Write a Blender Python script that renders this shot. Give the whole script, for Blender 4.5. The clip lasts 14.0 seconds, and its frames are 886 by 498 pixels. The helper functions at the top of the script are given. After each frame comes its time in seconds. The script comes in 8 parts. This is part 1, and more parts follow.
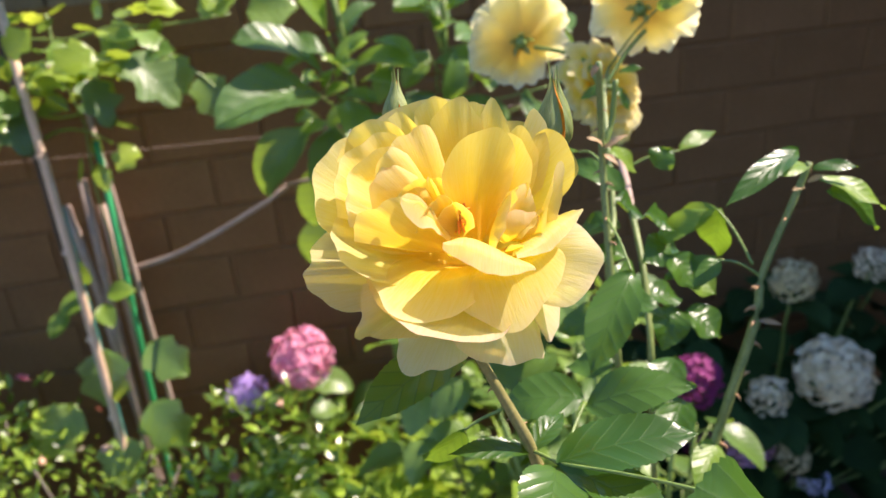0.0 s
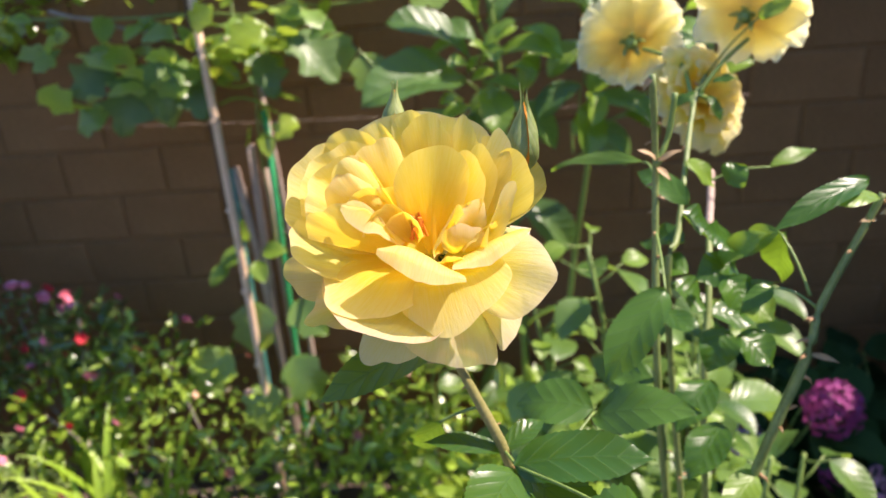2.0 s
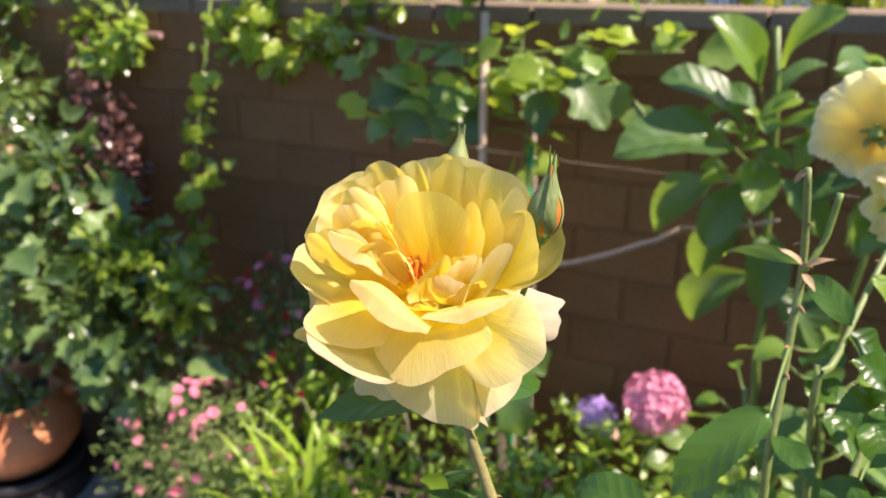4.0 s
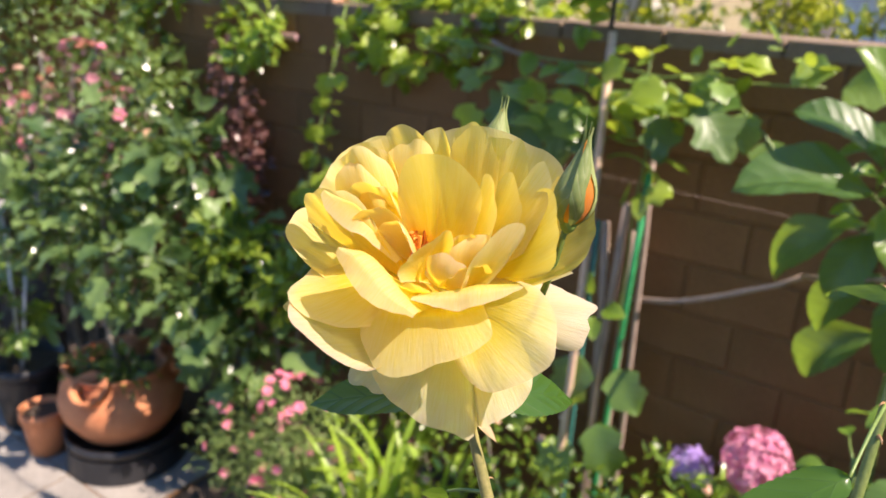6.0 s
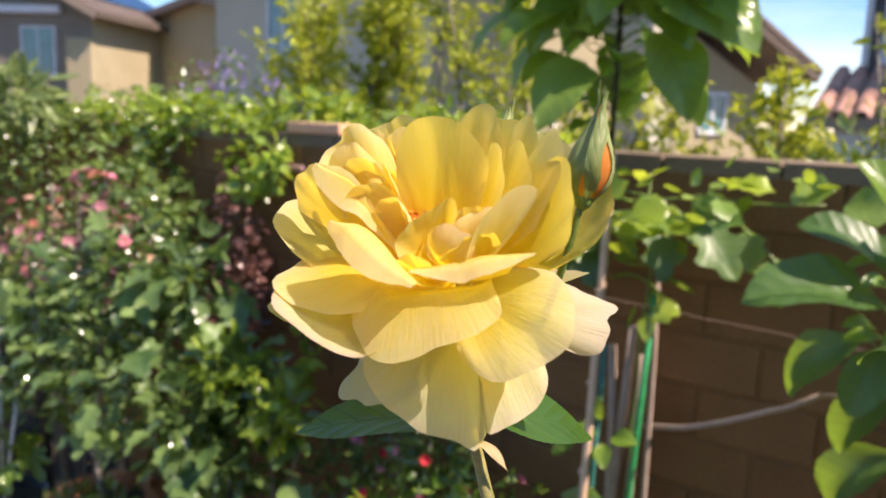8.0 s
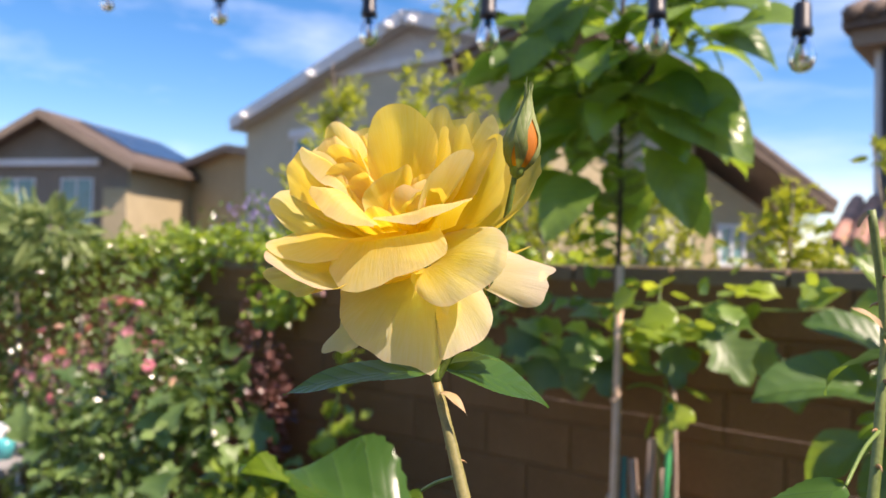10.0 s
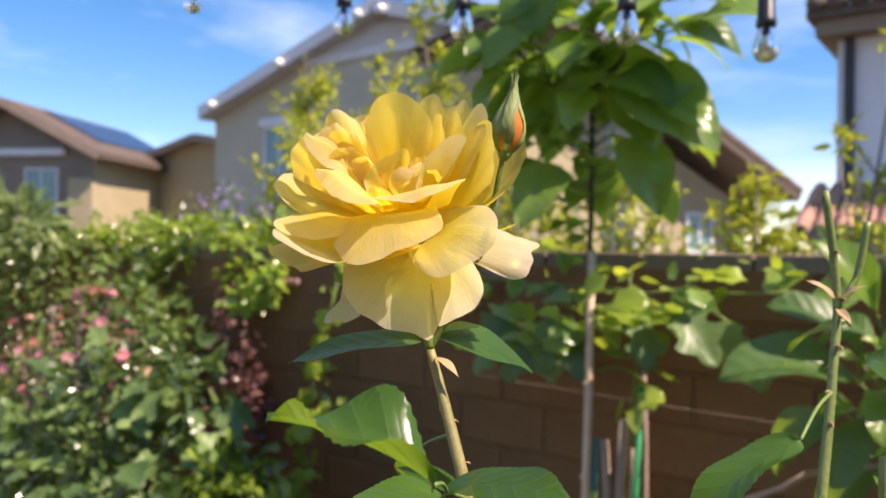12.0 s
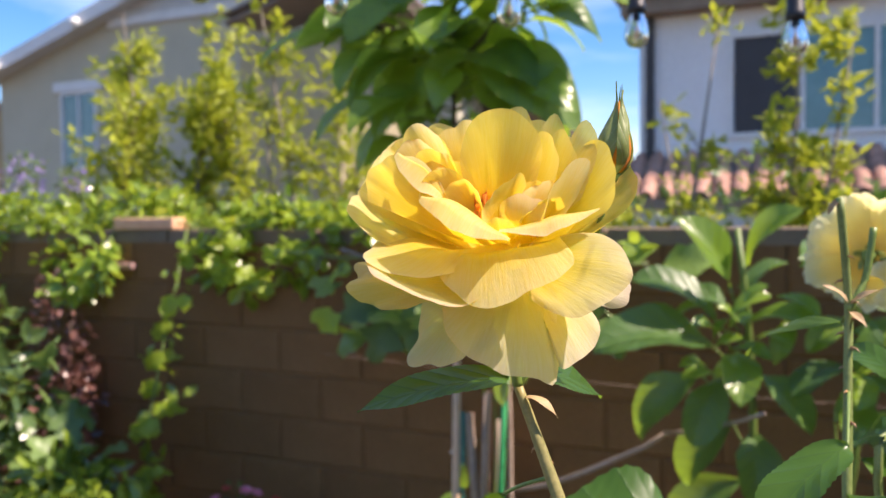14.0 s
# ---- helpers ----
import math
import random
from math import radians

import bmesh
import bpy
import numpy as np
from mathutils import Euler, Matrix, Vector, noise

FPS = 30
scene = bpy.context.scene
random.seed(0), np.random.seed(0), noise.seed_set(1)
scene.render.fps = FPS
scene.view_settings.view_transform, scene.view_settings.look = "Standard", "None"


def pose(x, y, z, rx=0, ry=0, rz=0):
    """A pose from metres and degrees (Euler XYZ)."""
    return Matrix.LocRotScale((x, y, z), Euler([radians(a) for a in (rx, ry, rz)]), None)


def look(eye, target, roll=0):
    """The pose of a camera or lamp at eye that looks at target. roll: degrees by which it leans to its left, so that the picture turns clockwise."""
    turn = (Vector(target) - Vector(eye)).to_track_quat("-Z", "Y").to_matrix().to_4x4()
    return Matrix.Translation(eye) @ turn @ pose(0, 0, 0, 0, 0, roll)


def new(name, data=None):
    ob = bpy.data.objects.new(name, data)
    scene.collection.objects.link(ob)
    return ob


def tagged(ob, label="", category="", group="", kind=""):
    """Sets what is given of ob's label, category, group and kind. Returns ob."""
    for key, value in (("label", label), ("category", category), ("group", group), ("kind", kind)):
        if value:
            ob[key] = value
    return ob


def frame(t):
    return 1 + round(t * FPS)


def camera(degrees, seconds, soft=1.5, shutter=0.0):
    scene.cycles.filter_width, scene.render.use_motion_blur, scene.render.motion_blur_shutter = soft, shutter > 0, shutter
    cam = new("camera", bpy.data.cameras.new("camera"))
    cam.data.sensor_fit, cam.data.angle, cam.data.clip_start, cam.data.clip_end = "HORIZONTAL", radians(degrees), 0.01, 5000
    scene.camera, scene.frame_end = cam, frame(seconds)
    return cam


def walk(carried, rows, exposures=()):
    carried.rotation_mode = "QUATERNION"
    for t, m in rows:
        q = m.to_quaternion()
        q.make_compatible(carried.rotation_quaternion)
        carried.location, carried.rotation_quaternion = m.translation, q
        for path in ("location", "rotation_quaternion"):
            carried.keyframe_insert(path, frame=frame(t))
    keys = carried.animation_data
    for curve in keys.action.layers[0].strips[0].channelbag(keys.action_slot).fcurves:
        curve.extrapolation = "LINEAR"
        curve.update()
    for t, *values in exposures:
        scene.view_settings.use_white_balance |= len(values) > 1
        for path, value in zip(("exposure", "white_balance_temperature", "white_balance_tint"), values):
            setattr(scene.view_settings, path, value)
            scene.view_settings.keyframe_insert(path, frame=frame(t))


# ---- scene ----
cam = camera(58.6, 14.0)
cam.data.dof.use_dof = True
cam.data.dof.focus_distance, cam.data.dof.aperture_fstop = 0.345, 11.0
# seconds, x, y, z, yaw, pitch, roll
ROWS = [
    (0.0, 0.0401, 0.0081, 1.9705, -9.43, -25.02, -4.84),
    (0.5, 0.0347, 0.0039, 1.9723, -8.85, -24.66, -5.01),
    (1.0, 0.0692, 0.0121, 1.9746, -5.77, -25.1, -5.48),
    (1.5, 0.1037, -0.0002, 1.9809, -1.34, -25.26, -5.13),
    (2.0, 0.138, -0.0177, 1.9841, 4.32, -25.35, -5.04),
    (2.5, 0.1809, -0.0133, 1.9901, 10.4, -25.01, -4.7),
    (3.0, 0.2129, -0.0094, 1.9884, 15.9, -24.02, -3.25),
    (3.5, 0.2429, 0.0027, 1.9829, 21.59, -22.68, -1.95),
    (4.0, 0.2623, 0.0226, 1.9781, 26.34, -21.37, -0.84),
    (6.5, 0.2834, 0.085, 1.9371, 35.93, -19.14, 2.5),
    (7.0, 0.2739, 0.0891, 1.9288, 35.75, -16.99, 2.52),
    (7.5, 0.2749, 0.0952, 1.9048, 35.83, -13.63, 2.15),
    (8.0, 0.277, 0.0923, 1.8773, 36.06, -9.46, 2.09),
    (8.5, 0.279, 0.0836, 1.8558, 36.29, -5.29, 2.07),
    (9.0, 0.2978, 0.0787, 1.8356, 36.9, -1.64, 1.46),
    (11.5, 0.3673, 0.0243, 1.8043, 38.33, 1.25, 0.75),
    (12.0, 0.3509, 0.024, 1.8051, 35.97, -0.14, 0.58),
    (12.5, 0.3083, 0.018, 1.8278, 32.23, -1.71, 0.35),
    (13.0, 0.2727, -0.0004, 1.8428, 28.25, -2.65, 0.1),
    (13.5, 0.236, -0.0097, 1.8434, 24.64, -2.89, -0.06),
    (14.0, 0.2193, -0.0047, 1.8328, 22.9, -2.36, -0.58),
]
walk(cam, [(t, pose(x, y, z, 90 + pitch, 0, yaw) @ pose(0, 0, 0, 0, 0, roll)) for t, x, y, z, yaw, pitch, roll in ROWS], [(0.0, 1.34, 6780, 24), (4.0, 1.28, 6850, 24), (7.0, 1.16, 6950, 24), (9.0, 1.04, 7100, 25), (12.0, 1.02, 7250, 27), (14.0, 1.14, 7000, 25)])

# ---- light: a clear day, the sun high on the right, a little behind the wall ----
SUN = Vector((0.60, 0.05, 0.80)).normalized()
world = bpy.data.worlds.new("sky")
scene.world = world
world.use_nodes = True
wn, wl = world.node_tree.nodes, world.node_tree.links
wn.clear()
sky = wn.new("ShaderNodeTexSky")
sky.sky_type, sky.sun_disc = "NISHITA", False
sky.sun_elevation, sky.sun_rotation = math.asin(SUN.z), math.atan2(SUN.x, SUN.y)
sky.air_density, sky.dust_density, sky.ozone_density = 1.0, 0.0, 4.0
# thin cloud veils
tc = wn.new("ShaderNodeTexCoord")
mp = wn.new("ShaderNodeMapping")
mp.inputs["Scale"].default_value, mp.inputs["Rotation"].default_value = (1.2, 2.4, 7.0), (0.0, 0.35, 0.5)
nz = wn.new("ShaderNodeTexNoise")
nz.inputs["Scale"].default_value, nz.inputs["Detail"].default_value, nz.inputs["Roughness"].default_value = 1.3, 6.0, 0.55
cr = wn.new("ShaderNodeValToRGB")
cr.color_ramp.elements[0].position, cr.color_ramp.elements[1].position = 0.46, 0.80
cr.color_ramp.elements[1].color = (0.6, 0.6, 0.6, 1)
mx = wn.new("ShaderNodeMix")
mx.data_type = "RGBA"
mx.inputs["B"].default_value = (7.5, 8.6, 10.0, 1)
bg, wo = wn.new("ShaderNodeBackground"), wn.new("ShaderNodeOutputWorld")
bg.inputs["Strength"].default_value = 0.098
wl.new(tc.outputs["Generated"], mp.inputs["Vector"])
wl.new(mp.outputs["Vector"], nz.inputs["Vector"])
wl.new(nz.outputs["Fac"], cr.inputs["Fac"])
wl.new(cr.outputs["Color"], mx.inputs["Factor"])
deep = wn.new("ShaderNodeHueSaturation")
deep.inputs["Saturation"].default_value = 1.33
wl.new(sky.outputs["Color"], deep.inputs["Color"])
wl.new(deep.outputs["Color"], mx.inputs["A"])
wl.new(mx.outputs["Result"], bg.inputs["Color"])
wl.new(bg.outputs["Background"], wo.inputs["Surface"])
lamp = bpy.data.lights.new("sun", "SUN")
lamp.energy, lamp.angle, lamp.color = 4.5, radians(0.53), (1.0, 0.92, 0.79)
sun = new("sun", lamp)
sun.matrix_world = look(SUN * 20, (0, 0, 0))

# ---- materials ----
MATS = {}


def nodes_of(name):
    m = bpy.data.materials.new(name)
    m.use_nodes = True
    n, l = m.node_tree.nodes, m.node_tree.links
    n.clear()
    return m, n, l


def noise_node(n, l, vec, scale, detail=4.0, rough=0.55):
    t = n.new("ShaderNodeTexNoise")
    t.inputs["Scale"].default_value, t.inputs["Detail"].default_value, t.inputs["Roughness"].default_value = scale, detail, rough
    l.new(vec, t.inputs["Vector"])
    return t.outputs["Fac"]


def ramp(n, l, fac, stops):
    r = n.new("ShaderNodeValToRGB")
    e = r.color_ramp.elements
    while len(e) < len(stops):
        e.new(0.5)
    for el, (pos, col) in zip(e, stops):
        el.position, el.color = pos, (*col, 1)
    l.new(fac, r.inputs["Fac"])
    return r.outputs["Color"]


def mix(n, l, fac, a, b, how="MIX"):
    m = n.new("ShaderNodeMix")
    m.data_type, m.blend_type = "RGBA", how
    for key, v in (("Factor", fac), ("A", a), ("B", b)):
        if isinstance(v, (int, float)):
            m.inputs[key].default_value = v
        elif isinstance(v, tuple):
            m.inputs[key].default_value = (*v, 1)
        else:
            l.new(v, m.inputs[key])
    return m.outputs["Result"]


def calc(n, l, op, a, b=0.0, c=0.0):
    m = n.new("ShaderNodeMath")
    m.operation = op
    for i, v in enumerate((a, b, c)):
        if isinstance(v, (int, float)):
            m.inputs[i].default_value = v
        else:
            l.new(v, m.inputs[i])
    return m.outputs[0]


def surface(name, dark, light, rough=0.7, scale=20.0, fine=160.0, bump=0.3, depth=0.002, metal=0.0, by="object", vary=0.25, spec=0.5):
    """A weathered solid surface: two scales of stain and a fine grain, varied from piece to piece."""
    if name in MATS:
        return MATS[name]
    m, n, l = nodes_of(name)
    out, b = n.new("ShaderNodeOutputMaterial"), n.new("ShaderNodeBsdfPrincipled")
    tc = n.new("ShaderNodeTexCoord")
    src = tc.outputs["Object"]
    big = noise_node(n, l, src, scale, 5)
    tiny = noise_node(n, l, src, fine, 3, 0.7)
    col = ramp(n, l, big, [(0.3, dark), (0.7, light)])
    col = mix(n, l, 0.35, col, ramp(n, l, tiny, [(0.3, tuple(c * 0.55 for c in dark)), (0.7, tuple(min(1, c * 1.2) for c in light))]))
    if by == "object":
        rnd = n.new("ShaderNodeObjectInfo").outputs["Random"]
    else:
        rnd = n.new("ShaderNodeNewGeometry").outputs["Random Per Island"]
    h = n.new("ShaderNodeHueSaturation")
    l.new(calc(n, l, "MULTIPLY_ADD", rnd, vary, 1 - vary / 2), h.inputs["Value"])
    l.new(col, h.inputs["Color"])
    l.new(h.outputs["Color"], b.inputs["Base Color"])
    b.inputs["Metallic"].default_value = metal
    b.inputs["Specular IOR Level"].default_value = spec
    l.new(calc(n, l, "MULTIPLY_ADD", tiny, 0.3, rough - 0.15), b.inputs["Roughness"])
    bp = n.new("ShaderNodeBump")
    bp.inputs["Strength"].default_value, bp.inputs["Distance"].default_value = bump, depth
    l.new(tiny, bp.inputs["Height"])
    l.new(bp.outputs["Normal"], b.inputs["Normal"])
    l.new(b.outputs["BSDF"], out.inputs["Surface"])
    MATS[name] = m
    return m


def leafy(name, dark, light, through_col, rough=0.4, thin=0.4, by="island", veins=9.0, vein_col=None, vein_bump=0.4, spec=0.5, size=0.06, wilt=0.0):
    """A leaf: glossy upper side, light passing through, side veins along its UV map, varied from leaf to leaf."""
    if name in MATS:
        return MATS[name]
    m, n, l = nodes_of(name)
    out, b, tr, ms = n.new("ShaderNodeOutputMaterial"), n.new("ShaderNodeBsdfPrincipled"), n.new("ShaderNodeBsdfTranslucent"), n.new("ShaderNodeMixShader")
    if by == "island":
        rnd = n.new("ShaderNodeNewGeometry").outputs["Random Per Island"]
    else:
        rnd = n.new("ShaderNodeObjectInfo").outputs["Random"]
    tc = n.new("ShaderNodeTexCoord")
    tiny = noise_node(n, l, tc.outputs["Object"], 1.4 / size, 4)
    fac = calc(n, l, "ADD", calc(n, l, "MULTIPLY", rnd, 0.75), calc(n, l, "MULTIPLY_ADD", tiny, 0.7, -0.22))
    col = ramp(n, l, fac, [(0.05, dark), (0.95, light)])
    thr = mix(n, l, 0.5, col, through_col)
    if veins:
        sep = n.new("ShaderNodeSeparateXYZ")
        l.new(tc.outputs["UV"], sep.inputs[0])
        off = calc(n, l, "ABSOLUTE", calc(n, l, "SUBTRACT", sep.outputs["Y"], 0.5))
        ph = calc(n, l, "SUBTRACT", sep.outputs["X"], calc(n, l, "MULTIPLY", off, 0.55))
        saw = calc(n, l, "FRACT", calc(n, l, "MULTIPLY", ph, veins))
        side = calc(n, l, "ABSOLUTE", calc(n, l, "MULTIPLY_ADD", saw, 2.0, -1.0))
        rib = calc(n, l, "SMOOTH_MIN", side, calc(n, l, "MULTIPLY", off, 14.0), 0.15)
        line = calc(n, l, "SUBTRACT", 1.0, calc(n, l, "MINIMUM", calc(n, l, "MULTIPLY", rib, 5.0), 1.0))
        col = mix(n, l, calc(n, l, "MULTIPLY", line, 0.45), col, vein_col or tuple(min(1, c * 1.7) for c in light))
        thr = mix(n, l, calc(n, l, "MULTIPLY", line, 0.5), thr, dark)
        bp = n.new("ShaderNodeBump")
        bp.inputs["Strength"].default_value, bp.inputs["Distance"].default_value = vein_bump, size * 0.04
        l.new(calc(n, l, "ADD", calc(n, l, "POWER", rib, 0.5), calc(n, l, "MULTIPLY", tiny, 0.5)), bp.inputs["Height"])
        l.new(bp.outputs["Normal"], b.inputs["Normal"])
    if wilt:
        spots = noise_node(n, l, tc.outputs["Object"], 2.2 / size, 6, 0.7)
        f = calc(n, l, "MULTIPLY", calc(n, l, "GREATER_THAN", spots, 0.66), wilt)
        col = mix(n, l, f, col, (0.22, 0.13, 0.05))
    l.new(col, b.inputs["Base Color"])
    l.new(thr, tr.inputs["Color"])
    b.inputs["Roughness"].default_value = rough
    b.inputs["Specular IOR Level"].default_value = spec
    ms.inputs["Fac"].default_value = thin
    l.new(b.outputs["BSDF"], ms.inputs[1])
    l.new(tr.outputs["BSDF"], ms.inputs[2])
    l.new(ms.outputs["Shader"], out.inputs["Surface"])
    MATS[name] = m
    return m


def petal_mat(name, base, body, tip, edge, thin=0.35, rough=0.55, glow=(0.97, 0.745, 0.013), sheer=0.18):
    """A petal: deep at its base, paler to the rim, with fine ribs along it and a blush at the margin."""
    if name in MATS:
        return MATS[name]
    m, n, l = nodes_of(name)
    out, b, tr, ms = n.new("ShaderNodeOutputMaterial"), n.new("ShaderNodeBsdfPrincipled"), n.new("ShaderNodeBsdfTranslucent"), n.new("ShaderNodeMixShader")
    tc, sep = n.new("ShaderNodeTexCoord"), n.new("ShaderNodeSeparateXYZ")
    l.new(tc.outputs["UV"], sep.inputs[0])
    rnd = n.new("ShaderNodeObjectInfo").outputs["Random"]
    blot = noise_node(n, l, tc.outputs["Object"], 60, 4)
    u = calc(n, l, "ADD", sep.outputs["X"], calc(n, l, "MULTIPLY_ADD", blot, 0.3, -0.15))
    col = ramp(n, l, u, [(0.02, base), (0.5, body), (0.92, tip)])
    wide = n.new("ShaderNodeMapping")
    wide.inputs["Scale"].default_value = (2.2, 34, 1)
    l.new(tc.outputs["UV"], wide.inputs["Vector"])
    ribs = noise_node(n, l, wide.outputs["Vector"], 2.0, 5, 0.6)
    col = mix(n, l, 0.3, col, ramp(n, l, ribs, [(0.38, (body[0] * 0.9, body[1] * 0.84, body[2] * 0.7)), (0.6, tip)]))
    rim = calc(n, l, "MAXIMUM", sep.outputs["X"], calc(n, l, "MULTIPLY_ADD", calc(n, l, "ABSOLUTE", calc(n, l, "SUBTRACT", sep.outputs["Y"], 0.5)), 1.6, 0.18))
    blush = calc(n, l, "MULTIPLY", calc(n, l, "SMOOTH_MIN", calc(n, l, "MAXIMUM", calc(n, l, "MULTIPLY_ADD", rim, 12.0, -11.0), 0.0), 1.0, 0.2), calc(n, l, "MULTIPLY", rnd, 0.7))
    col = mix(n, l, blush, col, edge)
    l.new(col, b.inputs["Base Color"])
    thr = mix(n, l, 0.75, col, glow)
    l.new(thr, tr.inputs["Color"])
    b.inputs["Roughness"].default_value = rough
    b.inputs["Specular IOR Level"].default_value = 0.3
    b.inputs["Sheen Weight"].default_value = 0.06
    bp = n.new("ShaderNodeBump")
    bp.inputs["Strength"].default_value, bp.inputs["Distance"].default_value = 0.36, 0.0012
    crepe = noise_node(n, l, tc.outputs["Object"], 170, 3, 0.6)
    l.new(calc(n, l, "ADD", ribs, calc(n, l, "MULTIPLY", crepe, 0.7)), bp.inputs["Height"])
    l.new(bp.outputs["Normal"], b.inputs["Normal"])
    ms.inputs["Fac"].default_value = thin
    l.new(b.outputs["BSDF"], ms.inputs[1])
    l.new(tr.outputs["BSDF"], ms.inputs[2])
    # a little light passes straight through the thin petal
    clear, both = n.new("ShaderNodeBsdfTransparent"), n.new("ShaderNodeMixShader")
    clear.inputs["Color"].default_value = (1.0, 0.92, 0.22, 1)
    both.inputs["Fac"].default_value = sheer
    l.new(ms.outputs["Shader"], both.inputs[1])
    l.new(clear.outputs["BSDF"], both.inputs[2])
    l.new(both.outputs["Shader"], out.inputs["Surface"])
    MATS[name] = m
    return m


def glass_mat(name, tint=(1, 1, 1), rough=0.02):
    if name in MATS:
        return MATS[name]
    m, n, l = nodes_of(name)
    out, b = n.new("ShaderNodeOutputMaterial"), n.new("ShaderNodeBsdfPrincipled")
    b.inputs["Base Color"].default_value = (*tint, 1)
    b.inputs["Transmission Weight"].default_value, b.inputs["Roughness"].default_value, b.inputs["IOR"].default_value = 1.0, rough, 1.45
    l.new(b.outputs["BSDF"], out.inputs["Surface"])
    MATS[name] = m
    return m


# ---- shape helpers ----
def mesh_ob(name, verts, faces, material, parent=None, label="", smooth=False, uv=None):
    me = bpy.data.meshes.new(name)
    me.from_pydata([tuple(v) for v in verts], [], faces)
    if uv is not None:
        lay = me.uv_layers.new(name="uv")
        idx = np.zeros(len(me.loops), dtype=np.int32)
        me.loops.foreach_get("vertex_index", idx)
        lay.data.foreach_set("uv", np.asarray(uv, dtype=np.float32)[idx].ravel())
    if smooth:
        me.polygons.foreach_set("use_smooth", [True] * len(me.polygons))
    me.materials.append(material)
    ob = new(name, me)
    if parent:
        ob.parent = parent
    if label:
        ob["label"] = label
    return ob


def part(name, bm, material, parent=None, label="", smooth=False):
    me = bpy.data.meshes.new(name)
    bm.to_mesh(me)
    bm.free()
    if smooth:
        me.polygons.foreach_set("use_smooth", [True] * len(me.polygons))
    me.materials.append(material)
    ob = new(name, me)
    if parent:
        ob.parent = parent
    if label:
        ob["label"] = label
    return ob


def share(name, me, parent, m, label=""):
    """One more object on a mesh that is there already."""
    ob = new(name, me)
    ob.parent = parent
    ob.matrix_local = m
    if label:
        ob["label"] = label
    return ob


def thing(name, at, label, category, group="", kind=""):
    return tagged_at(new(name), at, label, category, group, kind)


def tagged_at(ob, at, label, category, group="", kind=""):
    ob.location = at
    return tagged(ob, label, category, group, kind)


def box(bm, lo, hi, bevel=0.0):
    lo, hi = Vector(lo), Vector(hi)
    m = Matrix.LocRotScale((lo + hi) / 2, None, hi - lo)
    r = bmesh.ops.create_cube(bm, size=1, matrix=m)
    if bevel:
        ed = list({e for v in r["verts"] for e in v.link_edges})
        bmesh.ops.bevel(bm, geom=ed, offset=bevel, segments=2, affect="EDGES", profile=0.6)
    return bm


def beam(bm, a, b, w, h):
    """A straight bar from a to b."""
    a, b = Vector(a), Vector(b)
    d = b - a
    q = d.to_track_quat("X", "Z")
    bmesh.ops.create_cube(bm, size=1, matrix=Matrix.LocRotScale((a + b) / 2, q, (d.length, w, h)))
    return bm


def tube(points, radii, sides=8, wobble=0.0, close=True):
    """Vertices and faces of a round rod along points, with a radius at each."""
    pts = [Vector(p) for p in points]
    verts, faces = [], []
    up = Vector((0.31, 0.2, 0.93))
    for i, p in enumerate(pts):
        d = (pts[min(i + 1, len(pts) - 1)] - pts[max(i - 1, 0)]).normalized()
        a = d.cross(up)
        if a.length < 1e-3:
            a = d.cross(Vector((1, 0, 0)))
        a.normalize()
        c = d.cross(a)
        for k in range(sides):
            w = 2 * math.pi * k / sides
            r = radii[i] * (1 + wobble * (random.random() - 0.5))
            verts.append(p + a * (r * math.cos(w)) + c * (r * math.sin(w)))
    for i in range(len(pts) - 1):
        for k in range(sides):
            j = (k + 1) % sides
            faces.append((i * sides + k, i * sides + j, (i + 1) * sides + j, (i + 1) * sides + k))
    if close:
        faces.append(tuple(range(sides))[::-1])
        faces.append(tuple(range((len(pts) - 1) * sides, len(pts) * sides)))
    return verts, faces


def bend(a, b, sag=(0, 0, 0), n=8, jitter=0.0):
    """Points on a bowed line from a to b."""
    a, b, s = Vector(a), Vector(b), Vector(sag)
    out = []
    for i in range(n + 1):
        t = i / n
        p = a.lerp(b, t) + s * (4 * t * (1 - t))
        if 0 < i < n and jitter:
            p += Vector((random.uniform(-1, 1), random.uniform(-1, 1), random.uniform(-1, 1))) * jitter
        out.append(p)
    return out


def rod(name, pts, r0, r1, material, parent=None, sides=8, label="", wobble=0.1):
    n = len(pts)
    v, f = tube(pts, [r0 + (r1 - r0) * i / (n - 1) for i in range(n)], sides, wobble)
    return mesh_ob(name, v, f, material, parent, label, smooth=True)


def lathe(profile, sides=32):
    """Vertices and faces of a turned body from (radius, height) pairs."""
    verts, faces = [], []
    for r, z in profile:
        for k in range(sides):
            w = 2 * math.pi * k / sides
            verts.append((r * math.cos(w), r * math.sin(w), z))
    for i in range(len(profile) - 1):
        for k in range(sides):
            j = (k + 1) % sides
            faces.append((i * sides + k, i * sides + j, (i + 1) * sides + j, (i + 1) * sides + k))
    faces.append(tuple(range(sides))[::-1])
    return verts, faces


def frame_to(p, d, up=(0, 0, 1), roll=0.0, s=1.0):
    """A matrix that sets local x along d and local z near up, at p."""
    x = Vector(d).normalized()
    y = Vector(up).cross(x)
    if y.length < 1e-3:
        y = Vector((0, 1, 0)).cross(x)
    y.normalize()
    z = x.cross(y)
    r = Matrix((x, y, z)).transposed().to_4x4()
    return Matrix.Translation(p) @ r @ Matrix.Rotation(roll, 4, "X") @ Matrix.Scale(s, 4)

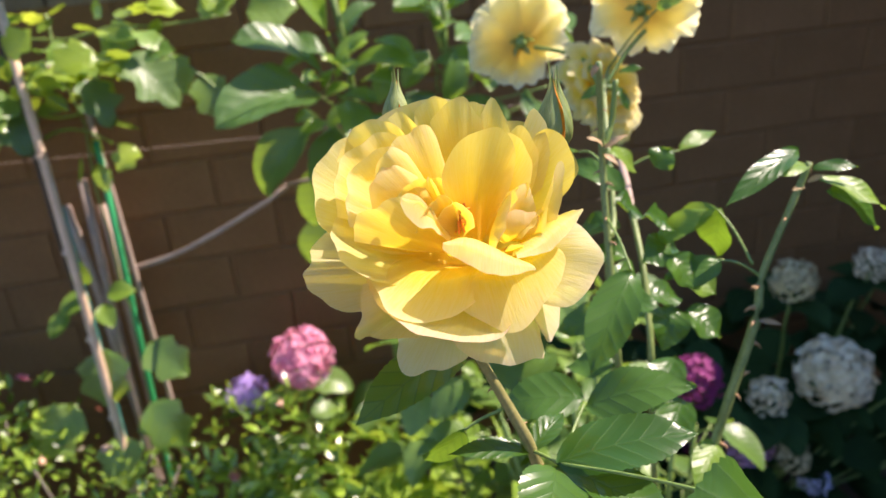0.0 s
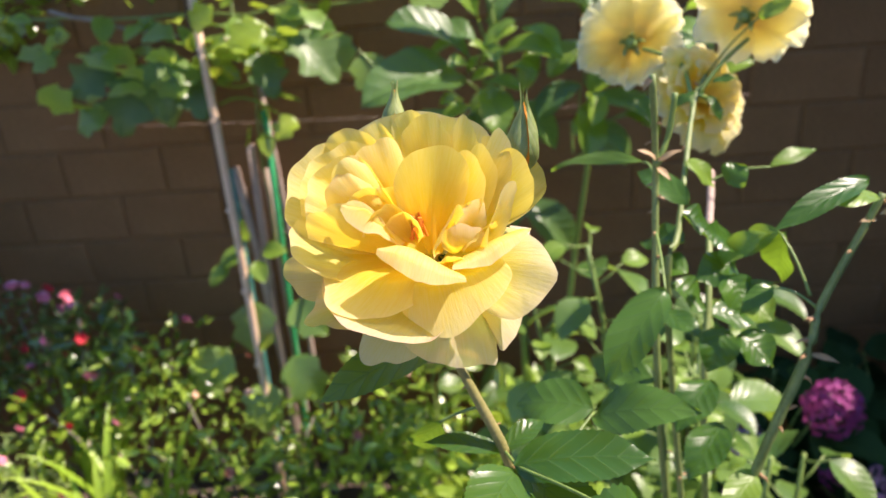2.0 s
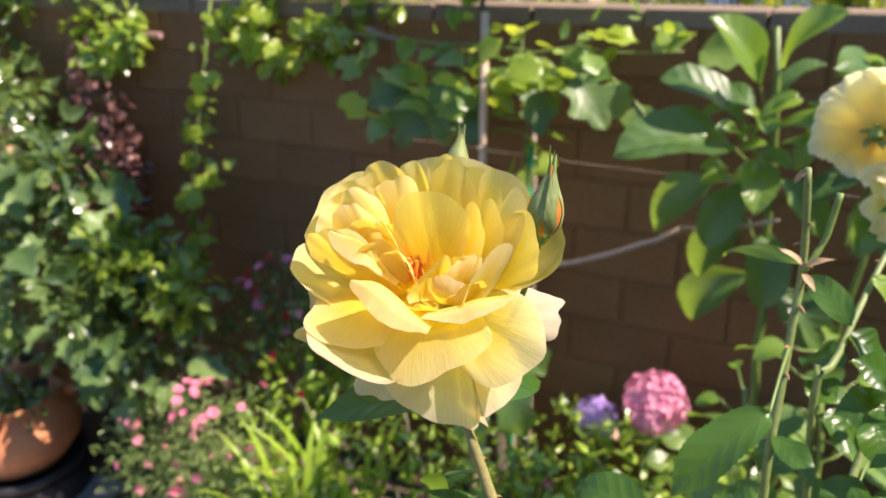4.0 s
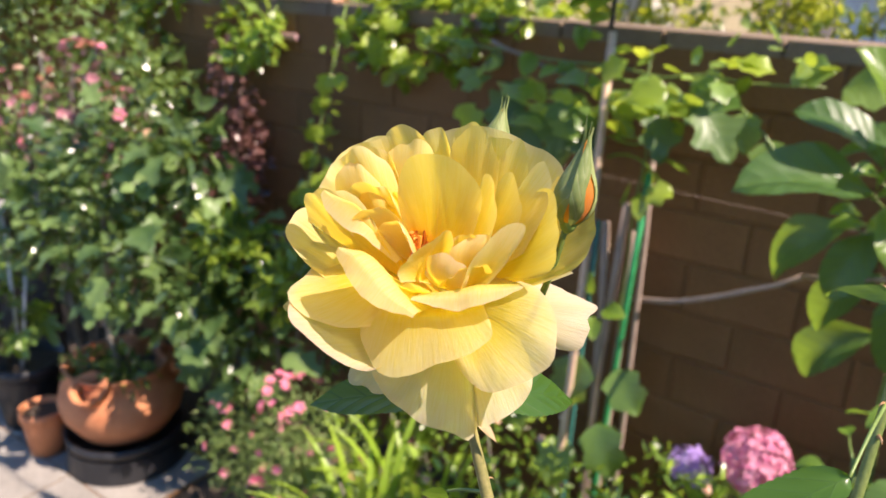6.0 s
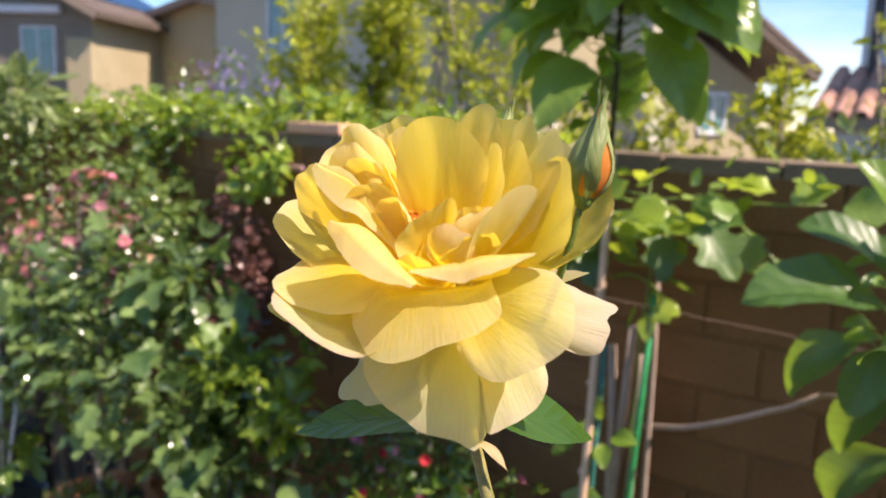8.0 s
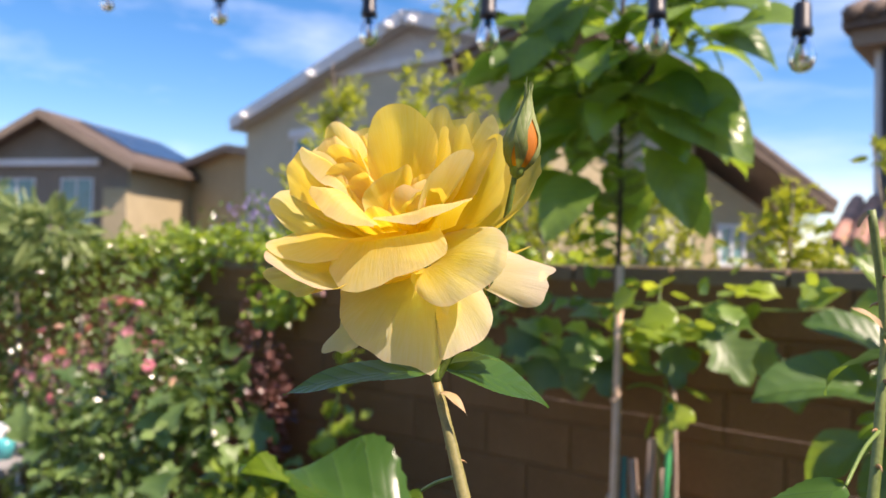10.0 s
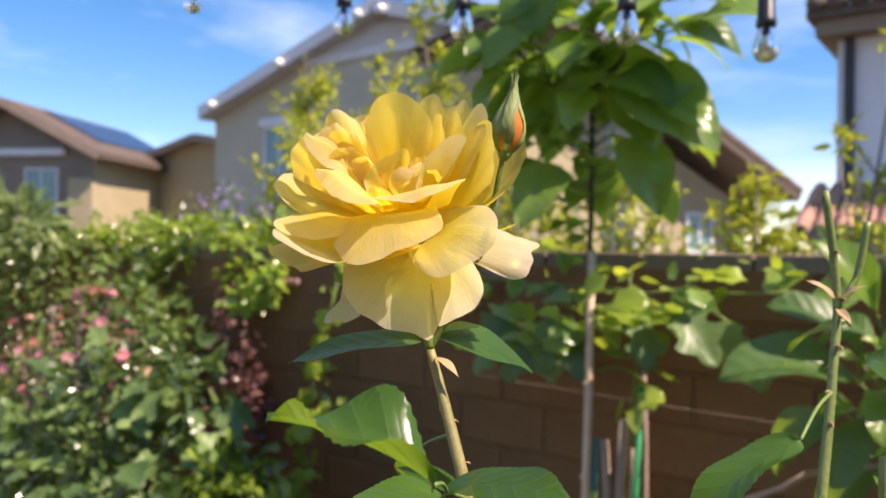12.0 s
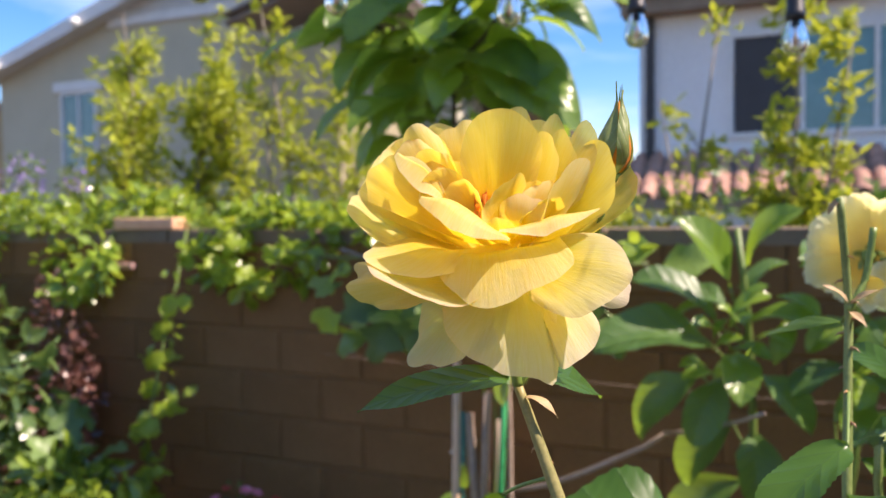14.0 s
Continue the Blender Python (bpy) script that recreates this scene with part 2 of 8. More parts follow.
# ---- leaves in mass ----
LEAF_XY = ((0, 0, 0), (0.3, -0.5, 0), (0.32, 0, -1), (0.3, 0.5, 0), (0.68, -0.42, 0), (0.7, 0, -1), (0.68, 0.42, 0), (1, 0, -0.3))
LEAF_FACES = ((0, 2, 1), (0, 3, 2), (1, 2, 5, 4), (2, 3, 6, 5), (4, 5, 7), (5, 6, 7))


def leaf_cloud(name, pts, dirs, sizes, material, parent=None, wide=0.5, fold=0.08, up=0.6, droop=0.2, seed=1, label=""):
    """Many small folded leaves, each with its place, way and length, as one mesh."""
    rng = np.random.default_rng(seed)
    P, D, S = np.asarray(pts, float), np.asarray(dirs, float), np.asarray(sizes, float)
    D = D / np.linalg.norm(D, axis=1)[:, None]
    N = rng.normal(size=P.shape)
    N /= np.linalg.norm(N, axis=1)[:, None]
    N = N * (1 - up) + np.array((0.35, 0, 0.94)) * up
    X = D + np.array((0, 0, -droop))
    X /= np.linalg.norm(X, axis=1)[:, None]
    Y = np.cross(N, X)
    Y /= np.linalg.norm(Y, axis=1)[:, None] + 1e-9
    Z = np.cross(X, Y)
    k = len(LEAF_XY)
    V = np.zeros((len(P), k, 3))
    w = wide * rng.uniform(0.8, 1.2, len(P))
    for i, (a, b, c) in enumerate(LEAF_XY):
        V[:, i] = P + (X * a + Y * (b * w)[:, None] + Z * (c * fold - droop * 0.5 * a * a)) * S[:, None]
    faces = [tuple(q + j * k for q in f) for j in range(len(P)) for f in LEAF_FACES]
    uv = np.tile([(a, b + 0.5) for a, b, c in LEAF_XY], (len(P), 1))
    return mesh_ob(name, V.reshape(-1, 3), faces, material, parent, label, uv=uv)


def in_blobs(blobs, count, seed, shell=0.55):
    """Points in a bunch of squashed balls (centre, radii), thicker towards their skin, with the way out from each."""
    rng = np.random.default_rng(seed)
    vol = np.array([r[0] * r[1] * r[2] for c, r in blobs]) ** 0.67
    pick = rng.choice(len(blobs), count, p=vol / vol.sum())
    d = rng.normal(size=(count, 3))
    d /= np.linalg.norm(d, axis=1)[:, None]
    rad = rng.uniform(shell, 1.05, count)
    c = np.array([b[0] for b in blobs], float)[pick]
    r = np.array([b[1] for b in blobs], float)[pick]
    return c + d * r * rad[:, None], d + rng.normal(size=(count, 3)) * 0.6


# ---- materials in use ----
M_SOIL = surface("garden_soil", (0.035, 0.024, 0.017), (0.11, 0.08, 0.055), 0.95, 3.0, 60, 0.8, 0.01)
M_SLAB = surface("patio_stone", (0.19, 0.175, 0.15), (0.33, 0.305, 0.265), 0.85, 4.0, 90, 0.3, 0.002, vary=0.2)
M_MORTAR = surface("mortar", (0.180, 0.093, 0.040), (0.232, 0.124, 0.056), 0.95, 8, 120, 0.6, 0.003, spec=0.05)
M_BLOCK = surface("tan_block", (0.185, 0.096, 0.042), (0.248, 0.132, 0.061), 0.92, 6, 150, 0.55, 0.003, vary=0.15, spec=0.05)
M_CAPBLOCK = surface("weathered_cap_block", (0.17, 0.125, 0.085), (0.25, 0.19, 0.135), 0.92, 6, 150, 0.55, 0.003, vary=0.2, spec=0.08)
M_GREY = surface("grey_stucco", (0.46, 0.43, 0.32), (0.54, 0.505, 0.385), 0.95, 1.2, 30, 0.4, 0.006, vary=0.05)
M_SIDING = surface("pale_siding", (0.55, 0.56, 0.56), (0.66, 0.67, 0.67), 0.8, 1.0, 20, 0.2, 0.003, vary=0.05)
M_TRIM = surface("white_trim", (0.62, 0.63, 0.63), (0.76, 0.77, 0.77), 0.6, 2.0, 30, 0.15, 0.002, vary=0.04)
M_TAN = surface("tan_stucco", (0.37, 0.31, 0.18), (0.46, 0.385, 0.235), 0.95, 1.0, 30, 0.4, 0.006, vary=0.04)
# stucco with the shade of a house front put into its brown
M_SHADEBROWN = surface("shade_brown_stucco", (0.20, 0.165, 0.125), (0.26, 0.22, 0.17), 0.95, 1.0, 30, 0.4, 0.006, vary=0.04)
M_WHITE = surface("white_stucco", (0.70, 0.71, 0.73), (0.80, 0.81, 0.83), 0.95, 1.0, 25, 0.4, 0.006, vary=0.03)
M_ROOF = surface("brown_roof_tile", (0.095, 0.072, 0.060), (0.17, 0.13, 0.105), 0.85, 2.0, 14, 0.6, 0.02, by="island", vary=0.4)
M_CLAY = surface("clay_roof_tile", (0.36, 0.18, 0.125), (0.56, 0.31, 0.23), 0.8, 2.0, 30, 0.5, 0.01, by="object", vary=0.4)
M_SOFFIT = surface("soffit_board", (0.23, 0.175, 0.13), (0.31, 0.24, 0.18), 0.85, 2, 30, 0.3, 0.004, vary=0.1)
M_FASCIA = surface("dark_brown_fascia", (0.085, 0.062, 0.045), (0.13, 0.098, 0.072), 0.85, 2, 30, 0.3, 0.004, vary=0.1)
M_DARK = surface("dark_screen", (0.03, 0.03, 0.035), (0.05, 0.05, 0.055), 0.6, 3, 60, 0.1, 0.001, vary=0.1)
M_PANE = surface("window_pane", (0.09, 0.22, 0.23), (0.13, 0.28, 0.29), 0.15, 0.6, 3, 0.02, 0.001, vary=0.1, spec=0.7)
M_SOLAR = surface("solar_glass", (0.012, 0.017, 0.035), (0.03, 0.04, 0.07), 0.15, 1.0, 8, 0.05, 0.001, vary=0.3, spec=0.8)
M_LAMPWHITE = surface("milk_glass", (0.8, 0.8, 0.78), (0.86, 0.86, 0.84), 0.25, 3, 20, 0.02, 0.001, vary=0.02)

# ---- ground and wall ----
WALL_Y, WALL_TOP, COURSE, BLOCK = 2.335, 1.79, 0.1575, 0.330
gv, gf = [], []
xs = [-400, -120, -40, -14] + [-6 + 0.25 * i for i in range(41)] + [14, 40, 120, 400]
ys = [-400, -120, -30, -8] + [-3 + 0.25 * i for i in range(22)] + [8, 30, 120, 400]
for yy in ys:
    for xx in xs:
        near = max(0.0, 1 - abs(xx + 0.6) / 6) * (1 if -3 < yy < 2.3 else 0)
        gv.append((xx, yy, -0.012 + 0.022 * near * noise.noise((xx * 2.1, yy * 2.3, 0))))
for j in range(len(ys) - 1):
    for i in range(len(xs) - 1):
        a = j * len(xs) + i
        gf.append((a, a + 1, a + 1 + len(xs), a + len(xs)))
ground = mesh_ob("ground", gv, gf, M_SOIL, smooth=True)
tagged(ground, "dark bare garden soil under the planting", "ground", kind="structure")

bm = bmesh.new()
box(bm, (-9.0, WALL_Y + 0.0045, -0.2), (7.0, WALL_Y + 0.142, WALL_TOP - 0.045))
wall = part("wall_north", bm, M_MORTAR)
tagged(wall, "tall garden wall of brown concrete blocks, darker below", "wall", kind="structure")


# unseen wall added to keep sun and sky off the hydrangeas
bm = bmesh.new()
box(bm, (2.30, -3.0, -0.2), (2.45, WALL_Y - 0.004, 2.70), 0.01)
east = part("wall_east", bm, M_MORTAR)
tagged(east, "unseen brown side wall added to shade the hydrangea bed", "wall", kind="structure")


# ---- houses past the wall ----
def gable_house(name, x0, x1, y0, y1, z_eave, rise, wall_mat, gable_mat, z_frieze, label, over=0.55, trim=None, side=None):
    """A house with its gable to the garden: walls, a pale gable field, roof slabs, rakes and fascia."""
    h = thing(name, ((x0 + x1) / 2, y0, 0), label, "house")
    side = over if side is None else side
    w = (x1 - x0) / 2
    d = y1 - y0

    bm = bmesh.new()
    prof = [(-w, 0), (w, 0), (w, z_eave), (0, z_eave + rise), (-w, z_eave)]
    fr = [bm.verts.new((x, 0, z)) for x, z in prof]
    bk = [bm.verts.new((x, d, z)) for x, z in prof]
    bm.faces.new(fr)
    bm.faces.new(bk[::-1])
    for i in range(5):
        j = (i + 1) % 5
        bm.faces.new((fr[j], fr[i], bk[i], bk[j]))
    part("wall", bm, wall_mat, h)
    # pale boarded field in the gable's top
    if z_frieze:
        xf = w * (1 - (z_frieze - z_eave) / rise)
        n = 9
        for i in range(n):
            a, b = z_frieze + (z_eave + rise - z_frieze) * i / n, z_frieze + (z_eave + rise - z_frieze) * (i + 1) / n
            xa = xf * (1 - i / n)
            xb = xf * (1 - (i + 1) / n) + 0.001
            v = [(-xa, -0.05, a), (xa, -0.05, a), (xb, -0.03, b), (-xb, -0.03, b), (-xa, -0.002, a), (xa, -0.002, a), (xb, -0.002, b), (-xb, -0.002, b)]
            mesh_ob("board", v, [(0, 1, 2, 3), (0, 4, 5, 1), (1, 5, 6, 2), (3, 2, 6, 7), (0, 3, 7, 4)], gable_mat, h)
        bm = bmesh.new()
        box(bm, (-xf - 0.1, -0.09, z_frieze - 0.2), (xf + 0.1, -0.003, z_frieze))
        part("frieze", bm, M_TRIM, h)
    for s in (-1, 1):
        # roof slab with its eave
        run = w + side
        zr, ze = z_eave + rise + 0.05, z_eave + rise + 0.05 - rise * run / w
        v = [(0, -over, zr), (s * run, -over, ze), (s * run, d + over, ze), (0, d + over, zr)]
        v += [(a, b, c + 0.22) for a, b, c in v]
        f = [(0, 1, 2, 3), (7, 6, 5, 4), (0, 4, 5, 1), (1, 5, 6, 2), (2, 6, 7, 3)]
        roof = mesh_ob("roof", v, f, M_ROOF, h)
        # courses of flat tile on the slab
        for i in range(14):
            a, b = i / 14, (i + 1) / 14
            xa, xb = s * run * a, s * run * b
            za, zb = zr + (ze - zr) * a + 0.225, zr + (ze - zr) * b + 0.25
            tv = [(xa, -over, za), (xb, -over, zb), (xb, d + over, zb), (xa, d + over, za), (xb, -over, zb - 0.03), (xb, d + over, zb - 0.03)]
            mesh_ob("tile_course", tv, [(0, 1, 2, 3), (1, 4, 5, 2)], M_ROOF, roof)
        bm = bmesh.new()
        beam(bm, (0, -over - 0.02, zr + 0.06), (s * run, -over - 0.02, ze + 0.06), 0.05, 0.3)
        part("rake_board", bm, trim or M_TRIM, h)
        bm = bmesh.new()
        box(bm, (s * run - 0.06, -over, ze - 0.12), (s * run + 0.06, d + over, ze + 0.12))
        part("gutter", bm, trim or M_TRIM, h)
        bm = bmesh.new()
        beam(bm, (0, -over / 2, zr - 0.03), (s * run, -over / 2, ze - 0.03), over, 0.03)
        part("soffit", bm, trim or M_SIDING, h)
    return h


def window(parent, x0, x1, z0, z1, y=0.0, panes=2, lintel=True, dark_pane=-1):
    """A framed window standing out of a facade that faces the garden (local coordinates of the house)."""
    bm = bmesh.new()
    t = 0.07
    for a, b, c, d in ((x0 - t, x1 + t, z1, z1 + t), (x0 - t, x1 + t, z0 - t, z0), (x0 - t, x0, z0, z1), (x1, x1 + t, z0, z1)):
        box(bm, (a, y - 0.06, c), (b, y + 0.03, d))
    w = part("window", bm, M_TRIM, parent)
    for i in range(panes):
        a, b = x0 + (x1 - x0) * i / panes, x0 + (x1 - x0) * (i + 1) / panes
        bm = bmesh.new()
        box(bm, (a + 0.02, y - 0.025, z0), (b - 0.02, y - 0.005, z1))
        part("pane", bm, M_DARK if i == dark_pane else M_PANE, w)
        if i:
            bm = bmesh.new()
            box(bm, (a - 0.03, y - 0.05, z0), (a + 0.03, y - 0.004, z1))
            part("mullion", bm, M_TRIM, w)
    if lintel:
        bm = bmesh.new()
        box(bm, (x0 - 0.25, y - 0.10, z1 + t + 0.003), (x1 + 0.25, y - 0.004, z1 + t + 0.24), 0.015)
        part("lintel", bm, M_TRIM, w)
    return w


grey = gable_house("grey_house", -17.62, -5.38, 14.0, 15.4, 5.33, 1.84, M_GREY, M_SIDING, 6.45, "two-storey grey stucco house with pale gable and white trim", 0.45, side=0.12)
window(grey, -4.0, -3.0, 3.1, 4.80, 0, 2)
window(grey, 1.9, 3.2, 3.3, 4.70, 0, 2)
for sx in (-1, 1):
    for i in range(3):
        r = 0.35 + i * 2.60
        bm = bmesh.new()
        bmesh.ops.create_icosphere(bm, subdivisions=2, radius=0.12, matrix=Matrix.Translation((sx * r, -0.58, 7.20 - r * 0.301)))
        part("globe_lamp", bm, M_LAMPWHITE, grey, "white round lamp under the rake", smooth=True)

# brown house, turned so that one long slope of its roof faces the garden
brown = thing("brown_house", (-31.62, 14.72, 0), "stucco house with shade-browned front, tiled gable roof and solar panels", "house")
brown.rotation_euler = (0, 0, radians(28.5))
RIDGE, EAVE, HALF, LONG = 7.45, 5.30, 4.15, 9.0
bm = bmesh.new()
prof = [(-3.5, 0), (3.5, 0), (3.5, 5.45), (0, 7.2), (-3.5, 5.45)]
fr, bk = [bm.verts.new((x, 0.75, z)) for x, z in prof], [bm.verts.new((x, LONG - 0.6, z)) for x, z in prof]
bm.faces.new(fr)
bm.faces.new(bk[::-1])
for i in range(5):
    if i != 1:
        bm.faces.new((fr[(i + 1) % 5], fr[i], bk[i], bk[(i + 1) % 5]))
# front coloured as shaded, the flank below in plain tan
part("wall", bm, M_SHADEBROWN, brown)
bm = bmesh.new()
box(bm, (3.44, 0.75, 0), (3.56, LONG - 0.6, 5.40))
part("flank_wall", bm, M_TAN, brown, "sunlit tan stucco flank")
bm = bmesh.new()
box(bm, (2.6, 0.40, 0), (3.6, 0.745, 4.35))
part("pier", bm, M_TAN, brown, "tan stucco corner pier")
for sx in (-1, 1):
    v = [(0, 0, RIDGE), (sx * HALF, 0, EAVE), (sx * HALF, LONG, EAVE), (0, LONG, RIDGE)]
    v += [(p, q, r - 0.22) for p, q, r in v]
    slab = mesh_ob("roof", v, [(0, 1, 2, 3), (7, 6, 5, 4), (0, 4, 5, 1), (1, 5, 6, 2), (2, 6, 7, 3)], M_ROOF, brown)
    for i in range(16):
        p, q = i / 16, (i + 1) / 16
        za, zb = RIDGE + (EAVE - RIDGE) * p + 0.01, RIDGE + (EAVE - RIDGE) * q + 0.045
        tv = [(sx * HALF * p, -0.03, za), (sx * HALF * q, -0.03, zb), (sx * HALF * q, LONG, zb), (sx * HALF * p, LONG, za), (sx * HALF * q, -0.03, zb - 0.04), (sx * HALF * q, LONG, zb - 0.04)]
        mesh_ob("tile_course", tv, [(0, 1, 2, 3), (1, 4, 5, 2)], M_ROOF, slab)
    bm = bmesh.new()
    beam(bm, (0, -0.05, RIDGE - 0.16), (sx * HALF, -0.05, EAVE - 0.16), 0.06, 0.30)
    part("rake_board", bm, M_SOFFIT, brown)
    bm = bmesh.new()
    box(bm, (sx * HALF - 0.06, 0, EAVE - 0.24), (sx * HALF + 0.06, LONG, EAVE - 0.02))
    part("gutter", bm, M_FASCIA, brown)
    if sx > 0:
        for i in range(5):
            for j in range(2):
                y0, x0 = 1.9 + i * 1.32, 0.55 + j * 1.25
                v = [(x, y, RIDGE + (EAVE - RIDGE) * x / HALF + h) for h in (0.07, 0.12) for x, y in ((x0, y0), (x0 + 1.18, y0), (x0 + 1.18, y0 + 1.25), (x0, y0 + 1.25))]
                mesh_ob("solar_panel", v, [(3, 2, 1, 0), (4, 5, 6, 7), (0, 1, 5, 4), (1, 2, 6, 5), (2, 3, 7, 6), (3, 0, 4, 7)], M_SOLAR, slab, "dark blue solar panel")
bm = bmesh.new()
box(bm, (-3.3, 0.50, 5.25), (2.3, 0.745, 5.52))
part("beam", bm, M_TRIM, brown, "white painted beam")
window(brown, -2.2, -0.7, 3.0, 4.70, 0.75, 2, False)
window(brown, 0.6, 1.9, 3.0, 4.70, 0.75, 2, False)

far = gable_house("far_house", -34, -22, 21.5, 30, 5.15, 1.1, M_TAN, M_TAN, 0, "distant tan stucco house with a low brown roof", 0.6, M_SOFFIT)

# white house with a lower clay-tile roof
white = thing("white_house", (-1.66, 12.0, 0), "white stucco house with a clay-tiled lower roof", "house")
bm = bmesh.new()
box(bm, (0, 0, 0), (9.0, 1.7, 5.05))
part("wall", bm, M_WHITE, white)
bm = bmesh.new()
box(bm, (-0.22, -0.36, 4.71), (9.5, 1.9, 4.93))
part("eave", bm, M_SOFFIT, white, "tan boarded eave")
bm = bmesh.new()
box(bm, (-0.32, -0.48, 4.92), (9.6, 2.0, 5.07), 0.03)
up_roof = part("roof", bm, M_ROOF, white)
for i in range(24):
    tv, tf = tube([(-0.2 + i * 0.26, -0.56, 5.10), (-0.2 + i * 0.26, 0.6, 5.51)], [0.11, 0.11], 8)
    mesh_ob("cap_tile", tv, tf, M_ROOF, up_roof, smooth=True)
bm = bmesh.new()
box(bm, (0.1, -0.1, 2.45), (0.22, -0.02, 4.71), 0.01)
part("downspout", bm, M_DARK, white, "dark downspout")
window(white, 1.3, 4.0, 2.97, 4.3, 0, 3, False, 0)
window(white, 5.4, 7.4, 2.97, 4.3, 0, 2, False)
v = [(-0.35, -1.25, 2.05), (9.0, -1.25, 2.05), (9.0, -0.01, 2.66), (-0.15, -0.01, 2.66)]
v += [(a, b, c - 0.14) for a, b, c in v]
low_roof = mesh_ob("lower_roof", v, [(0, 1, 2, 3), (7, 6, 5, 4), (4, 5, 1, 0), (5, 6, 2, 1), (7, 4, 0, 3)], M_SOFFIT, white)
bm = bmesh.new()
box(bm, (-0.05, -1.0, 0), (9.0, -0.05, 1.92))
part("lower_wall", bm, M_WHITE, white)
tile_v, tile_f = [], []
for i, (y, z, r) in enumerate(((-0.16, -0.09, 0.105), (0.16, 0.065, 0.09))):
    for k in range(7):
        w = math.pi * k / 6
        tile_v.append((r * math.cos(w), y, z + r * math.sin(w)))
for k in range(6):
    tile_f.append((k, k + 1, k + 8, k + 7))
tile_v += [(0.088 * math.cos(math.pi * k / 6), -0.16, -0.09 + 0.088 * math.sin(math.pi * k / 6)) for k in range(7)]
for k in range(6):
    tile_f.append((k + 14, k + 15, k + 1, k))
tile_me = bpy.data.meshes.new("roof_tile")
tile_me.from_pydata(tile_v, [], tile_f)
tile_me.polygons.foreach_set("use_smooth", [True] * len(tile_f))
tile_me.materials.append(M_CLAY)
for r in range(5):
    for c in range(22):
        u = (r + 0.5) / 5
        share("roof_tile", tile_me, low_roof, Matrix.Translation((-0.2 + c * 0.235 + random.uniform(-0.012, 0.012), -1.28 + 1.25 * u, 2.06 + 0.61 * u + random.uniform(-0.01, 0.012))))

# tan house seen through the sapling, its gable turned to the sun
tan = thing("tan_house", (-5.07, 14.0, 0), "sunlit tan stucco house under a deep brown eave", "house")
tan.rotation_euler = (0, 0, radians(63))
PITCH = 0.483
bm = bmesh.new()
prof = [(-2.4, 0), (3.3, 0), (3.3, 2.70), (-2.4, 2.70 + 5.7 * PITCH)]
fr, bk = [bm.verts.new((x, 0.85, z)) for x, z in prof], [bm.verts.new((x, 5.0, z)) for x, z in prof]
bm.faces.new(fr)
bm.faces.new(bk[::-1])
for i in range(4):
    bm.faces.new((fr[(i + 1) % 4], fr[i], bk[i], bk[(i + 1) % 4]))
part("wall", bm, M_TAN, tan)


def slope_z(x):
    return 5.02 - PITCH * x


bm = bmesh.new()
beam(bm, (-2.6, 2.5, slope_z(-2.6) - 0.24), (3.95, 2.5, slope_z(3.95) - 0.24), 4.9, 0.08)
part("soffit", bm, M_SOFFIT, tan, "brown boarded eave")
bm = bmesh.new()
beam(bm, (-2.6, 0.0, slope_z(-2.6) - 0.15), (3.97, 0.0, slope_z(3.97) - 0.15), 0.06, 0.30)
part("rake_board", bm, M_FASCIA, tan)
bm = bmesh.new()
beam(bm, (-2.6, 2.5, slope_z(-2.6) - 0.05), (4.0, 2.5, slope_z(4.0) - 0.05), 5.1, 0.10)
part("roof", bm, M_ROOF, tan)
window(tan, 1.7, 2.3, 1.8, 2.5, 0.85, 2, False)

# ---- roses: leaves, canes, petals ----
M_ROSELEAF = leafy("rose_leaf", (0.026, 0.084, 0.012), (0.068, 0.156, 0.022), (0.42, 0.68, 0.025), 0.31, 0.39, "object", 6, (0.082, 0.165, 0.036), 0.20, 0.45, 0.06)
M_YOUNG = leafy("young_leaf", (0.10, 0.19, 0.02), (0.20, 0.32, 0.04), (0.42, 0.62, 0.05), 0.4, 0.4, "object", 7, (0.16, 0.27, 0.05), 0.15, 0.5, 0.05)
M_CANE = surface("rose_cane", (0.10, 0.15, 0.035), (0.21, 0.26, 0.08), 0.5, 60, 400, 0.2, 0.0006)
M_STEM = surface("rose_stem", (0.15, 0.155, 0.045), (0.31, 0.26, 0.10), 0.5, 70, 400, 0.2, 0.0005)
M_GREENSTEM = surface("green_stem", (0.10, 0.17, 0.035), (0.19, 0.27, 0.06), 0.45, 80, 400, 0.2, 0.0005)
M_THORN = surface("thorn", (0.30, 0.16, 0.07), (0.45, 0.26, 0.12), 0.5, 80, 400, 0.1, 0.0004)
M_SEPAL = leafy("sepal", (0.14, 0.20, 0.05), (0.36, 0.42, 0.16), (0.48, 0.58, 0.12), 0.5, 0.25, "object", 5, (0.44, 0.46, 0.24), 0.6, 0.4, 0.006)
M_DRY = leafy("dry_stipule", (0.36, 0.22, 0.11), (0.55, 0.38, 0.2), (0.6, 0.4, 0.15), 0.6, 0.3, "object", 0)
M_PETAL = petal_mat("yellow_petal", (0.86, 0.53, 0.003), (0.865, 0.71, 0.048), (0.86, 0.785, 0.34), (0.87, 0.76, 0.50), 0.57)
M_PALE = petal_mat("pale_petal", (0.86, 0.60, 0.005), (0.865, 0.745, 0.085), (0.86, 0.795, 0.42), (0.87, 0.72, 0.54), 0.57)
M_BLUSH = petal_mat("blush_petal", (0.86, 0.63, 0.012), (0.86, 0.755, 0.14), (0.86, 0.79, 0.48), (0.88, 0.57, 0.50), 0.54)
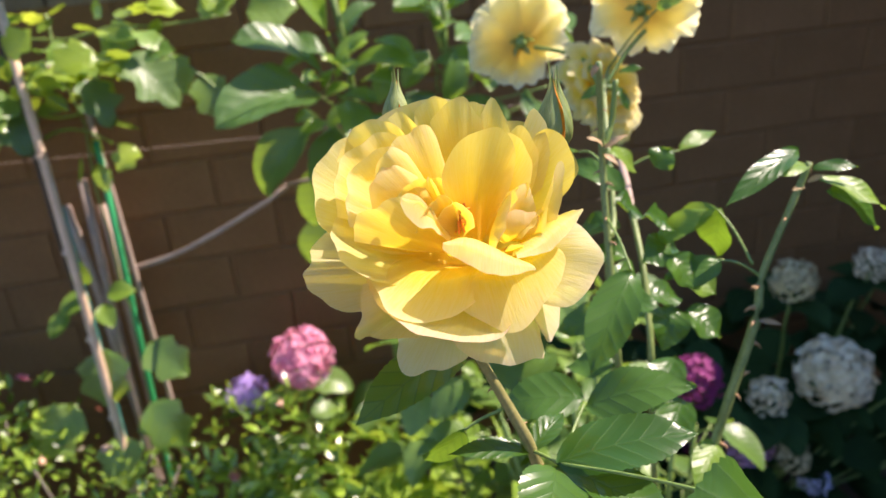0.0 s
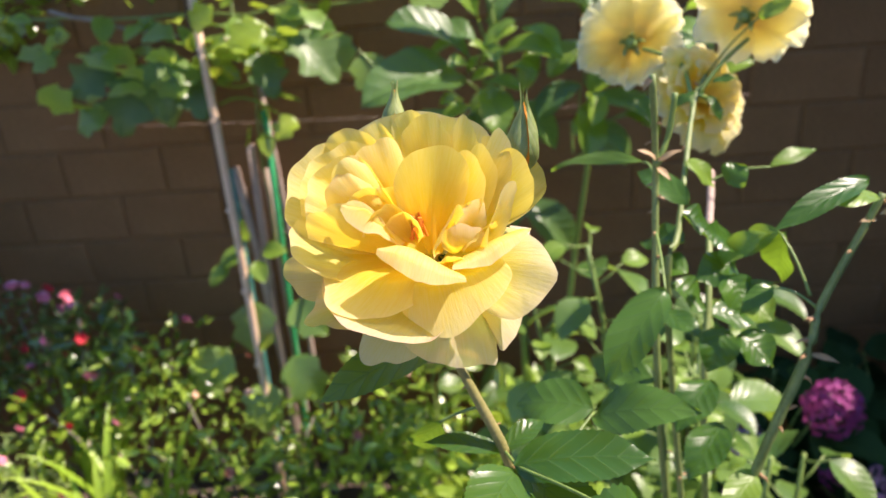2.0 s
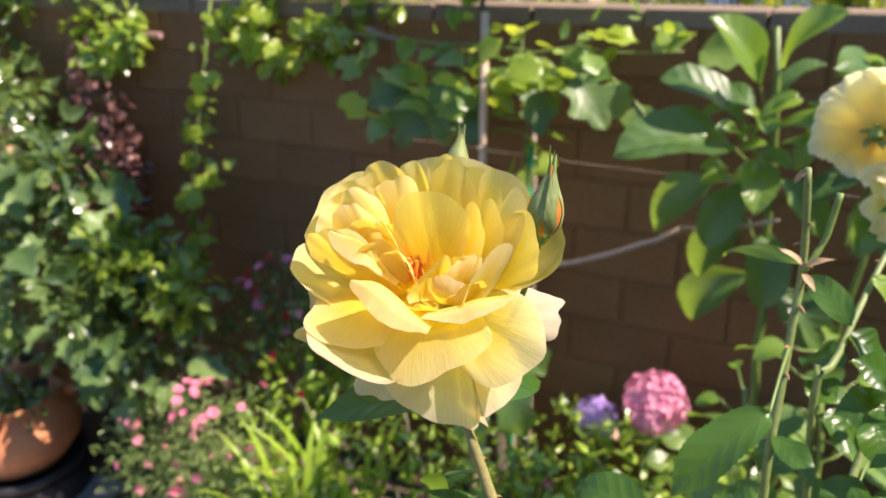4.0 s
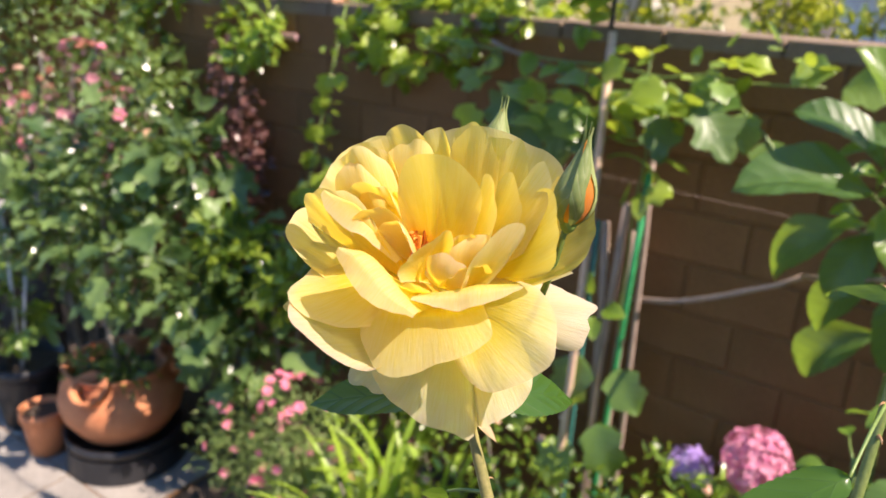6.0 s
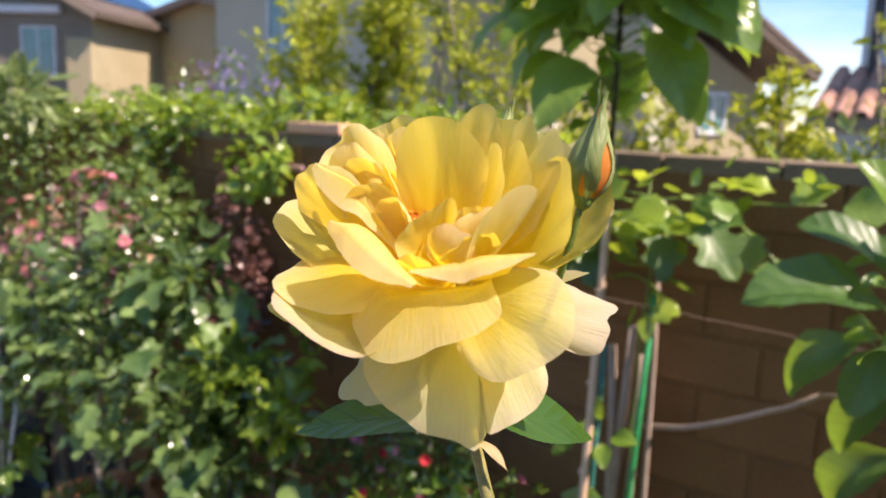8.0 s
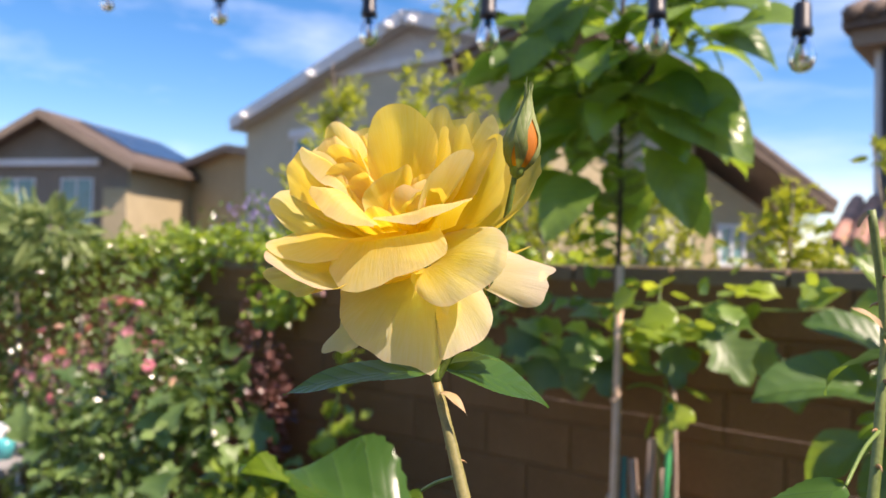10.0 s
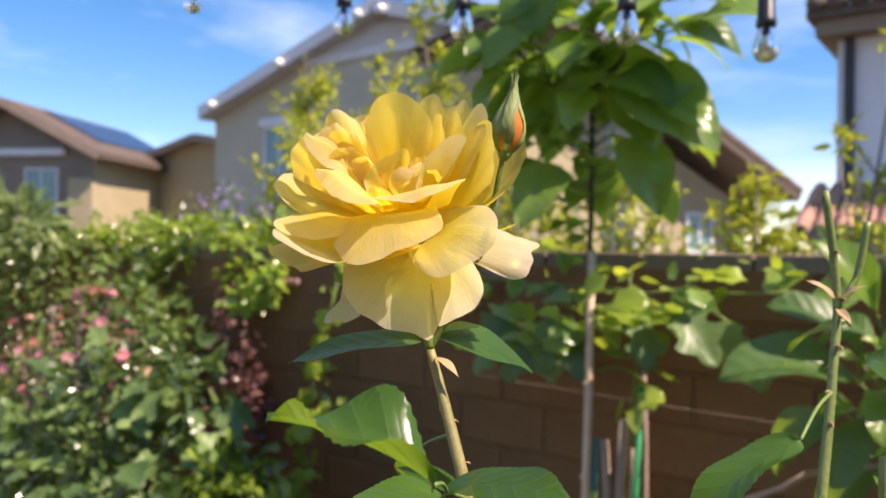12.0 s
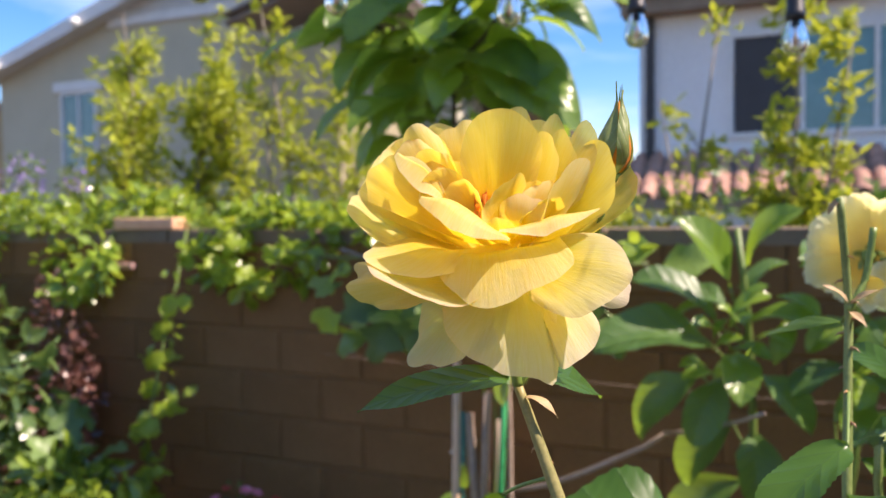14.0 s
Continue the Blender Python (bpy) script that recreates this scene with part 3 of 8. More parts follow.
M_LIP = petal_mat("lip_petal", (0.86, 0.58, 0.006), (0.86, 0.735, 0.075), (0.86, 0.795, 0.42), (0.87, 0.77, 0.55), 0.54)
M_CREAMPETAL = petal_mat("cream_petal", (0.95, 0.68, 0.01), (0.95, 0.86, 0.30), (0.94, 0.91, 0.72), (0.94, 0.86, 0.68), 0.55, glow=(0.97, 0.90, 0.42), sheer=0.05)
M_GOLDPETAL = petal_mat("golden_petal", (0.92, 0.52, 0.004), (0.93, 0.76, 0.09), (0.93, 0.88, 0.58), (0.93, 0.84, 0.66), 0.55, glow=(0.97, 0.80, 0.08))
M_GUARD = petal_mat("guard_petal", (0.86, 0.66, 0.03), (0.87, 0.785, 0.22), (0.87, 0.805, 0.52), (0.88, 0.62, 0.52), 0.54, glow=(0.96, 0.83, 0.12))
M_PINKISH = petal_mat("pink_white_petal", (0.87, 0.72, 0.18), (0.87, 0.78, 0.38), (0.87, 0.77, 0.58), (0.87, 0.52, 0.50), 0.5, glow=(0.95, 0.82, 0.45))
M_ORANGE = petal_mat("orange_petal", (0.80, 0.25, 0.02), (0.85, 0.27, 0.04), (0.88, 0.36, 0.07), (0.7, 0.12, 0.05))
M_STAMEN = surface("stamen", (0.66, 0.15, 0.012), (0.85, 0.30, 0.03), 0.7, 300, 900, 0.2, 0.0005)


def origin(o):
    p = Vector((0, 0, 0))
    while o:
        p += o.location
        o = o.parent
    return p


def placed(ob, parent):
    """Hang ob, modelled in world coordinates, under a thing or part."""
    ob.parent = parent
    ob.location = -origin(parent)
    return ob


def leaf(name, base, tip, width, up, material, parent, fold=0.25, arch=0.12, wave=0.04, teeth=0.05, seed=0, label="", n=36, belly=0.42):
    """A toothed leaf blade from base to tip with a folded midrib, arched and slightly wavy."""
    rr = random.Random(seed)
    base, tip = Vector(base), Vector(tip)
    ax = tip - base
    ln = ax.length
    ax.normalize()
    side = Vector(up).cross(ax).normalized()
    nrm = ax.cross(side)
    verts, uv, faces = [], [], []
    ph = rr.uniform(0, 6)
    cols = (-1, -0.66, -0.33, 0, 0.33, 0.66, 1)
    for i in range(n + 1):
        u = i / n
        w = width / 2 * (math.sin(math.pi * u ** (math.log(0.5) / math.log(belly))) ** 0.8 if 0 < u < 1 else 0.0)
        if u > 0.8:
            w *= 1 - 0.35 * (u - 0.8) / 0.2
        for s in cols:
            jag = 1 + (teeth * (1 if i % 2 else -1) if abs(s) == 1 else 0)
            y = s * w * jag
            z = abs(s) * w * fold + arch * ln * 4 * u * (1 - u) * (1 - 0.25 * abs(s)) - arch * ln * u * u * 0.8
            z += wave * width * math.sin(ph + u * 9 + s * 1.5) * abs(s)
            # quilting between the side veins
            z += 0.0045 * width * abs(math.sin(math.pi * 7 * (u - 0.24 * abs(s)))) * (1 - abs(2 * abs(s) - 1)) * (1 if 0.04 < u < 0.94 else 0)
            verts.append(base + ax * (u * ln) + side * y + nrm * z)
            uv.append((u, 0.5 + s * 0.5 * (w / (width / 2) if width else 1)))
    k = len(cols)
    for i in range(n):
        for j in range(k - 1):
            a = i * k + j
            faces.append((a, a + 1, a + k + 1, a + k))
    ob = mesh_ob(name, verts, faces, material, None, label, smooth=True, uv=uv)
    return placed(ob, parent)


def cane(name, pts, r0, r1, material, parent, thorns=0, seed=0, label="", size=0.006):
    """A stem along points, with knots and curved thorns as parts of it."""
    rr = random.Random(seed)
    P = [Vector(p) for p in pts]
    fine = []
    for i in range(len(P) - 1):
        a, b = P[max(i - 1, 0)], P[min(i + 2, len(P) - 1)]
        for j in range(5):
            t = j / 5
            q = 0.5 * (2 * P[i] + (P[i + 1] - a) * t + (2 * a - 5 * P[i] + 4 * P[i + 1] - b) * t * t + (3 * P[i] - a - 3 * P[i + 1] + b) * t ** 3)
            fine.append(q)
    fine.append(P[-1])
    n = len(fine)
    rad = [(r0 + (r1 - r0) * i / (n - 1)) * rr.uniform(0.94, 1.07) for i in range(n)]
    v, f = tube(fine, rad, 10)
    ob = placed(mesh_ob(name, v, f, material, None, label, smooth=True), parent)
    for k in range(thorns):
        i = rr.randrange(1, n - 1)
        p, d = fine[i], (fine[i + 1] - fine[i - 1]).normalized()
        o = d.cross(Vector((rr.uniform(-1, 1), rr.uniform(-1, 1), rr.uniform(-1, 1)))).normalized()
        s = size * rr.uniform(0.6, 1.2)
        q = p + o * rad[i] * 0.9
        tv, tf = tube([q, q + o * s * 0.6 - d * s * 0.1, q + o * s - d * s * 0.5], [s * 0.24, s * 0.12, s * 0.02], 6)
        placed(mesh_ob("thorn", tv, tf, M_THORN, None, "", smooth=True), ob)
    return ob


def petal(parent, base, tip, left, right, material, um=0.62, cup=0.004, curl=0.0, ruffle=0.0012, seed=0, foot=0.28, notch=0.05, n=16, blunt=2.3, belly=0.0, middle=None, point=0.03, pleat=0.3, cols=21):
    """A petal spread from its foot to its tip between two side points; cup lifts the sides, curl turns the rim back."""
    rr = random.Random(seed)
    B, T, L, R = (Vector(p) for p in (base, tip, left, right))
    W = (R - L) / 2
    mid = (L + R) / 2
    nrm = (T - B).cross(W)
    if nrm.length < 1e-7:
        nrm = Vector((0, 0, 1))
    nrm.normalize()
    mid = Vector(middle) if middle else mid - nrm * cup
    verts, uv, faces = [], [], []
    a1, a2, a3, a4 = (rr.uniform(0, 6.3) for _ in range(4))
    s0, k0, skew = rr.uniform(-0.45, 0.45), rr.uniform(4.0, 6.5), rr.uniform(-0.12, 0.12)
    for i in range(n + 1):
        v = i / n
        v = 1 - (1 - v) ** 1.35
        w = foot + (1 - foot) * math.sin(math.pi / 2 * v) ** 0.85
        for j in range(cols):
            s = -1 + 2 * j / (cols - 1)
            s = math.copysign(abs(s) ** 0.9, s)
            # how far the margin reaches at this side step: an uneven arch with lobes, nicks and a small point
            arch = max(0.0, 1 - abs(s) ** blunt) ** 0.62 * (1 + skew * s)
            lobes = notch * (0.45 * math.sin(k0 * 0.6 * s + a2) + 0.16 * math.sin(9.5 * s + a1) - 0.7 * abs(math.sin(1.9 * s + a3)) ** 24 + 0.10 * math.sin(21 * s + a4))
            reach = um + (1 - um) * arch + (lobes + point * math.exp(-((s - s0) / 0.13) ** 2)) * (1 - abs(s) ** 6)
            u = v * reach
            l0 = (u - um) * (u - 1) / um
            l1 = u * (u - 1) / (um * (um - 1))
            l2 = u * (u - um) / (1 - um)
            p = B * l0 + mid * l1 + T * l2 + W * (s * w)
            rim = v ** 4
            wav = math.sin(3.1 * s + a1) + 0.8 * math.sin(6.3 * s + a2 + 2 * v) + 0.65 * math.sin(11 * s + a3) + 0.3 * math.sin(19 * s + a4)
            fold = 1.6 * math.sin(k0 * 0.7 * s + a4 + 0.8 * v) + 0.2 * math.sin(k0 * 1.9 * s + a3)
            p = p + nrm * (cup * s * s * min(1.0, v * 1.5) + ruffle * (wav * rim + pleat * fold * v * v) - curl * (max(0.0, v - 0.66) / 0.34) ** 2 - belly * math.sin(math.pi * v))
            verts.append(p)
            uv.append((v, 0.5 + 0.5 * s * w))
    for i in range(n):
        for j in range(cols - 1):
            a = i * cols + j
            faces.append((a, a + 1, a + cols + 1, a + cols))
    ob = mesh_ob("petal", verts, faces, material, None, "", smooth=True, uv=uv)
    return placed(ob, parent)


def bud(name, base, tip, fat, parent, open_side, seed=0, label="", opening=0.75):
    """A closed bud: a pointed petal cone in five long sepals with whiskered tips."""
    rr = random.Random(seed)
    B, T = Vector(base), Vector(tip)
    ax = (T - B)
    ln = ax.length
    q = ax.to_track_quat("Z", "Y")
    prof = [(0.30, 0.0), (0.78, 0.08), (1.1, 0.22), (1.12, 0.36), (0.92, 0.50), (0.52, 0.66), (0.18, 0.82), (0.03, 0.93)]
    v, f = lathe([(r * fat, z * ln) for r, z in prof], 14)
    uv = [(0.2 + 0.8 * p[2] / ln, math.atan2(p[1], p[0]) / 6.28 + 0.5) for p in v]
    v = [B + q @ Vector(p) for p in v]
    body = placed(mesh_ob(name, v, f, M_ORANGE, None, label, smooth=True, uv=uv), parent)
    toward = q.inverted() @ Vector(open_side)
    a0 = math.atan2(toward.y, toward.x) + math.pi / 5
    for k in range(5):
        a = a0 + k * 2 * math.pi / 5 + rr.uniform(-0.08, 0.08)
        wide = 0.42 if k == 4 and opening > 0.6 else 0.80
        way = rr.uniform(-1, 1)
        sv, su, sf = [], [], []
        for i in range(11):
            u = i / 10
            z = ln * (0.01 + (1.06 + 0.05 * (k % 3)) * u)
            # radius of the body at this height, a little proud
            r = np.interp(z / ln, [p[1] for p in prof] + [1.1], [p[0] * fat for p in prof] + [fat * 0.05]) + 0.0007 + 0.0012 * max(0, u - 0.75) * rr.uniform(0.5, 3)
            w = wide * min(1, 0.55 + 1.6 * u) * (1 if u < 0.62 else max(0.05, 1 - ((u - 0.62) / 0.34) ** 1.6))
            for s in (-1, -0.5, 0, 0.5, 1):
                gape = opening * math.exp(-((u - 0.36) / 0.17) ** 2) if (k, s < 0) in ((0, True), (4, False)) else 0
                b = a + s * w * (1 - gape)
                rr_ = r + 0.0006 * (1 - abs(s)) + (fat * 0.42 * math.sin(math.pi * min(1, u)) if k == 4 and opening > 0.6 else 0)
                sv.append(B + q @ Vector((rr_ * math.cos(b) + way * fat * 0.12 * max(0, u - 0.8), rr_ * math.sin(b) + fat * 0.4 * max(0, u - 0.8), z)))
                su.append((u, 0.5 + s * 0.5))
        for i in range(10):
            for j in range(4):
                c = i * 5 + j
                sf.append((c, c + 1, c + 6, c + 5))
        placed(mesh_ob("sepal", sv, sf, M_SEPAL, None, "", smooth=True, uv=su), body)
    hv, hf = lathe([(0.14 * fat, -0.10 * ln), (0.42 * fat, -0.05 * ln), (0.55 * fat, 0.02 * ln), (0.5 * fat, 0.07 * ln)], 12)
    placed(mesh_ob("hip", [B + q @ Vector(p) for p in hv], hf, M_GREENSTEM, None, "", smooth=True), body)
    return body


def open_rose(parent, centre, axis, radius, seed, rings, label, material):
    """A full-blown rose seen from any side: rings of petals round a calyx, stamens within."""
    rr = random.Random(seed)
    C = Vector(centre)
    q = Vector(axis).to_track_quat("Z", "Y")

    def at(a, r, z):
        return C + q @ Vector((r * math.cos(a) * radius, r * math.sin(a) * radius, z * radius))

    hv, hf = lathe([(0.05 * radius, -0.30 * radius), (0.10 * radius, -0.26 * radius), (0.12 * radius, -0.18 * radius), (0.07 * radius, -0.12 * radius)], 12)
    bloom = placed(mesh_ob("bloom", [C + q @ Vector(p) for p in hv], hf, M_GREENSTEM, None, label, smooth=True), parent)
    for count, reach, lift, spread, base_r in rings:
        off = rr.uniform(0, 6)
        for k in range(count):
            a = off + 2 * math.pi * k / count + rr.uniform(-0.12, 0.12)
            r, z = reach * rr.uniform(0.92, 1.06), lift + rr.uniform(-0.07, 0.07)
            w = spread * rr.uniform(0.9, 1.1)
            petal(bloom, at(a, base_r, -0.13), at(a, r, z), at(a - w, r * 0.80, z * 0.75 + 0.10), at(a + w, r * 0.80, z * 0.75 + 0.10),
                  material, 0.64, 0.06 * radius, rr.uniform(0.0, 0.10) * radius, 0.034 * radius, rr.randrange(9999), n=9, cols=15, notch=0.09)
    for k in range(5):
        a = k * 2 * math.pi / 5 + 0.3
        leaf("sepal", at(a, 0.06, -0.17), at(a, 0.26, -0.30), 0.10 * radius, q @ Vector((0, 0, 1)), M_SEPAL, bloom, 0.2, 0.1, 0.02, 0.0, k, n=6)
    for k in range(14):
        a = rr.uniform(0, 6.28)
        tv, tf = tube([at(a, 0.03, -0.1), at(a, rr.uniform(0.05, 0.16), rr.uniform(0.02, 0.12))], [0.010 * radius, 0.018 * radius], 5)
        placed(mesh_ob("stamen", tv, tf, M_STAMEN), bloom)
    return bloom



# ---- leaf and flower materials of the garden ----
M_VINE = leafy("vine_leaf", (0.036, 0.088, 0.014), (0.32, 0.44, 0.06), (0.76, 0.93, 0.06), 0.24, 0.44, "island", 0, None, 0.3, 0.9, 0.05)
# vine leaf copy made paler to carry the light on it
M_VINE_LIT = leafy("lit_vine_leaf", (0.12, 0.22, 0.025), (0.36, 0.50, 0.07), (0.78, 0.94, 0.08), 0.28, 0.46, "island", 0, None, 0.3, 0.8, 0.05)
M_SHOOT = leafy("yellow_shoot_leaf", (0.20, 0.26, 0.02), (0.44, 0.47, 0.04), (0.78, 0.82, 0.06), 0.5, 0.42, "island", 0, None, 0.3, 0.4, 0.05)
M_HEDGE = leafy("hedge_leaf", (0.024, 0.062, 0.014), (0.20, 0.29, 0.07), (0.46, 0.60, 0.07), 0.24, 0.28, "island", 0, None, 0.3, 0.8, 0.04)
M_DARKLEAF = leafy("dark_shrub_leaf", (0.014, 0.045, 0.015), (0.17, 0.26, 0.080), (0.42, 0.60, 0.08), 0.22, 0.30, "island", 0, None, 0.3, 0.8, 0.05)
M_BURG = leafy("burgundy_leaf", (0.045, 0.022, 0.022), (0.30, 0.15, 0.13), (0.42, 0.14, 0.10), 0.28, 0.3, "island", 0, None, 0.3, 0.9, 0.03)
M_BED = leafy("bedding_leaf", (0.038, 0.100, 0.014), (0.36, 0.52, 0.070), (0.66, 0.86, 0.06), 0.27, 0.38, "island", 0, None, 0.3, 0.8, 0.03)
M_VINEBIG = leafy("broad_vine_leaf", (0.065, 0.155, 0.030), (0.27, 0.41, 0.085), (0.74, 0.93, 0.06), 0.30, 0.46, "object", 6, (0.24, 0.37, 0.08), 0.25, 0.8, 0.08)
# copy of the broad vine leaf with sunlight put into its brighter green
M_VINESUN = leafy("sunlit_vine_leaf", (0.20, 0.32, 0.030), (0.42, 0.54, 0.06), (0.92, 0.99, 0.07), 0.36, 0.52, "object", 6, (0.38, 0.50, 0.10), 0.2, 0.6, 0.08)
# lobed leaf copy, its green darkened to stand for leaves in shade
M_SHADELEAF = leafy("shaded_lobed_leaf", (0.026, 0.072, 0.022), (0.18, 0.28, 0.085), (0.42, 0.62, 0.08), 0.40, 0.30, "object", 6, (0.15, 0.24, 0.08), 0.25, 0.45, 0.08)
# hydrangea leaf copy with the bush's shade put into its near-black green
M_HYDSHADE = leafy("shaded_hydrangea_leaf", (0.006, 0.024, 0.007), (0.022, 0.058, 0.014), (0.08, 0.18, 0.02), 0.7, 0.12, "object", 8, (0.03, 0.07, 0.02), 0.1, 0.12, 0.10)
M_FERNY = leafy("feathery_leaf", (0.10, 0.18, 0.05), (0.32, 0.42, 0.14), (0.5, 0.64, 0.14), 0.5, 0.38, "island", 0, None, 0.3, 0.4, 0.02)
M_STRAP = leafy("strap_leaf", (0.22, 0.36, 0.03), (0.38, 0.54, 0.06), (0.60, 0.80, 0.06), 0.38, 0.4, "object", 0, None, 0.3, 0.5, 0.08)
M_FIG = leafy("fig_leaf", (0.040, 0.105, 0.026), (0.135, 0.250, 0.060), (0.58, 0.84, 0.04), 0.37, 0.42, "object", 7, (0.20, 0.33, 0.10), 0.25, 0.55, 0.15)
M_SAPLEAF = leafy("sapling_leaf", (0.050, 0.125, 0.024), (0.19, 0.31, 0.055), (0.60, 0.84, 0.05), 0.34, 0.46, "object", 7, (0.22, 0.35, 0.09), 0.2, 0.6, 0.15)
# fig leaf copy with sunlight put into a brighter yellow-green
M_FIG_LIT = leafy("sunlit_fig_leaf", (0.10, 0.20, 0.018), (0.21, 0.33, 0.032), (0.60, 0.82, 0.05), 0.30, 0.44, "object", 7, (0.26, 0.37, 0.09), 0.2, 0.8, 0.15)
M_HYDLEAF = leafy("soft_broad_leaf", (0.034, 0.092, 0.018), (0.165, 0.275, 0.055), (0.46, 0.68, 0.05), 0.36, 0.36, "object", 8, (0.16, 0.26, 0.07), 0.15, 0.6, 0.10)
M_BARK = surface("grey_bark", (0.14, 0.115, 0.09), (0.28, 0.24, 0.19), 0.85, 30, 200, 0.6, 0.002)
M_DARKBARK = surface("dark_bark", (0.045, 0.032, 0.025), (0.10, 0.075, 0.055), 0.85, 30, 200, 0.6, 0.002)
M_BAMBOO = surface("bamboo_cane", (0.50, 0.33, 0.21), (0.70, 0.51, 0.36), 0.7, 12, 160, 0.2, 0.001, spec=0.25)
M_STICK = surface("dry_stick", (0.33, 0.23, 0.18), (0.50, 0.38, 0.31), 0.75, 30, 200, 0.4, 0.001)
M_GREENPOLE = surface("green_plastic_stake", (0.015, 0.26, 0.085), (0.03, 0.36, 0.13), 0.4, 30, 200, 0.1, 0.0005)
M_TEALPOLE = surface("teal_plastic_stake", (0.03, 0.17, 0.15), (0.06, 0.25, 0.22), 0.4, 30, 200, 0.1, 0.0005)
M_TERRA = surface("terracotta", (0.44, 0.145, 0.06), (0.66, 0.27, 0.12), 0.8, 9, 140, 0.3, 0.001)
M_BLACKPOT = surface("black_plastic_pot", (0.012, 0.012, 0.014), (0.028, 0.028, 0.03), 0.45, 20, 120, 0.1, 0.0005)
M_STONE = surface("grey_stone", (0.20, 0.195, 0.185), (0.36, 0.35, 0.33), 0.85, 12, 120, 0.5, 0.003)
M_BULBGLASS = glass_mat("bulb_glass")
M_SOCKET = surface("black_socket", (0.01, 0.01, 0.011), (0.02, 0.02, 0.022), 0.4, 40, 200, 0.1, 0.0004)
M_BRASS = surface("filament_mount", (0.45, 0.22, 0.10), (0.6, 0.32, 0.16), 0.35, 60, 300, 0.1, 0.0003, metal=0.6)


def floret_mat(name, dark, light):
    return leafy(name, dark, light, light, 0.6, 0.3, "island", 0, None, 0.2, 0.3, 0.02)


M_PINKFL, M_VIOLETFL = floret_mat("pink_floret", (0.60, 0.14, 0.30), (0.82, 0.42, 0.52)), floret_mat("violet_floret", (0.34, 0.20, 0.58), (0.52, 0.38, 0.74))
M_MAGFL, M_WHITEFL = floret_mat("magenta_floret", (0.19, 0.02, 0.11), (0.34, 0.06, 0.22)), floret_mat("white_floret", (0.66, 0.55, 0.36), (0.84, 0.77, 0.58))
M_LILACFL, M_CREAMFL = floret_mat("lilac_floret", (0.50, 0.22, 0.48), (0.70, 0.42, 0.66)), floret_mat("cream_floret", (0.52, 0.44, 0.24), (0.70, 0.62, 0.38))
M_PALEBLUEFL, M_PEACHFL = floret_mat("pale_blue_floret", (0.42, 0.42, 0.68), (0.62, 0.62, 0.80)), floret_mat("peach_floret", (0.72, 0.42, 0.30), (0.82, 0.58, 0.42))
M_SMALLPINK, M_REDFL = floret_mat("small_pink_flower", (0.78, 0.16, 0.28), (0.88, 0.38, 0.46)), floret_mat("red_flower", (0.55, 0.02, 0.04), (0.78, 0.07, 0.08))
M_DUSTYFL, M_RUSTFL = floret_mat("dusty_pink_flower", (0.42, 0.16, 0.19), (0.66, 0.34, 0.36)), floret_mat("rust_flower", (0.32, 0.10, 0.06), (0.52, 0.22, 0.15))


# ---- shrubs past the wall ----
def sprays(name, spots, label, material, seed, leaf_len=0.055, per=260):
    """A clump of upright shoots with small leaves, a thing with its shoots and its foliage."""
    rng = np.random.default_rng(seed)
    x0 = sum(s[0] for s in spots) / len(spots)
    y0 = sum(s[1] for s in spots) / len(spots)
    t = thing(name, (x0, y0, 0), label, "shrub")
    P, D, S = [], [], []
    for x, y, z0, z1, r in spots:
        lean = rng.normal(size=2) * 0.06
        pts = [Vector((x - lean[0] * 2, y - lean[1] * 2, 0)), Vector((x, y, z0)), Vector((x + lean[0], y + lean[1], (z0 + z1) / 2)), Vector((x + lean[0] * 2.2, y + lean[1] * 2, z1))]
        TV, TF = tube(pts, [0.016, 0.011, 0.007, 0.003], 6)
        twigs = max(6, per // 34)
        for k in range(twigs):
            u = rng.uniform(0, 1) ** 0.85
            a = rng.uniform(0, 6.283)
            ln = r * (1.9 - 1.1 * u) * rng.uniform(0.5, 1.3)
            b0 = np.array((x + lean[0] * 2 * u, y + lean[1] * 2 * u, z0 + (z1 - z0) * u))
            way = np.array((math.cos(a), math.sin(a), rng.uniform(0.5, 1.7)))
            e0 = b0 + way * ln
            tv, tf = tube([Vector(b0), Vector((b0 + e0) / 2 + np.array((0, 0, 0.02))), Vector(e0)], [0.004, 0.003, 0.001], 4)
            TV.extend(tv)
            TF.extend(tuple(i + len(TV) - len(tv) for i in fc) for fc in tf)
            for j in range(per // twigs):
                w = rng.uniform(0.05, 1.05)
                P.append(b0 + (e0 - b0) * w + rng.normal(size=3) * 0.022)
                D.append(way * 0.5 + rng.normal(size=3) * 0.8)
                S.append(leaf_len * rng.uniform(0.6, 1.4))
        placed(mesh_ob("shoot", TV, TF, M_BARK, smooth=True), t)
    placed(leaf_cloud("foliage", P, D, S, material, None, 0.34, 0.06, 0.5, 0.15, seed), t)
    return t


sprays("neighbour_shrub", [(-3.05, 3.2, 1.4, 2.62, 0.12), (-2.83, 3.3, 1.4, 2.90, 0.10), (-2.66, 3.1, 1.4, 2.45, 0.17), (-2.52, 3.25, 1.4, 2.74, 0.10), (-2.28, 3.2, 1.4, 2.76, 0.10), (-2.42, 3.05, 1.3, 2.35, 0.2), (-2.95, 3.05, 1.3, 2.3, 0.2)],
       "yellow-green upright shrub growing behind the wall", M_SHOOT, 21, per=760)
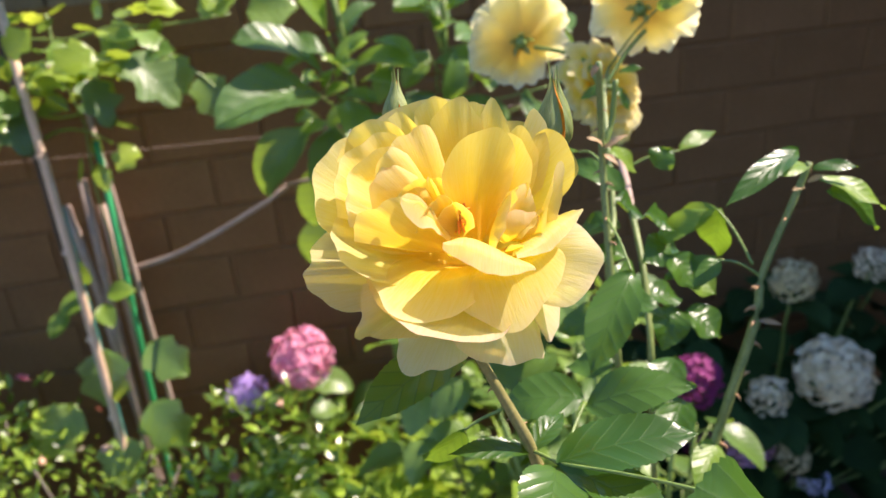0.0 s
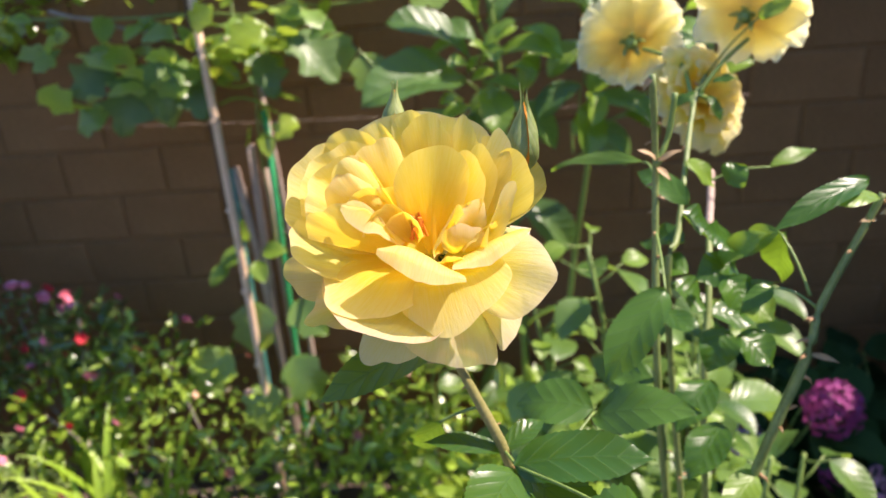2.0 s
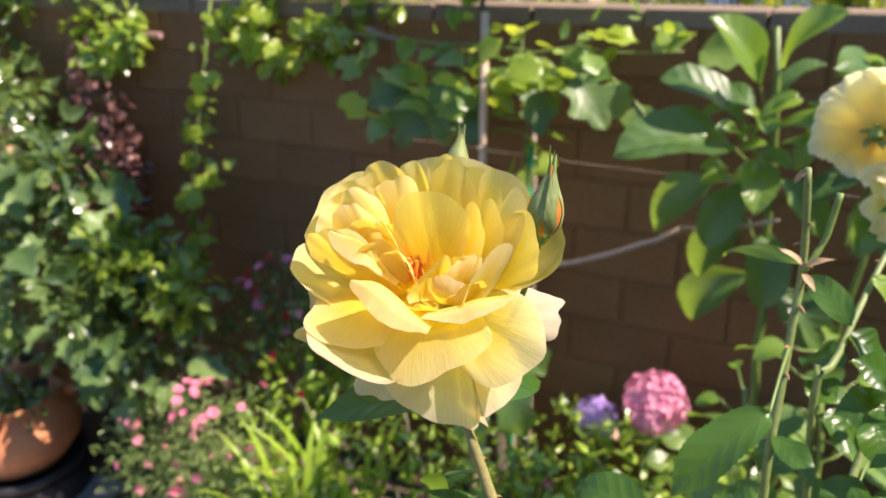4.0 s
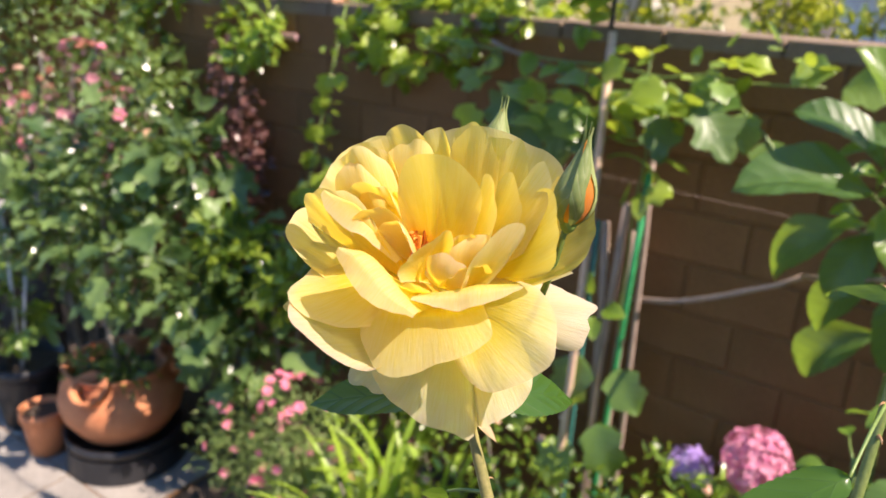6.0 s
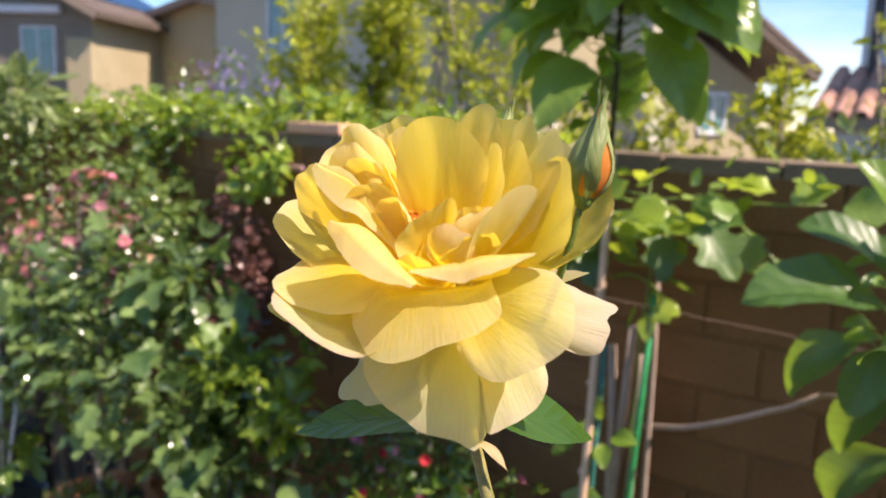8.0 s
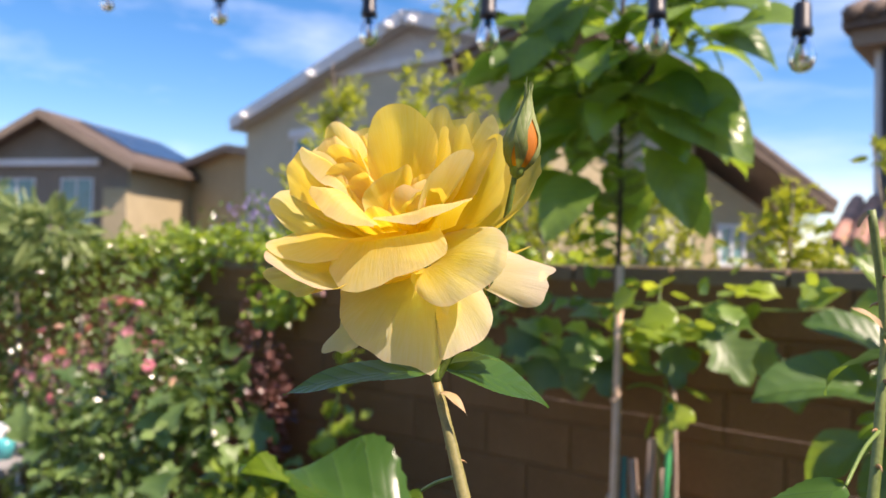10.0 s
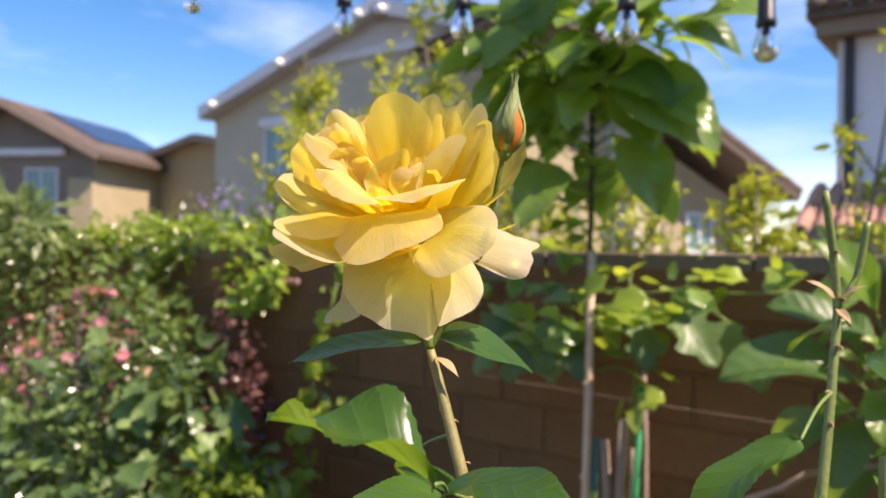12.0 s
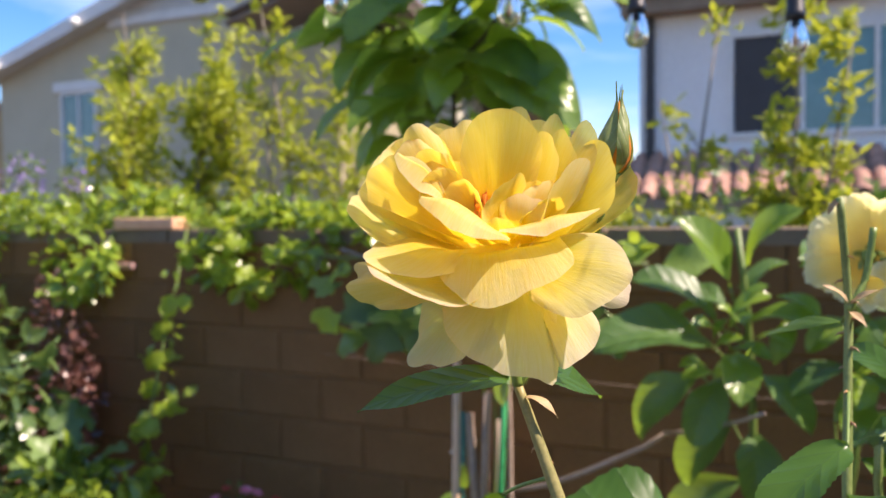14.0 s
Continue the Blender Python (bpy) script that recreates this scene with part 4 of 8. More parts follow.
sprays("neighbour_shrub", [(-1.82, 3.2, 1.4, 2.98, 0.10), (-1.68, 3.3, 1.4, 2.6, 0.11), (-1.95, 3.1, 1.4, 2.4, 0.18), (-1.5, 3.2, 1.4, 2.3, 0.18)], "slender yellow-green shrub behind the block wall", M_SHOOT, 22, per=520)
sprays("neighbour_shrub", [(0.24, 3.2, 1.2, 2.75, 0.07), (0.30, 3.25, 1.2, 2.5, 0.08), (0.36, 3.15, 1.2, 2.15, 0.09)], "bright yellow-green shrub in front of the white house", M_SHOOT, 23, per=620)
sprays("neighbour_shrub", [(-0.16, 3.2, 1.2, 2.62, 0.08), (-0.06, 3.3, 1.2, 2.3, 0.08)], "thin sparse yellow-leaved shrub behind the wall", M_SHOOT, 24, per=90)
sprays("neighbour_shrub", [(-0.55, 3.4, 1.1, 2.12, 0.13), (-0.3, 3.3, 1.1, 1.85, 0.13), (-0.42, 3.5, 1.1, 2.12, 0.10), (-0.85, 3.3, 1.2, 1.95, 0.17), (-1.15, 3.3, 1.2, 2.05, 0.2), (0.7, 3.3, 1.1, 1.72, 0.15), (1.1, 3.3, 1.1, 1.75, 0.16), (0.0, 3.5, 1.1, 1.7, 0.15)],
       "low bright shrub row along the far side", M_SHOOT, 25, per=420)
# farther hedge band at the houses' feet
hp, hd = in_blobs([((-13 + i * 1.1, 8.2 + 0.5 * math.sin(i * 2.1), 1.1 + 0.35 * math.sin(i * 1.7)), (0.9, 0.7, 1.1)) for i in range(16)], 5200, 31)
far_hedge = tagged_at(new("far_hedge"), (-5, 8.2, 0), "distant green hedge before the houses", "hedge", kind="")
placed(leaf_cloud("foliage", hp, hd, np.random.default_rng(4).uniform(0.10, 0.2, len(hp)), M_HEDGE, None, 0.5, 0.08, 0.5, 0.1, 32), far_hedge)
placed(rod("trunk", bend((-5, 8.2, 0), (-5, 8.2, 1.2), (0.05, 0, 0)), 0.06, 0.03, M_BARK), far_hedge)
# pale violet blossom over the hedge at the brown house
jp, jd = in_blobs([((-7.6, 6.4, 2.35), (0.28, 0.2, 0.22)), ((-7.0, 6.5, 2.25), (0.22, 0.2, 0.18)), ((-8.0, 6.4, 1.6), (0.5, 0.4, 0.9))], 700, 33, 0.2)
viol = thing("flowering_tree", (-7.7, 6.4, 0), "small tree with pale violet blossom behind the wall", "tree")
placed(rod("trunk", bend((-7.7, 6.4, 0), (-7.6, 6.4, 2.0), (0.05, 0, 0)), 0.05, 0.02, M_BARK), viol)
placed(leaf_cloud("blossom", jp[:330], jd[:330], np.full(330, 0.06), M_VIOLETFL, None, 0.7, 0.05, 0.4, 0.1, 34), viol)
placed(leaf_cloud("foliage", jp[330:], jd[330:], np.full(len(jp) - 330, 0.10), M_HEDGE, None, 0.5, 0.05, 0.4, 0.1, 35), viol)

# ---- broad leaves that share their meshes ----
def blade_mesh(name, length, width, material, lobes=0, depth=0.3, fold=0.2, arch=0.1, wave=0.03, teeth=0.0, seed=0, belly=0.42, n=14):
    """A leaf along local x, its stalk end at the origin."""
    rr = random.Random(seed)
    verts, uv, faces = [], [], []
    cols = (-1, -0.6, -0.3, 0, 0.3, 0.6, 1)
    ph = rr.uniform(0, 6)
    k = len(cols)
    for i in range(n + 1):
        u = i / n
        w = width / 2 * (math.sin(math.pi * u ** (math.log(0.5) / math.log(belly))) ** 0.75 if 0 < u < 1 else 0.0)
        if lobes:
            w *= 1 - depth * (0.5 + 0.5 * math.cos(2 * math.pi * lobes * u + 0.6)) * (1 if 0.12 < u < 0.93 else 0.3)
        for s in cols:
            jag = 1 + (teeth * (1 if i % 2 else -1) if abs(s) == 1 else 0)
            x = length * (u + (0.10 * abs(s) * w / width * (1 if lobes else 0)))
            z = abs(s) * w * fold + arch * length * (4 * u * (1 - u) - 1.4 * u * u) + wave * width * math.sin(ph + 7 * u + 2 * s) * abs(s)
            verts.append((x, s * w * jag, z))
            uv.append((u, 0.5 + 0.5 * s * min(1, 2 * w / width)))
    for i in range(n):
        for j in range(k - 1):
            a = i * k + j
            faces.append((a, a + 1, a + k + 1, a + k))
    me = bpy.data.meshes.new(name)
    me.from_pydata(verts, [], faces)
    lay = me.uv_layers.new(name="uv")
    idx = np.zeros(len(me.loops), dtype=np.int32)
    me.loops.foreach_get("vertex_index", idx)
    lay.data.foreach_set("uv", np.asarray(uv, dtype=np.float32)[idx].ravel())
    me.polygons.foreach_set("use_smooth", [True] * len(faces))
    me.materials.append(material)
    return me


def palm_mesh(name, length, material, fingers, seed, droop=0.25):
    """A fig leaf: rounded fingers fanned from the stalk, each folded along its rib."""
    rr = random.Random(seed)
    lob = [(ang + rr.uniform(-0.08, 0.08), ln * rr.uniform(0.9, 1.08), wd) for ang, ln, wd in fingers]
    verts, uv, faces = [], [], []
    na, nr = 56, 5
    for i in range(na + 1):
        th = -2.2 + 4.4 * i / na
        best = max(lob, key=lambda q: q[1] * math.exp(-((th - q[0]) / q[2]) ** 2 * 0.5))
        rad = max(0.40 + 0.14 * math.cos(th), max(q[1] * math.exp(-(abs(th - q[0]) / q[2]) ** 2.6 * 0.5) for q in lob)) * (1 - max(0, abs(th) - 1.9) / 0.3 * 0.6)
        for j in range(nr + 1):
            v = j / nr
            d = th - best[0]
            x, y = length * rad * v * math.cos(th), length * rad * v * math.sin(th)
            z = length * (0.16 * abs(d) * rad * v + 0.10 * v - droop * (rad * v) ** 2 + 0.02 * math.sin(9 * th + seed) * v)
            verts.append((x, y, z))
            uv.append((rad * v * math.cos(d), 0.5 + rad * v * math.sin(d)))
    for i in range(na):
        for j in range(nr):
            a = i * (nr + 1) + j
            faces.append((a, a + nr + 1, a + nr + 2, a + 1) if j else (a, a + nr + 2, a + 1))
    me = bpy.data.meshes.new(name)
    me.from_pydata(verts, [], faces)
    lay = me.uv_layers.new(name="uv")
    idx = np.zeros(len(me.loops), dtype=np.int32)
    me.loops.foreach_get("vertex_index", idx)
    lay.data.foreach_set("uv", np.asarray(uv, dtype=np.float32)[idx].ravel())
    me.polygons.foreach_set("use_smooth", [True] * len(faces))
    me.materials.append(material)
    return me


FIVE = ((0, 1.0, 0.27), (0.70, 0.84, 0.27), (-0.70, 0.84, 0.27), (1.45, 0.55, 0.32), (-1.45, 0.55, 0.32))
THREE = ((0, 1.0, 0.34), (0.80, 0.80, 0.32), (-0.80, 0.80, 0.32))
FIGS_LIT = [palm_mesh("leaf", 0.17, M_FIG_LIT, FIVE if i else THREE, 5 + i) for i in range(2)]
OVALS = [blade_mesh("leaf", 0.2, 0.13, M_SAPLEAF, 0, 0, 0.2, 0.12, 0.05, 0, 10 + i, 0.45) for i in range(3)]
OVALS_LIT = [blade_mesh("leaf", 0.18, 0.11, M_FIG_LIT, 0, 0, 0.25, 0.12, 0.05, 0, 15 + i, 0.45) for i in range(2)]
HYDS = [blade_mesh("leaf", 0.13, 0.09, M_HYDLEAF, 0, 0, 0.2, 0.08, 0.03, 0.03, 20 + i, 0.45) for i in range(3)]
SHADEHYDS = [blade_mesh("leaf", 0.13, 0.09, M_HYDSHADE, 0, 0, 0.2, 0.08, 0.03, 0.03, 22 + i, 0.45) for i in range(3)]
VINES = [blade_mesh("leaf", 0.09, 0.085, M_VINEBIG, 2.2, 0.3, 0.18, 0.05, 0.04, 0.03, 25 + i, 0.40) for i in range(2)]
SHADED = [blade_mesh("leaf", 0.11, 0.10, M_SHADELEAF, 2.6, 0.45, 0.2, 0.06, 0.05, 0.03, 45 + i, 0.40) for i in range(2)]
PEARS = [blade_mesh("leaf", 0.2, 0.125, M_FIG, 1.5, 0.16, 0.34, 0.10, 0.05, 0.02, 50 + i, 0.56) for i in range(3)]
PEARS_LIT = [blade_mesh("leaf", 0.2, 0.115, M_FIG_LIT, 1.5, 0.14, 0.36, 0.10, 0.05, 0.02, 55 + i, 0.55) for i in range(2)]
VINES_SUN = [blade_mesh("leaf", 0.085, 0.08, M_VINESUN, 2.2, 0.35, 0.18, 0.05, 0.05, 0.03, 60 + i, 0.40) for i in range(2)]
VINES_LIT = [blade_mesh("leaf", 0.06, 0.045, M_YOUNG, 0, 0, 0.25, 0.08, 0.04, 0, 30 + i, 0.42) for i in range(2)]


def set_leaf(me, parent, at, way, up=(0, 0, 1), s=1.0, roll=0.0, name="leaf"):
    ob = new(name, me)
    ob.parent = parent
    ob.matrix_local = Matrix.Translation(-origin(parent)) @ frame_to(Vector(at), Vector(way), Vector(up), roll, s)
    return ob


def leafy_stem(parent, pts, r0, r1, bark, meshes, step, stalk, size, seed, droop=0.25, start=0.3, lit=None, lit_share=0.3, lean=0.0):
    """A stem with stalked leaves set round it from part-way up, smaller and more of the lit pool at the top."""
    rr = random.Random(seed)
    P = [Vector(p) for p in pts]
    st = placed(rod("stem", P, r0, r1, bark), parent)
    seg = [(P[i + 1] - P[i]).length for i in range(len(P) - 1)]
    total = sum(seg)
    d, a = total * start, rr.uniform(0, 6)
    while d < total:
        q, i = d, 0
        while i < len(seg) - 1 and q > seg[i]:
            q -= seg[i]
            i += 1
        p = P[i].lerp(P[i + 1], q / seg[i])
        a += 2.4 + rr.uniform(-0.3, 0.3)
        out = Vector((math.cos(a), math.sin(a), 0.0))
        u = d / total
        ln = stalk * rr.uniform(0.7, 1.25) * (1.1 - 0.5 * u)
        e = p + out * ln + Vector((0, 0, ln * rr.uniform(0.25, 0.8)))
        placed(rod("leaf_stalk", [p, p.lerp(e, 0.5) + Vector((0, 0, -0.1 * ln)), e], 0.0022, 0.0016, M_GREENSTEM, sides=5), parent)
        pool = lit if lit and rr.random() < lit_share * (0.5 + u) else meshes
        set_leaf(rr.choice(pool), parent, e, out + Vector((0, 0, -droop + rr.uniform(-0.35, 0.35))), (rr.uniform(-0.2, 0.8), rr.uniform(-0.35, 0.3) - lean, 1), size * rr.uniform(0.75, 1.2) * (1.1 - 0.35 * u), rr.uniform(-0.35, 0.35))
        d += step * rr.uniform(0.7, 1.3)
    return st


# ---- stakes, sticks, dry branch ----
def upright(name, pts, r0, r1, material, label, category, knots=0, group=""):
    t = thing(name, pts[0], label, category, group)
    placed(rod("pole", pts, r0, r1, material, sides=10, wobble=0.04), t)
    for k in range(knots):
        u = (k + 0.6) / knots
        p = Vector(pts[0]).lerp(Vector(pts[-1]), u)
        v, f = tube([p + Vector((0, 0, -0.005)), p, p + Vector((0, 0, 0.005))], [r0 * 0.9, r0 * 1.22, r0 * 0.9], 10)
        placed(mesh_ob("node_ring", v, f, material, smooth=True), t)
    return t


upright("bamboo_stake", bend((-0.634, 2.015, -0.02), (-0.590, 2.015, 1.80), (0.006, 0, 0), 6), 0.0125, 0.0105, M_BAMBOO, "tan bamboo stake holding up the sapling", "stake", 7)
upright("teal_stake", bend((-0.655, 2.13, -0.02), (-0.622, 2.125, 1.26), (0, 0, 0), 4), 0.008, 0.008, M_TEALPOLE, "slim teal plastic-coated garden stake", "stake", 4)
upright("green_stake", bend((-0.565, 2.15, -0.02), (-0.498, 2.15, 1.42), (0, 0, 0), 4), 0.0095, 0.0095, M_GREENPOLE, "bright green plastic garden stake", "stake", 5)
upright("dry_stick", bend((-0.60, 2.19, -0.02), (-0.572, 2.20, 1.305), (-0.01, 0, 0), 5, 0.003), 0.0135, 0.012, M_STICK, "short dry cut stick standing in soil", "stick", 0, "dry sticks")
upright("dry_stick", bend((-0.60, 2.21, -0.02), (-0.635, 2.21, 1.235), (0.01, 0, 0), 5, 0.003), 0.0135, 0.012, M_STICK, "short dry cut stick standing in soil", "stick", 0, "dry sticks")
upright("dry_stick", bend((-0.575, 2.22, -0.02), (-0.545, 2.22, 1.22), (0, 0, 0), 5, 0.003), 0.0135, 0.012, M_STICK, "short dry cut stick standing in soil", "stick", 0, "dry sticks")
upright("dry_stick", bend((-0.50, 2.20, -0.02), (-0.515, 2.20, 1.55), (0.008, 0, 0), 5, 0.004), 0.009, 0.007, M_STICK, "tall thin grey dry stick among vines", "stick", 0)

# ---- the tall sapling on its stake ----
sap = thing("sapling", (-0.715, 2.24, 0), "tall staked sapling with large glossy green leaves", "tree")
leafy_stem(sap, bend((-0.715, 2.24, -0.02), (-0.66, 2.16, 2.70), (0, 0, 0), 14, 0.004), 0.011, 0.006, M_DARKBARK, OVALS, 0.020, 0.22, 1.25, 41, 0.6, 0.715, OVALS_LIT, 0.4)
leafy_stem(sap, bend((-0.67, 2.16, 2.25), (-0.42, 2.06, 2.50), (0.02, 0, -0.03), 6), 0.008, 0.004, M_DARKBARK, OVALS, 0.035, 0.10, 1.15, 42, 0.4, 0.1, OVALS_LIT, 0.4)
leafy_stem(sap, bend((-0.67, 2.16, 2.20), (-0.98, 2.12, 2.52), (-0.02, 0, -0.03), 6), 0.008, 0.004, M_DARKBARK, OVALS, 0.035, 0.10, 1.1, 43, 0.4, 0.1, OVALS_LIT, 0.4)
for at, way, s in (((-0.58, 2.12, 2.27), (0.55, -0.35, -0.25), 1.25), ((-0.47, 2.10, 2.43), (0.9, -0.1, 0.0), 0.95), ((-0.56, 2.10, 2.20), (0.5, -0.3, -0.6), 0.8), ((-0.80, 2.10, 2.36), (-0.8, -0.4, -0.1), 1.1), ((-0.76, 2.08, 2.27), (-0.6, -0.6, -0.5), 1.1), ((-0.86, 2.12, 2.60), (-0.9, -0.1, 0.15), 1.1)):
    set_leaf(OVALS[0], sap, at, way, (0, -0.6, 1), s)
    placed(rod("leaf_stalk", bend((-0.665, 2.16, at[2] - 0.05), at, (0, 0, 0.02), 4), 0.0035, 0.0025, M_GREENSTEM, sides=5), sap)

CROWN = (
    ((-0.89, 2.1, 2.16), (-1, -0.35, -0.5), 1.0),
    ((-1.01, 2.1, 2.34), (-1, -0.35, -0.1), 1.15),
    ((-0.8, 2.1, 2.4), (-0.5, -0.35, 0.3), 1.15),
    ((-0.71, 2.1, 2.26), (-0.3, -0.35, -0.6), 1.0),
    ((-0.47, 2.1, 2.19), (0.9, -0.35, -0.4), 1.15),
    ((-0.37, 2.1, 2.36), (1, -0.35, 0), 1.15),
    ((-0.55, 2.1, 2.35), (0.4, -0.35, 0.2), 1.15),
    ((-0.49, 2.1, 2.16), (0.7, -0.35, -0.4), 0.75),
    ((-0.94, 2.1, 2.46), (-0.8, -0.35, 0.2), 1.15))
for k, (at, way, s) in enumerate(CROWN):
    set_leaf((OVALS + OVALS_LIT)[k % 5], sap, at, way, (0, -0.6, 1), s)
    placed(rod("leaf_stalk", bend((-0.665, 2.16, at[2] - 0.04), at, (0, 0, 0.02), 4), 0.0035, 0.0025, M_GREENSTEM, sides=5), sap)

rr = random.Random(5)
for k in range(18):
    at = Vector((rr.gauss(-0.68, 0.17), 2.14 + rr.uniform(-0.12, 0.12), rr.uniform(2.24, 2.62)))
    way = Vector((at.x + 0.67, rr.uniform(-0.3, 0.1), 0)) * 3 + Vector((rr.uniform(-0.5, 0.5), 0, rr.uniform(-1.0, 0.0)))
    set_leaf(rr.choice(OVALS), sap, at, way, (rr.uniform(-0.3, 0.3), -0.5, 1), rr.uniform(0.75, 1.1))
    placed(rod("leaf_stalk", bend((-0.668, 2.16, at.z - 0.06), at, (0, 0, 0.02), 4), 0.003, 0.0022, M_GREENSTEM, sides=5), sap)

for k, (at, to, up) in enumerate((((-0.56, 2.10, 2.25), (-0.29, 2.06, 2.08), (0.4, -0.8, 0.6)), ((-0.45, 2.10, 2.37), (-0.24, 2.08, 2.30), (0.2, -0.5, 1)), ((-0.54, 2.08, 2.10), (-0.42, 2.06, 1.91), (0.7, -0.7, 0.4)),
                                  ((-0.58, 2.06, 2.26), (-0.72, 2.00, 2.14), (-0.2, -0.8, 0.6)), ((-0.96, 2.10, 2.58), (-1.19, 2.06, 2.58), (-0.2, -0.4, 1)), ((-0.48, 2.08, 2.46), (-0.33, 2.05, 2.55), (0, -0.6, 0.9)), ((-0.80, 2.08, 2.10), (-0.92, 2.04, 1.98), (-0.5, -0.7, 0.5)))):
    b, t = Vector(at), Vector(to)
    set_leaf(OVALS[k % 3], sap, b, t - b, up, (t - b).length / 0.2 * 1.05)
    placed(rod("leaf_stalk", bend((-0.668, 2.16, b.z - 0.03), b, (0, 0, 0.02), 4), 0.0035, 0.0025, M_GREENSTEM, sides=5), sap)

for k in range(34):
    z = rr.uniform(1.84, 2.30)
    a = rr.uniform(0, 6.3)
    root = Vector((-0.68, 2.18, z))
    at = root + Vector((math.cos(a) * 0.07, math.sin(a) * 0.07, 0.03))
    set_leaf(rr.choice(OVALS + OVALS_LIT), sap, at, (math.cos(a), math.sin(a) - 0.2, rr.uniform(-0.7, 0.2)), (0.3, -0.4, 1), rr.uniform(0.35, 0.68))
    placed(rod("leaf_stalk", [root, at], 0.0022, 0.0018, M_GREENSTEM, sides=5), sap)

sap.location = sap.location + Vector((0.053, -0.11, 0.0))

# ---- the fig bush by the wall ----
def leaf_between(pool, k, parent, base, tip, up, roll=0.0):
    """A broad leaf of the pool stretched from its stalk end to its tip."""
    b, t = Vector(base), Vector(tip)
    return set_leaf(pool[k % len(pool)], parent, b, t - b, up, (t - b).length / 0.2, roll)


fig = thing("fig_bush", (0.20, 2.00, 0), "young fig bush with large glossy dark green leaves", "bush")
placed(rod("stem", bend((0.20, 2.00, -0.02), (0.14, 1.85, 1.80), (0.03, 0, 0), 12, 0.006), 0.014, 0.007, M_GREENSTEM), fig)
placed(rod("stem", bend((0.20, 2.00, 0.30), (0.40, 1.86, 1.72), (0.05, 0, 0), 10, 0.006), 0.011, 0.005, M_GREENSTEM), fig)
FIG_LEAVES = (
    ((0.095, 1.86, 1.595), (-0.069, 1.815, 1.708), (0.3, -0.5, 1), 0), ((0.09, 1.835, 1.54), (-0.125, 1.66, 1.575), (0.2, -0.55, 1), 0),
    ((0.15, 1.86, 1.65), (0.235, 1.90, 1.735), (-0.6, -0.5, 0.8), 0), ((0.125, 1.85, 1.67), (0.035, 1.77, 1.83), (0.6, -0.6, 0.6), 1),
    ((0.06, 1.85, 1.47), (-0.10, 1.88, 1.315), (-0.6, -0.7, 0.4), 0), ((0.11, 1.83, 1.47), (0.06, 1.74, 1.34), (0, -0.8, 0.5), 0),
    ((0.16, 1.84, 1.72), (0.25, 1.78, 1.85), (-0.5, -0.6, 0.7), 1), ((0.17, 1.83, 1.60), (0.30, 1.74, 1.62), (0.1, -0.6, 1), 1),
    ((0.14, 1.82, 1.53), (0.16, 1.68, 1.46), (0.2, -0.6, 0.9), 1), ((0.18, 1.85, 1.48), (0.30, 1.80, 1.38), (0.5, -0.6, 0.7), 0),
    ((0.13, 1.90, 1.36), (0.0, 1.92, 1.20), (-0.5, -0.8, 0.4), 0), ((0.17, 1.90, 1.34), (0.20, 1.78, 1.20), (0.2, -0.8, 0.5), 0),
    ((0.15, 1.92, 1.22), (-0.02, 1.95, 1.08), (-0.4, -0.8, 0.4), 0), ((0.20, 1.92, 1.20), (0.34, 1.86, 1.08), (0.4, -0.8, 0.5), 0),
    ((0.38, 1.85, 1.68), (0.28, 1.74, 1.74), (0.3, -0.6, 0.9), 1), ((0.40, 1.85, 1.70), (0.54, 1.80, 1.78), (-0.3, -0.6, 0.9), 1),
    ((0.39, 1.86, 1.72), (0.42, 1.76, 1.87), (0, -0.9, 0.5), 1), ((0.37, 1.87, 1.58), (0.52, 1.82, 1.56), (0.2, -0.6, 1), 0),
    ((0.36, 1.88, 1.50), (0.25, 1.80, 1.46), (-0.2, -0.6, 1), 0), ((0.34, 1.90, 1.40), (0.48, 1.84, 1.32), (0.3, -0.7, 0.8), 0),
    ((0.12, 1.86, 1.62), (0.02, 1.92, 1.66), (0.2, -0.6, 1), 0), ((0.10, 1.84, 1.57), (0.06, 1.76, 1.60), (0.3, -0.4, 1), 1))
# the last flag picks the leaf copy coloured as sunlit
for k, (at, to, up, young) in enumerate(FIG_LEAVES):
    leaf_between(PEARS_LIT if young else PEARS, k, fig, at, to, up)
    root = Vector((0.20, 2.00, 0)).lerp(Vector((0.14, 1.85, 1.80)), min(1.0, (at[2] - 0.05) / 1.8)) if at[0] < 0.27 else Vector((0.20, 2.00, 0.30)).lerp(Vector((0.40, 1.86, 1.72)), min(1.0, (at[2] - 0.38) / 1.42))
    placed(rod("leaf_stalk", bend(root, at, (0, 0, -0.008), 4), 0.0034, 0.0024, M_GREENSTEM, sides=5), fig)
rf = random.Random(14)
for k in range(20):
    at = Vector((rf.uniform(0.30, 0.62), 1.85 + rf.gauss(0, 0.05), rf.uniform(1.36, 1.74)))
    way = Vector((rf.uniform(-0.8, 1), rf.uniform(-0.9, 0.1), rf.uniform(-0.6, 0.5)))
    set_leaf((PEARS + PEARS_LIT)[k % 5], fig, at, way, (0.4, -0.5, 0.9), rf.uniform(0.5, 0.85))
    placed(rod("leaf_stalk", bend((0.20 + 0.141 * (at.z - 0.30), 2.00 - 0.0986 * (at.z - 0.30), at.z - 0.06), at, (0, 0, -0.008), 4), 0.003, 0.0022, M_GREENSTEM, sides=5), fig)
